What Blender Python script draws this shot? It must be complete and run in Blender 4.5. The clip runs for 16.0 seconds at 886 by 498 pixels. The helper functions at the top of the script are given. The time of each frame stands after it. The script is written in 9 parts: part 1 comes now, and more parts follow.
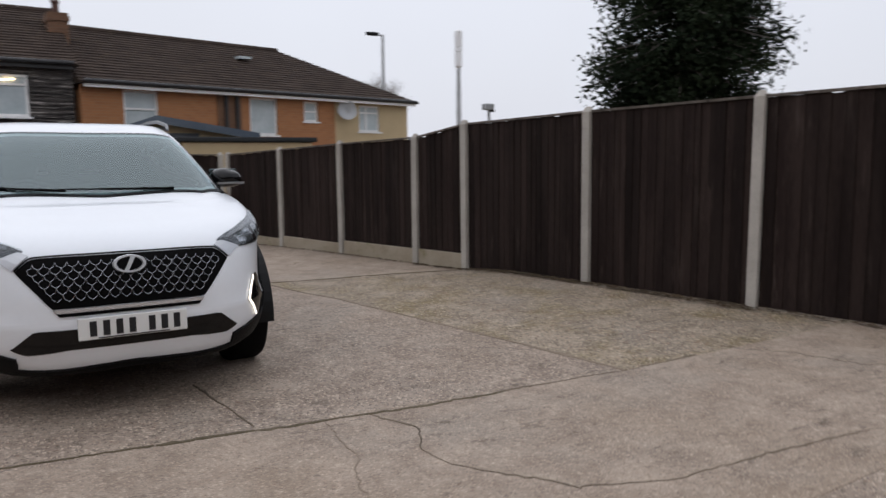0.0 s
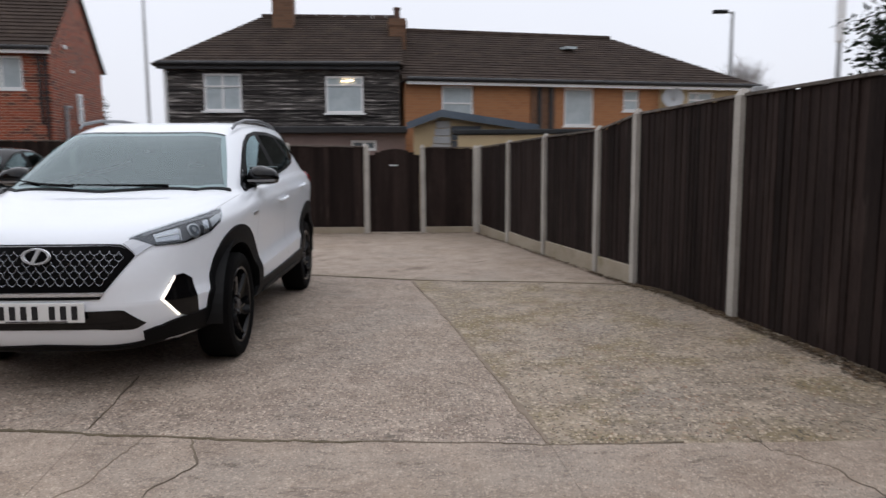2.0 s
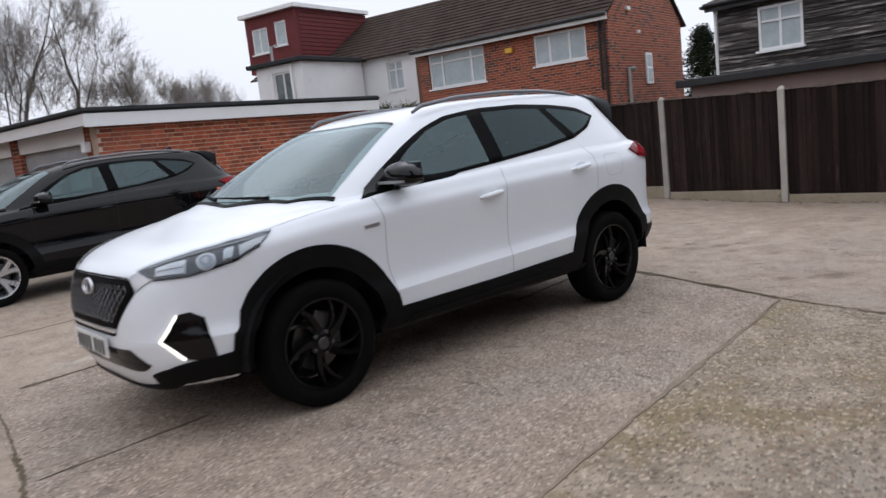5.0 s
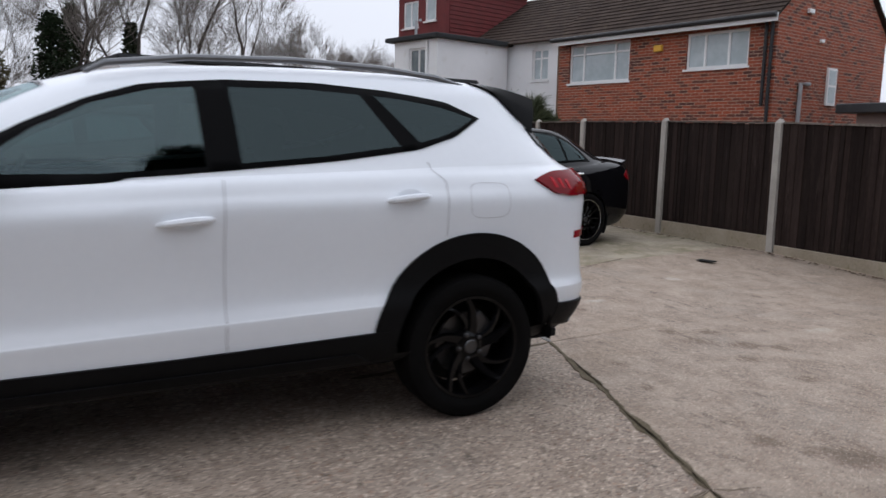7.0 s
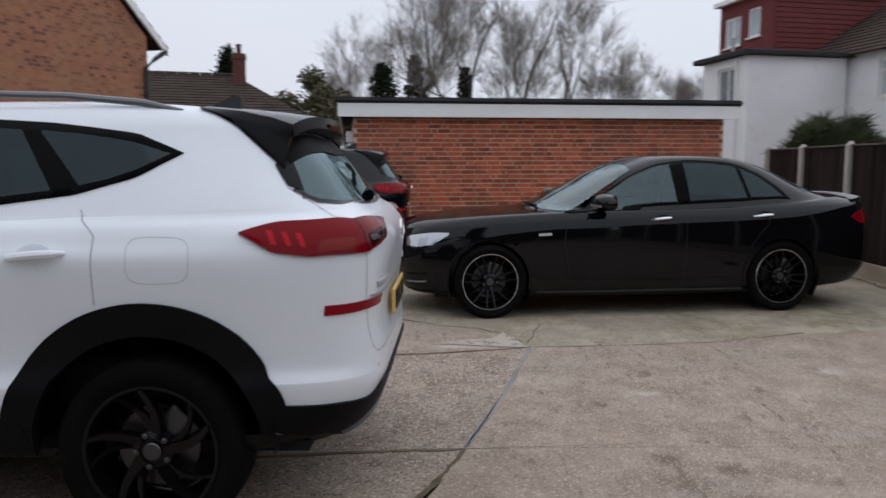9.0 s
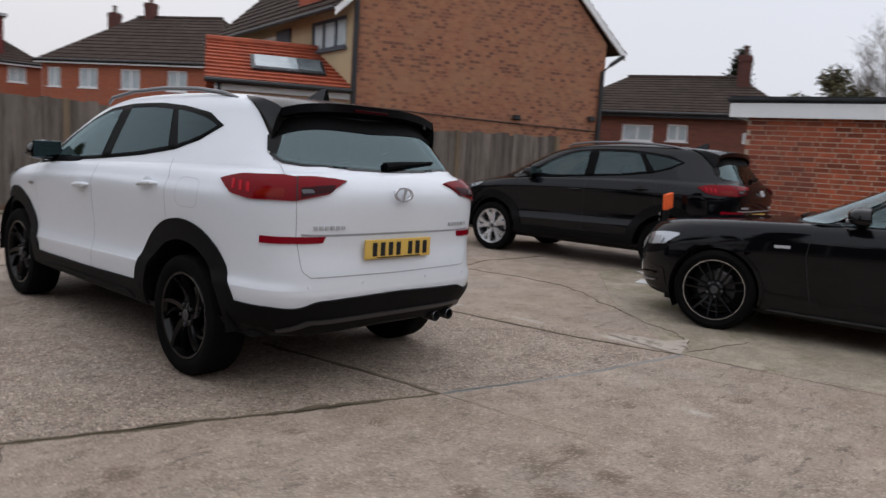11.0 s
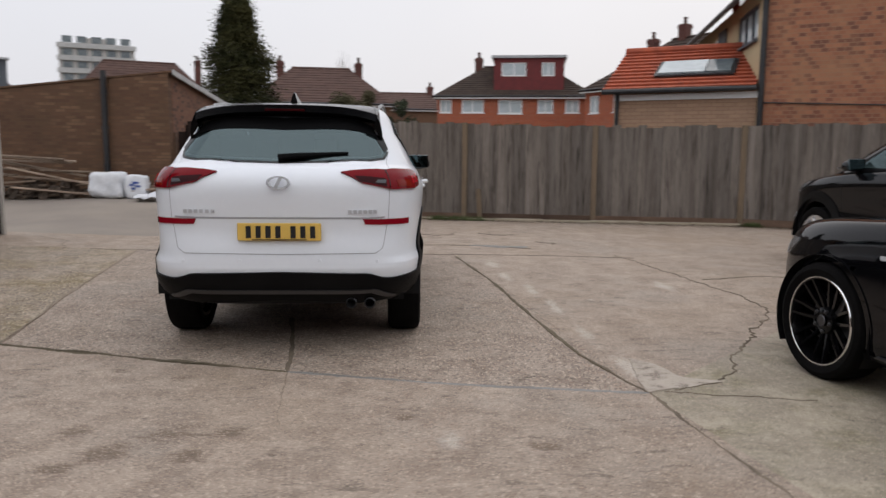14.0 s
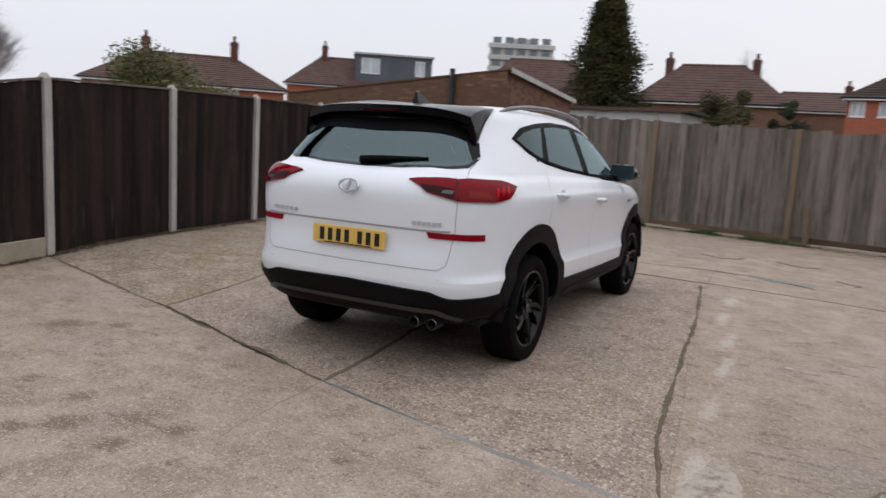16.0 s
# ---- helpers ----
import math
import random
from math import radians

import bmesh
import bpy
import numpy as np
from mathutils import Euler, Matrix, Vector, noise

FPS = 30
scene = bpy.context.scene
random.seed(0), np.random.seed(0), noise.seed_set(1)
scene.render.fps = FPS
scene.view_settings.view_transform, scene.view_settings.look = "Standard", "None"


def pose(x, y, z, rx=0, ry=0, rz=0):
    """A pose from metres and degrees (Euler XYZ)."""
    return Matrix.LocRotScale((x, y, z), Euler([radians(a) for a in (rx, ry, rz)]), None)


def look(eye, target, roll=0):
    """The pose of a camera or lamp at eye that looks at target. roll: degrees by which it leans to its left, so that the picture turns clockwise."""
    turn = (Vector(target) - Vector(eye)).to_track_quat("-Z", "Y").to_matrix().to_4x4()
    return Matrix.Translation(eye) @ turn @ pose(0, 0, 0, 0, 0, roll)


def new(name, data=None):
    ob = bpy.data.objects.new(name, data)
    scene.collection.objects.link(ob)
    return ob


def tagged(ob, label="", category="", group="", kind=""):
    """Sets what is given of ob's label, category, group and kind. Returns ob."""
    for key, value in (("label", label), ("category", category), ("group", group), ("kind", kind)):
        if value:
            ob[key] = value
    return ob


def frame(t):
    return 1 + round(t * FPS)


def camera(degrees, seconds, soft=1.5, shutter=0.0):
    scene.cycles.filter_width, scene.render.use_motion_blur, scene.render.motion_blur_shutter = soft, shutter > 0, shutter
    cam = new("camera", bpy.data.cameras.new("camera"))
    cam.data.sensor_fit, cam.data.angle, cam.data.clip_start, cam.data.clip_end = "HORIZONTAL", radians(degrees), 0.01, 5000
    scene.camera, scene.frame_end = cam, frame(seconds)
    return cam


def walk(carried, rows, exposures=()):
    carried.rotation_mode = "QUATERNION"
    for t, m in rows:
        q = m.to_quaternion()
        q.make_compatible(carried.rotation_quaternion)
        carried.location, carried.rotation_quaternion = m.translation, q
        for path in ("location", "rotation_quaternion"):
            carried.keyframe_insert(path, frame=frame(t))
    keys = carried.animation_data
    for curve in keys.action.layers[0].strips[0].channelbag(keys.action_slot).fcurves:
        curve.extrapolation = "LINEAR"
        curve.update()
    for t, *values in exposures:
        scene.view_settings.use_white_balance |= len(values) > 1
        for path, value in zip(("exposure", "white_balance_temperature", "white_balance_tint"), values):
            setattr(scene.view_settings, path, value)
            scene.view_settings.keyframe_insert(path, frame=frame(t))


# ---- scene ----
cam = camera(61.5, 16.0, 1.5, 0.5)
# seconds, eye, target, roll
PATH = [
    (0, (-0.487, -6.278, 1.295), (0.526, -4.569, 1.064), -0.6),
    (0.5, (0.177, -6.362, 1.321), (0.91, -4.516, 1.086), 0.5),
    (1, (0.945, -6.442, 1.332), (1.377, -4.503, 1.105), -1.6),
    (1.5, (1.628, -6.385, 1.33), (1.918, -4.42, 1.097), 1.1),
    (2, (2.255, -6.298, 1.344), (2.273, -4.314, 1.093), -0.3),
    (2.5, (2.965, -6.034, 1.333), (2.606, -4.082, 1.086), -0.9),
    (3, (3.561, -5.686, 1.338), (2.879, -3.829, 1.046), -1.0),
    (3.5, (3.924, -5.183, 1.308), (2.946, -3.467, 0.993), -0.7),
    (4, (4.289, -4.609, 1.325), (3.069, -3.058, 1.0), -1.4),
    (4.2, (4.383, -4.384, 1.392), (3.077, -2.905, 1.063), -3.0),
    (6.3, (4.227, -1.489, 1.351), (2.543, -0.439, 1.107), -1.6),
    (6.5, (4.126, -1.181, 1.349), (2.404, -0.194, 1.104), 0.0),
    (7, (3.96, -0.385, 1.326), (2.198, 0.514, 1.032), 1.1),
    (7.5, (3.822, 0.313, 1.326), (1.968, 1.017, 1.066), -1.7),
    (8, (3.832, 1.049, 1.343), (1.912, 1.54, 1.075), -0.9),
    (8.5, (3.616, 1.772, 1.358), (1.641, 1.997, 1.137), -1.6),
    (9, (3.511, 2.493, 1.365), (1.524, 2.436, 1.149), -0.1),
    (9.5, (3.478, 3.195, 1.383), (1.523, 2.823, 1.188), -1.2),
    (10, (3.387, 3.935, 1.398), (1.526, 3.254, 1.127), 2.8),
    (10.2, (3.374, 4.213, 1.371), (1.588, 3.356, 1.094), 2.9),
    (12.3, (1.575, 6.677, 1.307), (0.651, 4.922, 1.046), 1.3),
    (12.5, (1.321, 6.828, 1.342), (0.508, 5.021, 1.072), -0.1),
    (13, (0.589, 6.988, 1.319), (-0.003, 5.097, 1.047), 1.0),
    (13.5, (-0.095, 6.986, 1.31), (-0.457, 5.035, 1.06), 1.7),
    (14, (-0.81, 6.859, 1.271), (-0.894, 4.877, 1.02), 0.5),
    (14.5, (-1.441, 6.785, 1.348), (-1.272, 4.808, 1.101), 1.9),
    (15, (-1.914, 6.45, 1.375), (-1.423, 4.53, 1.11), -0.7),
    (15.5, (-2.32, 6.188, 1.395), (-1.603, 4.341, 1.125), 2.3),
    (16, (-2.561, 5.851, 1.4), (-1.641, 4.101, 1.106), 3.5),
]
walk(cam, [(t, look(eye, target, roll)) for t, eye, target, roll in PATH], [(0.0, 0.05, 6430, 10), (0.5, 0.15, 6430, 10), (2.0, 0.2, 6420, 10), (4.0, 0.32, 6380, 10), (6.5, 0.32, 6250, 10), (7.2, 0.18, 6250, 10), (9.0, 0.06, 6250, 10), (10.2, 0.04, 6350, 10), (12.5, 0.18, 6540, 10), (14.0, 0.2, 6640, 10), (16.0, 0.26, 6500, 10)])

# ---- sky and light: flat winter overcast ----
world = bpy.data.worlds.new("overcast")
scene.world = world
world.use_nodes = True
wn, wl = world.node_tree.nodes, world.node_tree.links
wn.clear()
sky = wn.new("ShaderNodeTexSky")
sky.sky_type, sky.sun_disc = "NISHITA", False
sky.sun_elevation, sky.sun_rotation = radians(38), radians(200)
sky.air_density, sky.dust_density, sky.ozone_density = 1.5, 4.0, 1.0
coord, split = wn.new("ShaderNodeTexCoord"), wn.new("ShaderNodeSeparateXYZ")
up = wn.new("ShaderNodeMapRange")
up.inputs["From Min"].default_value, up.inputs["From Max"].default_value = -0.02, 1.0
up.inputs["To Min"].default_value, up.inputs["To Max"].default_value = 7.15, 10.1
cloud = wn.new("ShaderNodeTexNoise")
cloud.inputs["Scale"].default_value, cloud.inputs["Detail"].default_value = 2.2, 4.0
cloudy = wn.new("ShaderNodeMapRange")
cloudy.inputs["To Min"].default_value, cloudy.inputs["To Max"].default_value = 0.93, 1.07
grey = wn.new("ShaderNodeVectorMath")
grey.operation = "SCALE"
grey.inputs[0].default_value = (0.945, 0.965, 1.055)
mul = wn.new("ShaderNodeMath")
mul.operation = "MULTIPLY"
veil = wn.new("ShaderNodeMix")
veil.data_type = "RGBA"
veil.inputs["Factor"].default_value = 0.93
back = wn.new("ShaderNodeBackground")
back.inputs["Strength"].default_value = 0.105
wout = wn.new("ShaderNodeOutputWorld")
wl.new(coord.outputs["Generated"], split.inputs[0])
wl.new(coord.outputs["Generated"], cloud.inputs["Vector"])
wl.new(split.outputs["Z"], up.inputs["Value"])
wl.new(cloud.outputs["Fac"], cloudy.inputs["Value"])
side = wn.new("ShaderNodeMapRange")
side.inputs["From Min"].default_value = -1.0
side.inputs["To Min"].default_value, side.inputs["To Max"].default_value = 0.90, 1.05
tilt = wn.new("ShaderNodeMath")
tilt.operation = "MULTIPLY"
wl.new(split.outputs["Y"], side.inputs["Value"])
wl.new(up.outputs["Result"], tilt.inputs[0])
wl.new(side.outputs["Result"], tilt.inputs[1])
wl.new(tilt.outputs[0], mul.inputs[0])
wl.new(cloudy.outputs["Result"], mul.inputs[1])
wl.new(mul.outputs[0], grey.inputs["Scale"])
wl.new(sky.outputs["Color"], veil.inputs["A"])
wl.new(grey.outputs["Vector"], veil.inputs["B"])
wl.new(veil.outputs["Result"], back.inputs["Color"])
wl.new(back.outputs[0], wout.inputs["Surface"])
sun = new("sun", bpy.data.lights.new("sun", "SUN"))
sun.data.energy, sun.data.angle, sun.data.color = 0.5, radians(110), (1.0, 0.97, 0.93)
sun.matrix_world = look((0, 0, 30), (5, -10, 0))
# ---- materials ----
def material(name):
    m = bpy.data.materials.new(name)
    m.use_nodes = True
    return m, m.node_tree.nodes, m.node_tree.links, m.node_tree.nodes["Principled BSDF"]


def mix_node(n, l, a, b, fac, mode="MIX"):
    """Mixes two colours; each input is a socket or a value."""
    k = n.new("ShaderNodeMix")
    k.data_type, k.blend_type = "RGBA", mode
    for key, v in (("Factor", fac), ("A", a), ("B", b)):
        if hasattr(v, "is_linked"):
            l.new(v, k.inputs[key])
        else:
            k.inputs[key].default_value = (*v, 1) if isinstance(v, tuple) else v
    return k.outputs["Result"]


def noise_node(n, l, vec, scale, detail=4.0, rough=0.55):
    k = n.new("ShaderNodeTexNoise")
    k.inputs["Scale"].default_value, k.inputs["Detail"].default_value, k.inputs["Roughness"].default_value = scale, detail, rough
    l.new(vec, k.inputs["Vector"])
    return k.outputs["Fac"]


def ramp_node(n, l, fac, lo, hi):
    k = n.new("ShaderNodeMapRange")
    k.interpolation_type = "SMOOTHSTEP"
    k.inputs["From Min"].default_value, k.inputs["From Max"].default_value = lo, hi
    l.new(fac, k.inputs["Value"])
    return k.outputs["Result"]


def bump_node(n, l, bsdf, height, strength, distance=0.01):
    k = n.new("ShaderNodeBump")
    k.inputs["Strength"].default_value, k.inputs["Distance"].default_value = strength, distance
    l.new(height, k.inputs["Height"])
    l.new(k.outputs["Normal"], bsdf.inputs["Normal"])


def surface(name, c1, c2, big=1.5, fine=40.0, rough=0.7, bump=0.2, metal=0.0, stretch=(1, 1, 1), per_object=0.0, coat=0.0, dirt=None, object_space=False, spec=0.35, soil=(0.56, 0.75)):
    """Two colours mixed by noise at two scales, with fine relief; per_object varies the brightness from piece to piece."""
    m, n, l, bsdf = material(name)
    tc, mp = n.new("ShaderNodeTexCoord"), n.new("ShaderNodeMapping")
    mp.inputs["Scale"].default_value = stretch
    if object_space:
        l.new(tc.outputs["Object"], mp.inputs["Vector"])
    else:
        geo = n.new("ShaderNodeNewGeometry")
        l.new(geo.outputs["Position"], mp.inputs["Vector"])
    v = mp.outputs["Vector"]
    a, b = noise_node(n, l, v, big, 5.0), noise_node(n, l, v, fine, 6.0)
    both = n.new("ShaderNodeMath")
    both.operation = "MULTIPLY_ADD"
    l.new(a, both.inputs[0])
    both.inputs[1].default_value = 0.6
    half = n.new("ShaderNodeMath")
    half.operation = "MULTIPLY"
    l.new(b, half.inputs[0])
    half.inputs[1].default_value = 0.4
    l.new(half.outputs[0], both.inputs[2])
    col = mix_node(n, l, c1, c2, ramp_node(n, l, both.outputs[0], 0.35, 0.65))
    if dirt:
        col = mix_node(n, l, col, dirt, ramp_node(n, l, noise_node(n, l, v, big * 2.3, 7.0, 0.65), *soil))
    if per_object:
        info = n.new("ShaderNodeObjectInfo")
        mr = n.new("ShaderNodeMapRange")
        mr.inputs["To Min"].default_value, mr.inputs["To Max"].default_value = 1 - per_object, 1 + per_object
        l.new(info.outputs["Random"], mr.inputs["Value"])
        sc = n.new("ShaderNodeVectorMath")
        sc.operation = "SCALE"
        l.new(col, sc.inputs[0])
        l.new(mr.outputs["Result"], sc.inputs["Scale"])
        col = sc.outputs["Vector"]
    l.new(col, bsdf.inputs["Base Color"])
    bsdf.inputs["Roughness"].default_value, bsdf.inputs["Metallic"].default_value = rough, metal
    bsdf.inputs["Coat Weight"].default_value, bsdf.inputs["Coat Roughness"].default_value = coat, 0.04
    bsdf.inputs["Specular IOR Level"].default_value = spec
    if bump:
        bump_node(n, l, bsdf, b, bump, 0.006)
    return m


def plain(name, colour, rough=0.5, metal=0.0, coat=0.0, glow=0.0, spec=0.4):
    """Small or truly plain things; a breath of noise in the roughness."""
    m, n, l, bsdf = material(name)
    bsdf.inputs["Base Color"].default_value = (*colour, 1)
    bsdf.inputs["Metallic"].default_value, bsdf.inputs["Specular IOR Level"].default_value = metal, spec
    bsdf.inputs["Coat Weight"].default_value, bsdf.inputs["Coat Roughness"].default_value = coat, 0.03
    geo = n.new("ShaderNodeNewGeometry")
    k = noise_node(n, l, geo.outputs["Position"], 14.0)
    mr = n.new("ShaderNodeMapRange")
    mr.inputs["To Min"].default_value, mr.inputs["To Max"].default_value = rough * 0.8, min(1.0, rough * 1.2)
    l.new(k, mr.inputs["Value"])
    l.new(mr.outputs["Result"], bsdf.inputs["Roughness"])
    if glow:
        bsdf.inputs["Emission Color"].default_value = (*colour, 1)
        bsdf.inputs["Emission Strength"].default_value = glow
    return m


def glass(name, tint, gloss=0.10, shine_tint=(0.66, 0.86, 0.89)):
    """Thin tinted pane: lets light straight through and mirrors more at grazing angles."""
    m = bpy.data.materials.new(name)
    m.use_nodes = True
    n, l = m.node_tree.nodes, m.node_tree.links
    n.clear()
    clear, shine, mixer, out = n.new("ShaderNodeBsdfTransparent"), n.new("ShaderNodeBsdfGlossy"), n.new("ShaderNodeMixShader"), n.new("ShaderNodeOutputMaterial")
    fres, steep, mr = n.new("ShaderNodeLayerWeight"), n.new("ShaderNodeMath"), n.new("ShaderNodeMapRange")
    fres.inputs["Blend"].default_value = 0.5
    steep.operation, steep.inputs[1].default_value = "POWER", 5.0
    mr.inputs["To Min"].default_value, mr.inputs["To Max"].default_value = gloss, 1.0
    l.new(fres.outputs["Facing"], steep.inputs[0])
    clear.inputs["Color"].default_value = (*tint, 1)
    shine.inputs["Roughness"].default_value = 0.015
    shine.inputs["Color"].default_value = (*shine_tint, 1)
    l.new(steep.outputs[0], mr.inputs["Value"])
    l.new(mr.outputs["Result"], mixer.inputs["Fac"])
    l.new(clear.outputs[0], mixer.inputs[1])
    l.new(shine.outputs[0], mixer.inputs[2])
    l.new(mixer.outputs[0], out.inputs["Surface"])
    return m


def brickwork(name, bricks, mortar, patch, bw=0.225, bh=0.075, rough=0.85, worn=0.5, dashes=None):
    """Stretcher bond at real size, over walls that run along the object's x or y."""
    m, n, l, bsdf = material(name)
    tc, sp, cb, add = n.new("ShaderNodeTexCoord"), n.new("ShaderNodeSeparateXYZ"), n.new("ShaderNodeCombineXYZ"), n.new("ShaderNodeMath")
    l.new(tc.outputs["Object"], sp.inputs[0])
    l.new(sp.outputs["X"], add.inputs[0])
    l.new(sp.outputs["Y"], add.inputs[1])
    l.new(add.outputs[0], cb.inputs["X"])
    l.new(sp.outputs["Z"], cb.inputs["Y"])
    br = n.new("ShaderNodeTexBrick")
    br.inputs["Scale"].default_value = 1.0
    br.inputs["Brick Width"].default_value, br.inputs["Row Height"].default_value = bw, bh
    br.inputs["Mortar Size"].default_value, br.inputs["Mortar Smooth"].default_value = 0.007, 0.3
    br.inputs["Color1"].default_value, br.inputs["Color2"].default_value = (0, 0, 0, 1), (1, 1, 1, 1)
    br.inputs["Mortar"].default_value, br.inputs["Bias"].default_value = (0.5, 0.5, 0.5, 1), 0.0
    l.new(cb.outputs[0], br.inputs["Vector"])
    v = tc.outputs["Object"]
    tone = n.new("ShaderNodeSeparateColor")
    l.new(br.outputs["Color"], tone.inputs[0])
    col = mix_node(n, l, bricks[0], bricks[1], tone.outputs[0])
    if dashes:
        # overburnt bricks, gathered in patches
        here = n.new("ShaderNodeMath")
        here.operation = "MULTIPLY"
        l.new(ramp_node(n, l, tone.outputs[0], 0.66, 0.80), here.inputs[0])
        l.new(ramp_node(n, l, noise_node(n, l, v, 0.75, 5.0, 0.6), 0.36, 0.58), here.inputs[1])
        col = mix_node(n, l, col, dashes, here.outputs[0])
    stain = ramp_node(n, l, noise_node(n, l, v, 0.9, 6.0, 0.65), 0.45, 0.72)
    mr = n.new("ShaderNodeMath")
    mr.operation = "MULTIPLY"
    l.new(stain, mr.inputs[0])
    mr.inputs[1].default_value = worn
    col = mix_node(n, l, col, patch, mr.outputs[0])
    col = mix_node(n, l, col, mortar, br.outputs["Fac"])
    col = mix_node(n, l, col, (0.35, 0.3, 0.28), noise_node(n, l, v, 30.0), "SOFT_LIGHT")
    l.new(col, bsdf.inputs["Base Color"])
    bsdf.inputs["Roughness"].default_value = rough
    bump_node(n, l, bsdf, br.outputs["Fac"], -0.5, 0.006)
    return m


def concrete(name, light, dark, stain, moss=None, stones=0.0, spots=(), smears=(), grit=55.0, tinge=(0.292, 0.25, 0.208)):
    """Yard concrete: mottled and stained, with pale pebbles and dark pits where the aggregate shows (stones > 0)."""
    m, n, l, bsdf = material(name)
    geo = n.new("ShaderNodeNewGeometry")
    v = geo.outputs["Position"]

    def scaled(fac, k):
        q = n.new("ShaderNodeMath")
        q.operation = "MULTIPLY"
        l.new(fac, q.inputs[0])
        q.inputs[1].default_value = k
        return q.outputs[0]

    def both(a, b):
        q = n.new("ShaderNodeMath")
        q.operation = "MULTIPLY"
        l.new(a, q.inputs[0])
        l.new(b, q.inputs[1])
        return q.outputs[0]

    big, mid, fine = noise_node(n, l, v, 0.55, 6.0, 0.6), noise_node(n, l, v, 3.5, 9.0, 0.68), noise_node(n, l, v, 70.0, 4.0, 0.7)
    col = mix_node(n, l, light, dark, scaled(ramp_node(n, l, mid, 0.36, 0.66), 0.95))
    col = mix_node(n, l, col, stain, scaled(ramp_node(n, l, big, 0.46, 0.72), 0.8))
    col = mix_node(n, l, col, tinge, scaled(ramp_node(n, l, noise_node(n, l, v, 0.8, 7.0, 0.62), 0.50, 0.66), 0.55))
    col = mix_node(n, l, col, tuple(c * 1.30 for c in light), scaled(ramp_node(n, l, noise_node(n, l, v, 1.25, 9.0, 0.72), 0.52, 0.70), 0.55))
    # dirt that has washed into shallow hollows, in short drawn-out flecks
    drawn = n.new("ShaderNodeMapping")
    drawn.inputs["Scale"].default_value, drawn.inputs["Rotation"].default_value = (1.0, 2.6, 1.0), (0, 0, 0.5)
    l.new(v, drawn.inputs["Vector"])
    fleck = ramp_node(n, l, noise_node(n, l, drawn.outputs["Vector"], 4.2, 9.0, 0.76), 0.53, 0.64)
    col = mix_node(n, l, col, tuple(c * 0.42 for c in dark), scaled(both(fleck, ramp_node(n, l, noise_node(n, l, v, 0.9, 4.0), 0.40, 0.56)), 0.8))
    if moss:
        grown = ramp_node(n, l, noise_node(n, l, v, 1.1, 9.0, 0.72), 0.45, 0.64)
        col = mix_node(n, l, col, moss, scaled(grown, 0.85))
        col = mix_node(n, l, col, tuple(c * 1.25 for c in light), scaled(ramp_node(n, l, noise_node(n, l, v, 1.9, 8.0, 0.7), 0.50, 0.62), 0.8))
    col = mix_node(n, l, col, tuple(c * 1.4 for c in light), scaled(ramp_node(n, l, noise_node(n, l, v, 24.0, 6.0, 0.8), 0.55, 0.66), 0.85))
    col = mix_node(n, l, col, tuple(c * 0.5 for c in dark), scaled(ramp_node(n, l, noise_node(n, l, v, 13.0, 7.0, 0.82), 0.56, 0.68), 0.9))
    for x, y, r in spots:
        # old oil stain: a ragged blot of its own
        far = n.new("ShaderNodeVectorMath")
        far.operation = "DISTANCE"
        l.new(v, far.inputs[0])
        far.inputs[1].default_value = (x, y, 0)
        edge = n.new("ShaderNodeMath")
        edge.operation = "MULTIPLY_ADD"
        l.new(noise_node(n, l, drawn.outputs["Vector"], 6.5, 11.0, 0.9), edge.inputs[0])
        edge.inputs[1].default_value = r * 4.6
        l.new(far.outputs["Value"], edge.inputs[2])
        col = mix_node(n, l, col, (dark[0] * 0.50, dark[1] * 0.44, dark[2] * 0.38), scaled(ramp_node(n, l, edge.outputs[0], r * 3.25, r * 2.6), 0.8))
    for x, y, r, reach in smears:
        # cement dust and mortar dragged along a joint, longer than wide
        lay = n.new("ShaderNodeMapping")
        lay.vector_type = "POINT"
        lay.inputs["Location"].default_value = (-x, -y / reach, 0)
        lay.inputs["Scale"].default_value = (1, 1 / reach, 1)
        l.new(v, lay.inputs["Vector"])
        far = n.new("ShaderNodeVectorMath")
        far.operation = "LENGTH"
        l.new(lay.outputs["Vector"], far.inputs[0])
        edge = n.new("ShaderNodeMath")
        edge.operation = "MULTIPLY_ADD"
        l.new(noise_node(n, l, v, 5.5, 9.0, 0.78), edge.inputs[0])
        edge.inputs[1].default_value = r * 3.2
        l.new(far.outputs["Value"], edge.inputs[2])
        col = mix_node(n, l, col, (0.47, 0.415, 0.355), scaled(ramp_node(n, l, edge.outputs[0], r * 2.6, r * 1.7), 0.9))
    height = fine
    if stones:
        warp = n.new("ShaderNodeVectorMath")
        warp.operation = "ADD"
        shake = n.new("ShaderNodeTexNoise")
        shake.inputs["Scale"].default_value, shake.inputs["Detail"].default_value = grit * 0.9, 2.0
        l.new(v, shake.inputs["Vector"])
        small = n.new("ShaderNodeVectorMath")
        small.operation = "SCALE"
        small.inputs["Scale"].default_value = 1.1 / grit
        l.new(shake.outputs["Color"], small.inputs[0])
        l.new(v, warp.inputs[0])
        l.new(small.outputs["Vector"], warp.inputs[1])
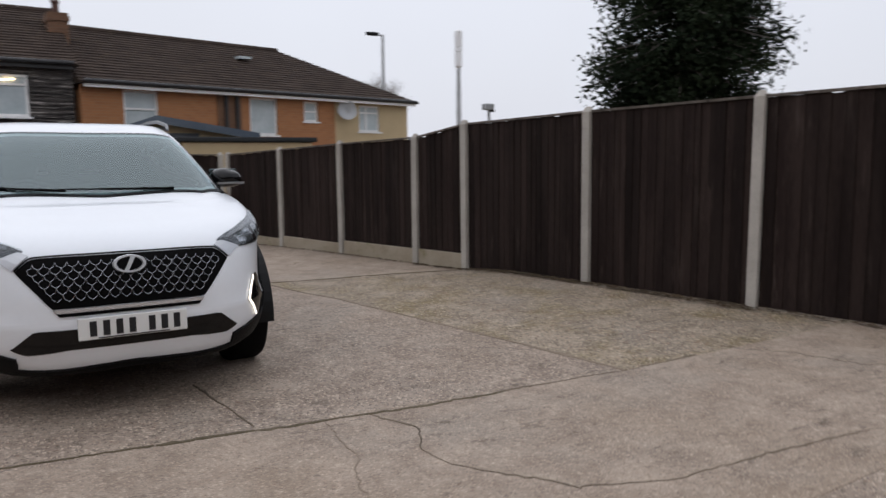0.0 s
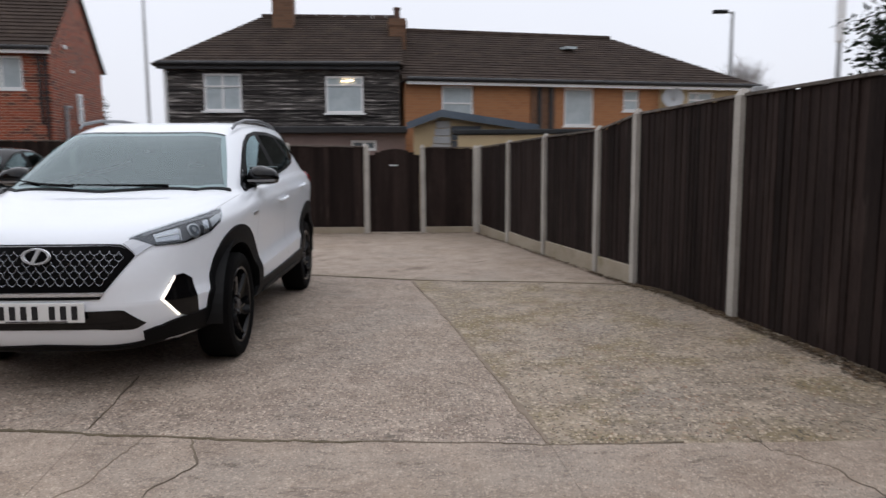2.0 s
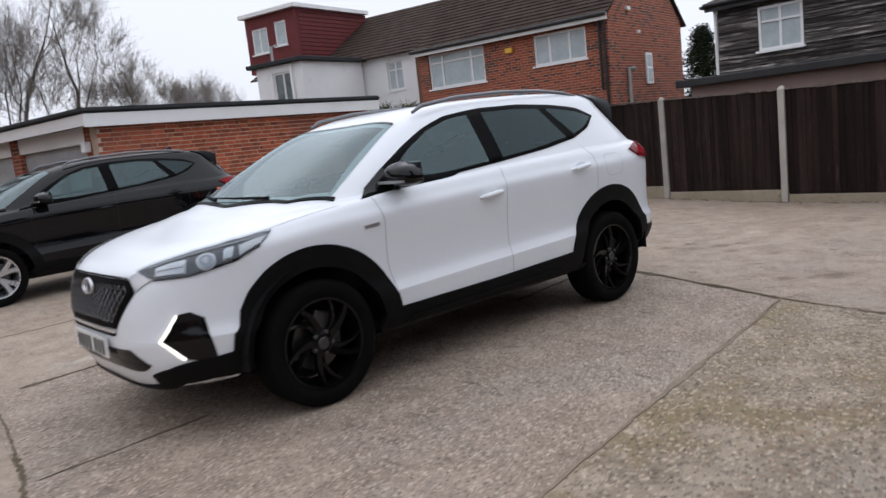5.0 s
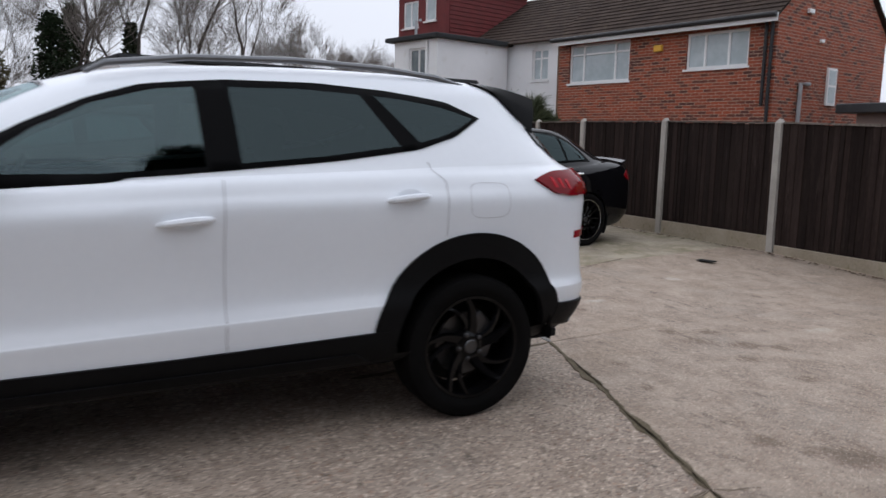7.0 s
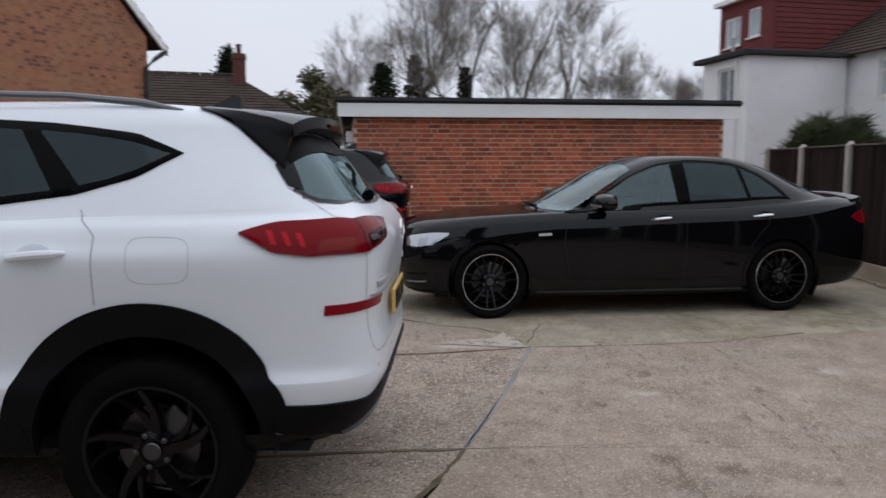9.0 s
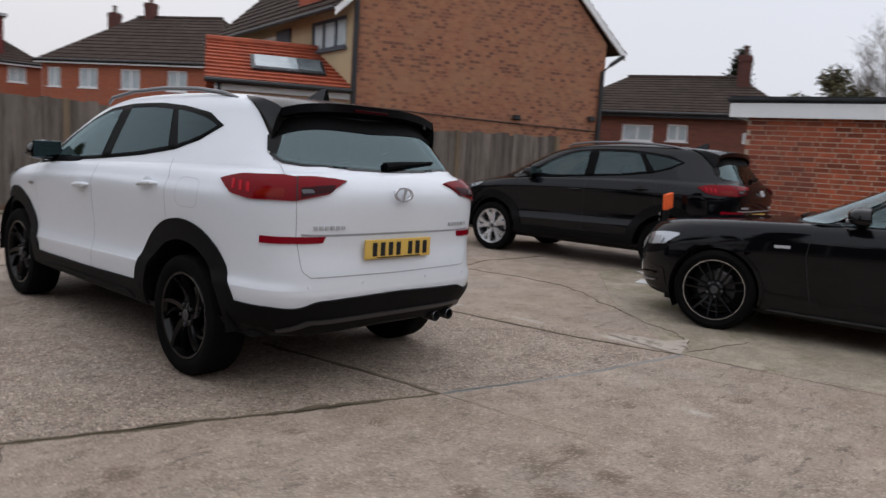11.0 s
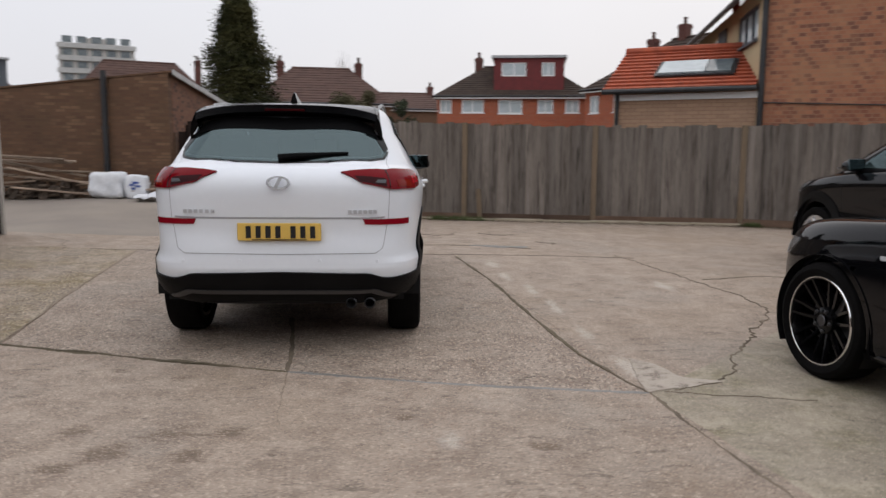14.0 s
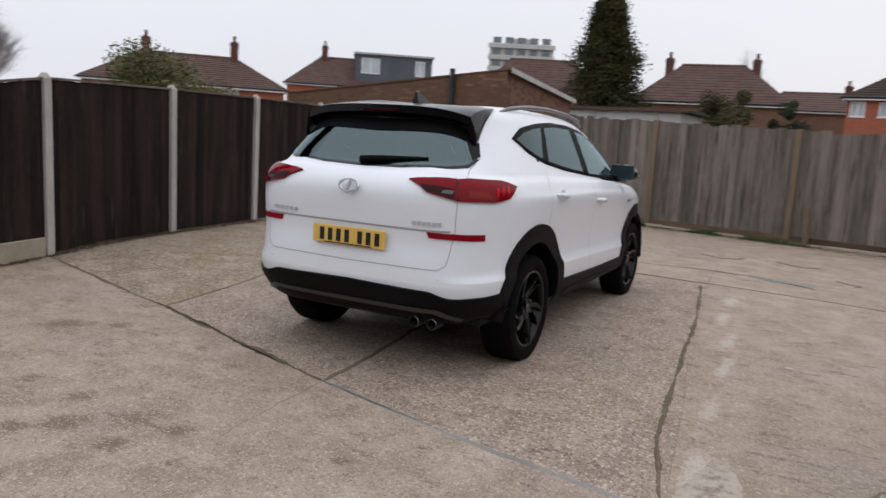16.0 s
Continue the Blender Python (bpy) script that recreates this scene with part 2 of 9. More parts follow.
        for k, share in ((1.0, 1.0), (0.52, 0.65)):
            vo = n.new("ShaderNodeTexVoronoi")
            vo.inputs["Scale"].default_value = grit * k
            l.new(warp.outputs["Vector"], vo.inputs["Vector"])
            tone = n.new("ShaderNodeSeparateColor")
            l.new(vo.outputs["Color"], tone.inputs[0])
            heart = ramp_node(n, l, vo.outputs["Distance"], 0.55, 0.30)
            col = mix_node(n, l, col, tuple(min(1, c * 2.0) for c in light), scaled(both(ramp_node(n, l, tone.outputs[0], 0.52, 0.95), heart), stones * share))
            col = mix_node(n, l, col, tuple(c * 0.26 for c in dark), scaled(both(ramp_node(n, l, tone.outputs[1], 0.54, 0.90), heart), stones * share))
            col = mix_node(n, l, col, (0.24, 0.125, 0.075), scaled(both(ramp_node(n, l, tone.outputs[2], 0.86, 0.96), heart), stones * share * 0.8))
            height = vo.outputs["Distance"]
    col = mix_node(n, l, col, (0.5, 0.5, 0.5), fine, "OVERLAY")
    l.new(col, bsdf.inputs["Base Color"])
    rr = n.new("ShaderNodeMapRange")
    rr.inputs["To Min"].default_value, rr.inputs["To Max"].default_value = 0.6, 0.95
    l.new(mid, rr.inputs["Value"])
    l.new(rr.outputs["Result"], bsdf.inputs["Roughness"])
    bump_node(n, l, bsdf, height, 0.55 if stones > 0.5 else 0.3, 0.006)
    return m


M = {}
SPOTS = ((0.31, 3.50, 0.17), (0.52, 3.70, 0.15), (0.67, 3.87, 0.10), (0.05, 3.47, 0.12), (0.15, 3.75, 0.12), (0.75, 3.45, 0.10), (-1.40, 3.70, 0.10), (0.52, 2.62, 0.09), (0.94, 2.46, 0.07), (2.02, 2.62, 0.21), (1.75, 2.45, 0.12), (1.2, 3.45, 0.10), (-0.68, 5.2, 0.10), (1.15, 5.60, 0.14), (2.1, 4.9, 0.10), (-0.78, 3.3, 0.06))
SMEARS = ((-2.14, 2.45, 0.085, 5.0), (-2.07, 1.6, 0.075, 6.0), (-2.02, 0.7, 0.07, 6.0), (-1.95, -0.1, 0.07, 6.0), (-1.80, -0.9, 0.08, 5.0), (-1.75, -1.8, 0.13, 3.0), (-2.55, 2.75, 0.14, 0.8), (-2.4, 0.4, 0.06, 0.7), (0.4, 4.6, 0.10, 2.0), (-1.0, 3.6, 0.09, 2.0), (-3.3, -0.3, 0.12, 3.0), (-1.5, 5.0, 0.12, 1.0))
M["slab"] = concrete("slab_concrete", (0.362, 0.290, 0.228), (0.245, 0.189, 0.146), (0.272, 0.205, 0.146), spots=SPOTS, smears=SMEARS, stones=0.52, grit=115.0)
M["slab_rough"] = concrete("aggregate_concrete", (0.330, 0.264, 0.209), (0.222, 0.171, 0.134), (0.262, 0.204, 0.153), stones=0.9, grit=80.0)
M["slab_mossy"] = concrete("mossy_aggregate", (0.292, 0.236, 0.178), (0.202, 0.159, 0.115), (0.25, 0.196, 0.132), moss=(0.195, 0.148, 0.066), stones=1.0, grit=64.0)
M["slab_green"] = concrete("green_stained_concrete", (0.335, 0.287, 0.218), (0.25, 0.21, 0.158), (0.255, 0.22, 0.136), moss=(0.175, 0.155, 0.08), stones=0.40, grit=110.0)
M["sand"] = surface("sandy_grit", (0.21, 0.167, 0.125), (0.27, 0.216, 0.165), 9, 90, 0.95, 0.5, dirt=(0.34, 0.28, 0.22))
M["filler"] = surface("grey_joint_filler", (0.275, 0.268, 0.255), (0.20, 0.194, 0.183), 3, 50, 0.9, 0.2)
M["joint_moss"] = surface("mossy_joint", (0.085, 0.069, 0.041), (0.145, 0.115, 0.076), 9, 60, 0.95, 0.4)
M["earth"] = surface("joint_earth", (0.105, 0.082, 0.060), (0.185, 0.148, 0.108), 3, 60, 0.95, 0.4)
M["patch"] = surface("pale_mortar_patch", (0.47, 0.41, 0.345), (0.39, 0.335, 0.28), 3, 50, 0.9, 0.3)
# the smear is thin and worn through to the slab in places
n, l = M["patch"].node_tree.nodes, M["patch"].node_tree.links
bare, worn, out = n.new("ShaderNodeBsdfTransparent"), n.new("ShaderNodeMixShader"), [k for k in n if k.type == "OUTPUT_MATERIAL"][0]
l.new(ramp_node(n, l, noise_node(n, l, n.new("ShaderNodeNewGeometry").outputs["Position"], 7.0, 8.0, 0.75), 0.31, 0.52), worn.inputs[0])
l.new(bare.outputs[0], worn.inputs[1])
l.new([k for k in n if k.type == "BSDF_PRINCIPLED"][0].outputs[0], worn.inputs[2])
l.new(worn.outputs[0], out.inputs["Surface"])
M["lane"] = surface("worn_concrete_lane", (0.22, 0.19, 0.165), (0.28, 0.24, 0.20), 0.7, 60, 0.9, 0.3, dirt=(0.25, 0.21, 0.17))
M["board"] = surface("dark_stained_board", (0.0145, 0.0092, 0.0080), (0.031, 0.0212, 0.0182), 1.1, 20, 0.85, 0.35, stretch=(6, 6, 0.6), per_object=0.36, dirt=(0.056, 0.042, 0.036), spec=0.12)
M["grey_board"] = surface("weathered_grey_board", (0.094, 0.078, 0.065), (0.192, 0.165, 0.143), 1.1, 16, 0.9, 0.5, stretch=(7, 7, 0.40), per_object=0.27, dirt=(0.050, 0.040, 0.033), soil=(0.52, 0.68))
M["foot_board"] = surface("rotting_foot_board", (0.085, 0.052, 0.035), (0.14, 0.09, 0.062), 2, 24, 0.9, 0.35, stretch=(1, 1, 4), per_object=0.3)
M["tan_post"] = surface("tan_wood_post", (0.20, 0.143, 0.092), (0.135, 0.100, 0.068), 2, 20, 0.85, 0.3, stretch=(5, 5, 0.4))
M["post"] = surface("cast_concrete_post", (0.46, 0.43, 0.385), (0.35, 0.325, 0.29), 3, 60, 0.9, 0.3, per_object=0.08)
M["gravel_board"] = surface("mossy_gravel_board", (0.36, 0.31, 0.24), (0.27, 0.225, 0.165), 3, 50, 0.92, 0.3, dirt=(0.17, 0.16, 0.07))
M["garage_brick"] = surface("red_brick_piece", (0.40, 0.094, 0.041), (0.27, 0.062, 0.030), 5, 60, 0.85, 0.35, per_object=0.42, dirt=(0.15, 0.062, 0.042))
M["mortar"] = surface("lime_mortar", (0.60, 0.48, 0.375), (0.42, 0.33, 0.25), 6, 80, 0.95, 0.3)
M["house_brick"] = brickwork("orange_red_brick", ((0.36, 0.082, 0.034), (0.20, 0.050, 0.026)), (0.44, 0.33, 0.26), (0.30, 0.078, 0.036), worn=0.25, dashes=(0.095, 0.034, 0.026))
M["gable_brick"] = brickwork("worn_brown_brick", ((0.40, 0.180, 0.098), (0.26, 0.103, 0.062)), (0.33, 0.195, 0.120), (0.38, 0.212, 0.117), bw=0.128, bh=0.074, worn=0.7, dashes=(0.180, 0.080, 0.054))
M["workshop_brick"] = brickwork("dirty_brown_brick", ((0.150, 0.082, 0.044), (0.088, 0.046, 0.027)), (0.115, 0.070, 0.042), (0.100, 0.062, 0.032), worn=0.75, dashes=(0.19, 0.115, 0.065))
M["workshop_side"] = brickwork("red_brown_brick", ((0.215, 0.105, 0.060), (0.150, 0.066, 0.040)), (0.16, 0.092, 0.058), (0.19, 0.10, 0.058), worn=0.6, dashes=(0.085, 0.042, 0.030))
M["buff_brick"] = brickwork("tan_brick", ((0.42, 0.20, 0.085), (0.35, 0.16, 0.07)), (0.36, 0.22, 0.13), (0.42, 0.22, 0.10), worn=0.3)
M["brown_brick"] = brickwork("dull_brown_brick", ((0.19, 0.105, 0.06), (0.14, 0.075, 0.045)), (0.17, 0.12, 0.08), (0.21, 0.125, 0.075), worn=0.5)
M["far_brick"] = brickwork("far_red_brick", ((0.42, 0.115, 0.05), (0.33, 0.09, 0.045)), (0.30, 0.18, 0.13), (0.33, 0.12, 0.07))
M["oxblood_brick"] = brickwork("dark_chimney_brick", ((0.13, 0.04, 0.03), (0.09, 0.032, 0.026)), (0.12, 0.07, 0.055), (0.11, 0.045, 0.035), worn=0.4)
M["dull_red_brick"] = brickwork("dull_red_brick", ((0.22, 0.07, 0.042), (0.15, 0.05, 0.034)), (0.17, 0.10, 0.075), (0.19, 0.065, 0.042), worn=0.4)
M["cream"] = surface("cream_render", (0.52, 0.41, 0.25), (0.46, 0.36, 0.22), 1.2, 40, 0.9, 0.2)
M["white_render"] = surface("white_render", (0.84, 0.845, 0.85), (0.78, 0.785, 0.785), 0.8, 40, 0.85, 0.15, dirt=(0.70, 0.69, 0.665))
M["pink_render"] = surface("dull_pink_render", (0.26, 0.19, 0.17), (0.21, 0.155, 0.14), 1.0, 40, 0.9, 0.2)
M["black_board"] = surface("black_weatherboard", (0.02, 0.018, 0.018), (0.085, 0.076, 0.071), 1.3, 30, 0.8, 0.35, stretch=(0.5, 0.5, 9), per_object=0.5, dirt=(0.36, 0.33, 0.305), spec=0.15, soil=(0.50, 0.66))
M["roof"] = surface("brown_roof_tile", (0.040, 0.029, 0.024), (0.066, 0.048, 0.039), 2.0, 14, 0.9, 0.4, dirt=(0.095, 0.072, 0.05), object_space=True, spec=0.15)
M["roof_red"] = surface("red_brown_roof_tile", (0.068, 0.038, 0.031), (0.105, 0.060, 0.047), 2.0, 14, 0.85, 0.4, object_space=True)
M["pantile"] = surface("orange_pantile", (0.42, 0.100, 0.047), (0.27, 0.066, 0.036), 4.0, 20, 0.8, 0.3, object_space=True)
M["tile_hung"] = surface("oxblood_hung_tile", (0.16, 0.028, 0.028), (0.12, 0.024, 0.024), 3.0, 20, 0.7, 0.3, object_space=True)
M["grey_clad"] = surface("slate_grey_cladding", (0.075, 0.085, 0.10), (0.095, 0.105, 0.12), 1.0, 20, 0.7, 0.2)
M["white_paint"] = surface("white_paint", (0.85, 0.85, 0.845), (0.79, 0.79, 0.78), 1.5, 40, 0.5, 0.08)
M["black_paint"] = surface("black_gutter", (0.02, 0.02, 0.022), (0.035, 0.035, 0.037), 3, 30, 0.45, 0.05)
M["felt"] = surface("mineral_roof_felt", (0.022, 0.024, 0.026), (0.036, 0.038, 0.04), 2, 60, 0.9, 0.3)
M["shed_panel"] = surface("weathered_concrete_panel", (0.50, 0.50, 0.49), (0.38, 0.38, 0.37), 2.0, 30, 0.9, 0.2, dirt=(0.26, 0.25, 0.22))
M["sheet"] = surface("blue_grey_roof_sheet", (0.07, 0.092, 0.122), (0.11, 0.136, 0.168), 1, 20, 0.55, 0.1)
M["pane"] = surface("window_pane_with_net", (0.50, 0.56, 0.58), (0.40, 0.46, 0.48), 1.2, 6, 0.12, 0.0, object_space=True)
M["pane_dark"] = surface("window_pane_dark", (0.10, 0.12, 0.13), (0.20, 0.23, 0.24), 1.2, 6, 0.08, 0.0, object_space=True)
M["galv"] = surface("grey_metal", (0.42, 0.43, 0.44), (0.33, 0.34, 0.35), 3, 30, 0.5, 0.1)
M["bark"] = surface("bark", (0.065, 0.056, 0.048), (0.11, 0.095, 0.085), 3, 30, 0.95, 0.4)
M["twig"] = surface("winter_twig", (0.17, 0.15, 0.135), (0.245, 0.22, 0.20), 1, 10, 0.95, 0.0)
M["conifer"] = surface("conifer_foliage", (0.009, 0.015, 0.008), (0.022, 0.031, 0.015), 1.2, 9, 0.9, 0.0, spec=0.1)
M["conifer_warm"] = surface("yellowing_conifer_foliage", (0.016, 0.022, 0.009), (0.066, 0.062, 0.024), 0.9, 7, 0.9, 0.0, spec=0.12)
M["bush"] = surface("evergreen_leaf", (0.045, 0.06, 0.028), (0.075, 0.085, 0.04), 1.0, 12, 0.8, 0.0)
M["scrub"] = surface("brown_green_scrub", (0.075, 0.07, 0.035), (0.11, 0.095, 0.05), 1.0, 12, 0.9, 0.0)
M["olive"] = surface("olive_leaf", (0.092, 0.098, 0.042), (0.155, 0.155, 0.072), 1.0, 12, 0.85, 0.0, spec=0.15)
M["weed"] = surface("weed_green", (0.05, 0.075, 0.022), (0.09, 0.115, 0.04), 3, 20, 0.8, 0.0)
M["ivy"] = surface("ivy", (0.02, 0.03, 0.014), (0.04, 0.05, 0.022), 1.0, 12, 0.8, 0.0)
# vehicles
M["white_car"] = surface("white_car_paint", (0.81, 0.84, 0.88), (0.79, 0.82, 0.86), 2.0, 30, 0.35, 0.0, coat=0.6, spec=0.3)
M["black_car"] = surface("black_car_paint", (0.0025, 0.0026, 0.0034), (0.004, 0.0042, 0.0055), 2.0, 30, 0.4, 0.0, coat=0.65, spec=0.0)
M["cladding"] = surface("black_textured_plastic", (0.0035, 0.0035, 0.004), (0.006, 0.006, 0.0065), 4, 220, 0.55, 0.2, spec=0.11)
M["gloss_black"] = plain("gloss_black_trim", (0.003, 0.003, 0.0035), 0.10, spec=0.35)
M["satin_black"] = plain("satin_black_trim", (0.0028, 0.0028, 0.0031), 0.55, spec=0.05)
M["spoiler"] = plain("gloss_black_spoiler", (0.0026, 0.0026, 0.0031), 0.18, spec=0.16)
M["rubber"] = surface("tyre_rubber", (0.0035, 0.0035, 0.0035), (0.0065, 0.006, 0.006), 5, 60, 0.8, 0.2, spec=0.06)
M["rim_black"] = plain("satin_black_alloy", (0.0035, 0.0035, 0.004), 0.13, spec=0.24)
M["rim_silver"] = plain("silver_alloy", (0.62, 0.63, 0.65), 0.28, 0.9)
M["chrome"] = plain("chrome", (0.78, 0.79, 0.80), 0.10, 1.0)
M["rail_metal"] = plain("rail_metal", (0.16, 0.165, 0.175), 0.3, 0.6)
M["badge_chrome"] = plain("badge_chrome", (0.70, 0.71, 0.73), 0.24, 0.7)
M["satin"] = plain("satin_silver", (0.45, 0.46, 0.48), 0.30, 0.9)
M["dark_metal"] = plain("dark_steel", (0.10, 0.10, 0.105), 0.4, 0.9)
M["glass_clear"] = glass("windscreen_glass", (0.42, 0.50, 0.50), 0.165, (0.74, 0.86, 0.88))
M["glass_side"] = glass("tinted_side_glass", (0.30, 0.40, 0.40), 0.085)
M["glass_dark"] = glass("privacy_glass", (0.05, 0.062, 0.066), 0.046)
M["glass_rear"] = glass("rear_screen_glass", (0.07, 0.088, 0.094), 0.13)
M["lamp_glass"] = glass("lamp_lens", (0.85, 0.87, 0.88), 0.035, (0.8, 0.82, 0.84))
M["red_lens"] = plain("red_lens", (0.17, 0.0020, 0.006), 0.06, spec=0.13)
M["red_strip"] = plain("red_reflector", (0.235, 0.004, 0.013), 0.15, spec=0.15)
M["lamp_eye"] = plain("lamp_lens_eye", (0.30, 0.33, 0.37), 0.05, 0.6)
M["smoke"] = plain("smoked_strip", (0.20, 0.205, 0.22), 0.22, 0.4)
M["red_bar"] = plain("bright_red_lens", (0.46, 0.008, 0.018), 0.12, spec=0.12)
M["grille_wire"] = plain("dull_silver_wire", (0.30, 0.31, 0.33), 0.22, 0.9)
M["lamp_mid"] = plain("lamp_reflector", (0.50, 0.52, 0.55), 0.12, 0.8)
M["faint_chrome"] = plain("pale_chrome", (0.56, 0.57, 0.59), 0.3, 0.3)
M["red_dark"] = plain("dark_red_lens", (0.030, 0.0015, 0.003), 0.06, spec=0.12)
M["amber"] = plain("amber_lens", (0.19, 0.009, 0.004), 0.1, spec=0.2)
M["drl"] = plain("running_light", (1.0, 0.93, 0.82), 0.2, glow=1.3)
M["lamp_bowl"] = plain("lamp_bowl", (0.085, 0.088, 0.096), 0.22, 0.6)
M["trim"] = surface("dark_cabin_trim", (0.010, 0.010, 0.0105), (0.017, 0.017, 0.0175), 3, 60, 0.85, 0.1, spec=0.15)
M["seat"] = surface("black_seat_cloth", (0.012, 0.012, 0.0125), (0.02, 0.02, 0.0205), 3, 80, 0.85, 0.2, spec=0.15)
M["plate_white"] = plain("white_plate", (0.74, 0.74, 0.72), 0.35)
M["plate_yellow"] = plain("yellow_plate", (0.72, 0.47, 0.11), 0.35)
M["ink"] = plain("plate_black", (0.012, 0.012, 0.014), 0.5)
M["mirror"] = plain("mirror_glass", (0.10, 0.125, 0.13), 0.02, 1.0)
M["orange"] = plain("orange_plastic", (0.85, 0.13, 0.03), 0.5)
M["card"] = surface("white_card", (0.72, 0.71, 0.70), (0.62, 0.61, 0.60), 4, 30, 0.8, 0.05)
M["bin"] = plain("black_plastic_box", (0.006, 0.006, 0.0065), 0.5, spec=0.2)
M["plank"] = surface("weathered_plank", (0.37, 0.285, 0.215), (0.20, 0.15, 0.115), 2, 20, 0.9, 0.3, per_object=0.4)
M["sack"] = surface("white_rubble_sack", (0.72, 0.73, 0.75), (0.58, 0.60, 0.63), 2, 14, 0.6, 0.2)
M["rubble"] = surface("dark_rubble", (0.060, 0.046, 0.036), (0.135, 0.105, 0.082), 9, 50, 0.95, 0.3)
M["blue"] = plain("blue_print", (0.05, 0.09, 0.30), 0.6)
M["yellow_box"] = plain("yellow_alarm_box", (0.75, 0.42, 0.05), 0.5)
M["light_on"] = plain("lit_bulb", (1.0, 0.72, 0.42), 0.4, glow=5.0)
M["litter"] = surface("dead_leaf_litter", (0.10, 0.065, 0.035), (0.06, 0.045, 0.028), 4, 40, 0.95, 0.3)
M["tower"] = surface("tower_concrete", (0.42, 0.40, 0.37), (0.36, 0.345, 0.32), 0.4, 6, 0.9, 0.0)

# ---- mesh helpers ----
def box(bm, x0, x1, y0, y1, z0, z1, turn=None):
    """An axis-aligned box, or one turned by the matrix."""
    vs = [bm.verts.new(Vector((x, y, z)) if turn is None else turn @ Vector((x, y, z))) for z in (z0, z1) for x, y in ((x0, y0), (x1, y0), (x1, y1), (x0, y1))]
    for f in ((3, 2, 1, 0), (4, 5, 6, 7), (0, 1, 5, 4), (1, 2, 6, 5), (2, 3, 7, 6), (3, 0, 4, 7)):
        bm.faces.new([vs[i] for i in f])
    return vs


def soft_box(x0, x1, y0, y1, z0, z1, r=0.01, seg=2):
    bm = bmesh.new()
    box(bm, x0, x1, y0, y1, z0, z1)
    bmesh.ops.bevel(bm, geom=bm.edges[:], offset=r, segments=seg, affect="EDGES", profile=0.5)
    return bm


def tube(bm, pts, radii, sides=6, caps=True):
    """A tapered tube through points."""
    rings = []
    for i, p in enumerate(pts):
        p = Vector(p)
        d = (Vector(pts[min(i + 1, len(pts) - 1)]) - Vector(pts[max(i - 1, 0)])).normalized()
        a = d.cross(Vector((0, 0, 1)) if abs(d.z) < 0.9 else Vector((1, 0, 0))).normalized()
        b = d.cross(a)
        r = radii[i] if isinstance(radii, (list, tuple)) else radii
        rings.append([bm.verts.new(p + r * (math.cos(k * math.tau / sides) * a + math.sin(k * math.tau / sides) * b)) for k in range(sides)])
    for u, v in zip(rings, rings[1:]):
        for k in range(sides):
            bm.faces.new((u[k], u[(k + 1) % sides], v[(k + 1) % sides], v[k]))
    if caps:
        bm.faces.new(rings[0][::-1])
        bm.faces.new(rings[-1])


def lathe(bm, prof, seg=32, axis="x", centre=(0, 0, 0)):
    """Turns a profile of (along the axis, radius) about the axis."""
    c = Vector(centre)
    rings = []
    for h, r in prof:
        ring = []
        for k in range(seg):
            a = k * math.tau / seg
            p = (h, r * math.cos(a), r * math.sin(a)) if axis == "x" else (r * math.cos(a), r * math.sin(a), h)
            ring.append(bm.verts.new(c + Vector(p)))
        rings.append(ring)
    for u, v in zip(rings, rings[1:]):
        for k in range(seg):
            bm.faces.new((u[k], u[(k + 1) % seg], v[(k + 1) % seg], v[k]))
    return rings


def finish(bm, name, mat, smooth=False):
    bmesh.ops.recalc_face_normals(bm, faces=bm.faces[:])
    me = bpy.data.meshes.new(name)
    bm.to_mesh(me)
    bm.free()
    me.materials.append(mat)
    if smooth:
        me.polygons.foreach_set("use_smooth", [True] * len(me.polygons))
        me.set_sharp_from_angle(angle=radians(35))
    return me


def part(name, bm, mat, parent, label="", smooth=False):
    """Links a bmesh as one mesh object under a thing or a part."""
    ob = new(name, finish(bm, name, mat, smooth))
    ob.parent = parent
    if label:
        ob["label"] = label
    return ob


def piece(name, me, parent, m):
    """One more object on a shared mesh, at the local pose m."""
    ob = new(name, me)
    ob.parent = parent
    ob.matrix_local = m
    return ob


def thing(name, m, label, category, group="", kind=""):
    ob = new(name)
    ob.matrix_world = m
    return tagged(ob, label, category, group, kind)


def solid(name, bm, mat, label, category, kind="", m=None, smooth=False, group=""):
    """A thing that is one mesh."""
    ob = new(name, finish(bm, name, mat, smooth))
    if m is not None:
        ob.matrix_world = m
    return tagged(ob, label, category, group, kind)


def step(a, b, x):
    u = min(1.0, max(0.0, (x - a) / (b - a)))
    return u * u * (3 - 2 * u)


def gz(x, y):
    """Height of the yard: it falls a little towards the gate and rises at the lane and along the tall fence."""
    rise = 0.06 * max(0.0, 1 - max(0.0, 4.29 + (1.23 - y) * 0.1613 - x) / 2.0) * step(1.5, 0.4, y) * step(7.5, 5.5, x)
    dip = 0.028 * step(0.1, 1.3, y) * step(-2.6, -0.9, x) * step(3.6, 2.2, x)
    return rise - dip - 0.065 * step(3.0, 7.2, y) * step(-2.6, 0.2, x) + 0.22 * step(-6.5, -10.5, y) * step(0.5, 3.5, x)


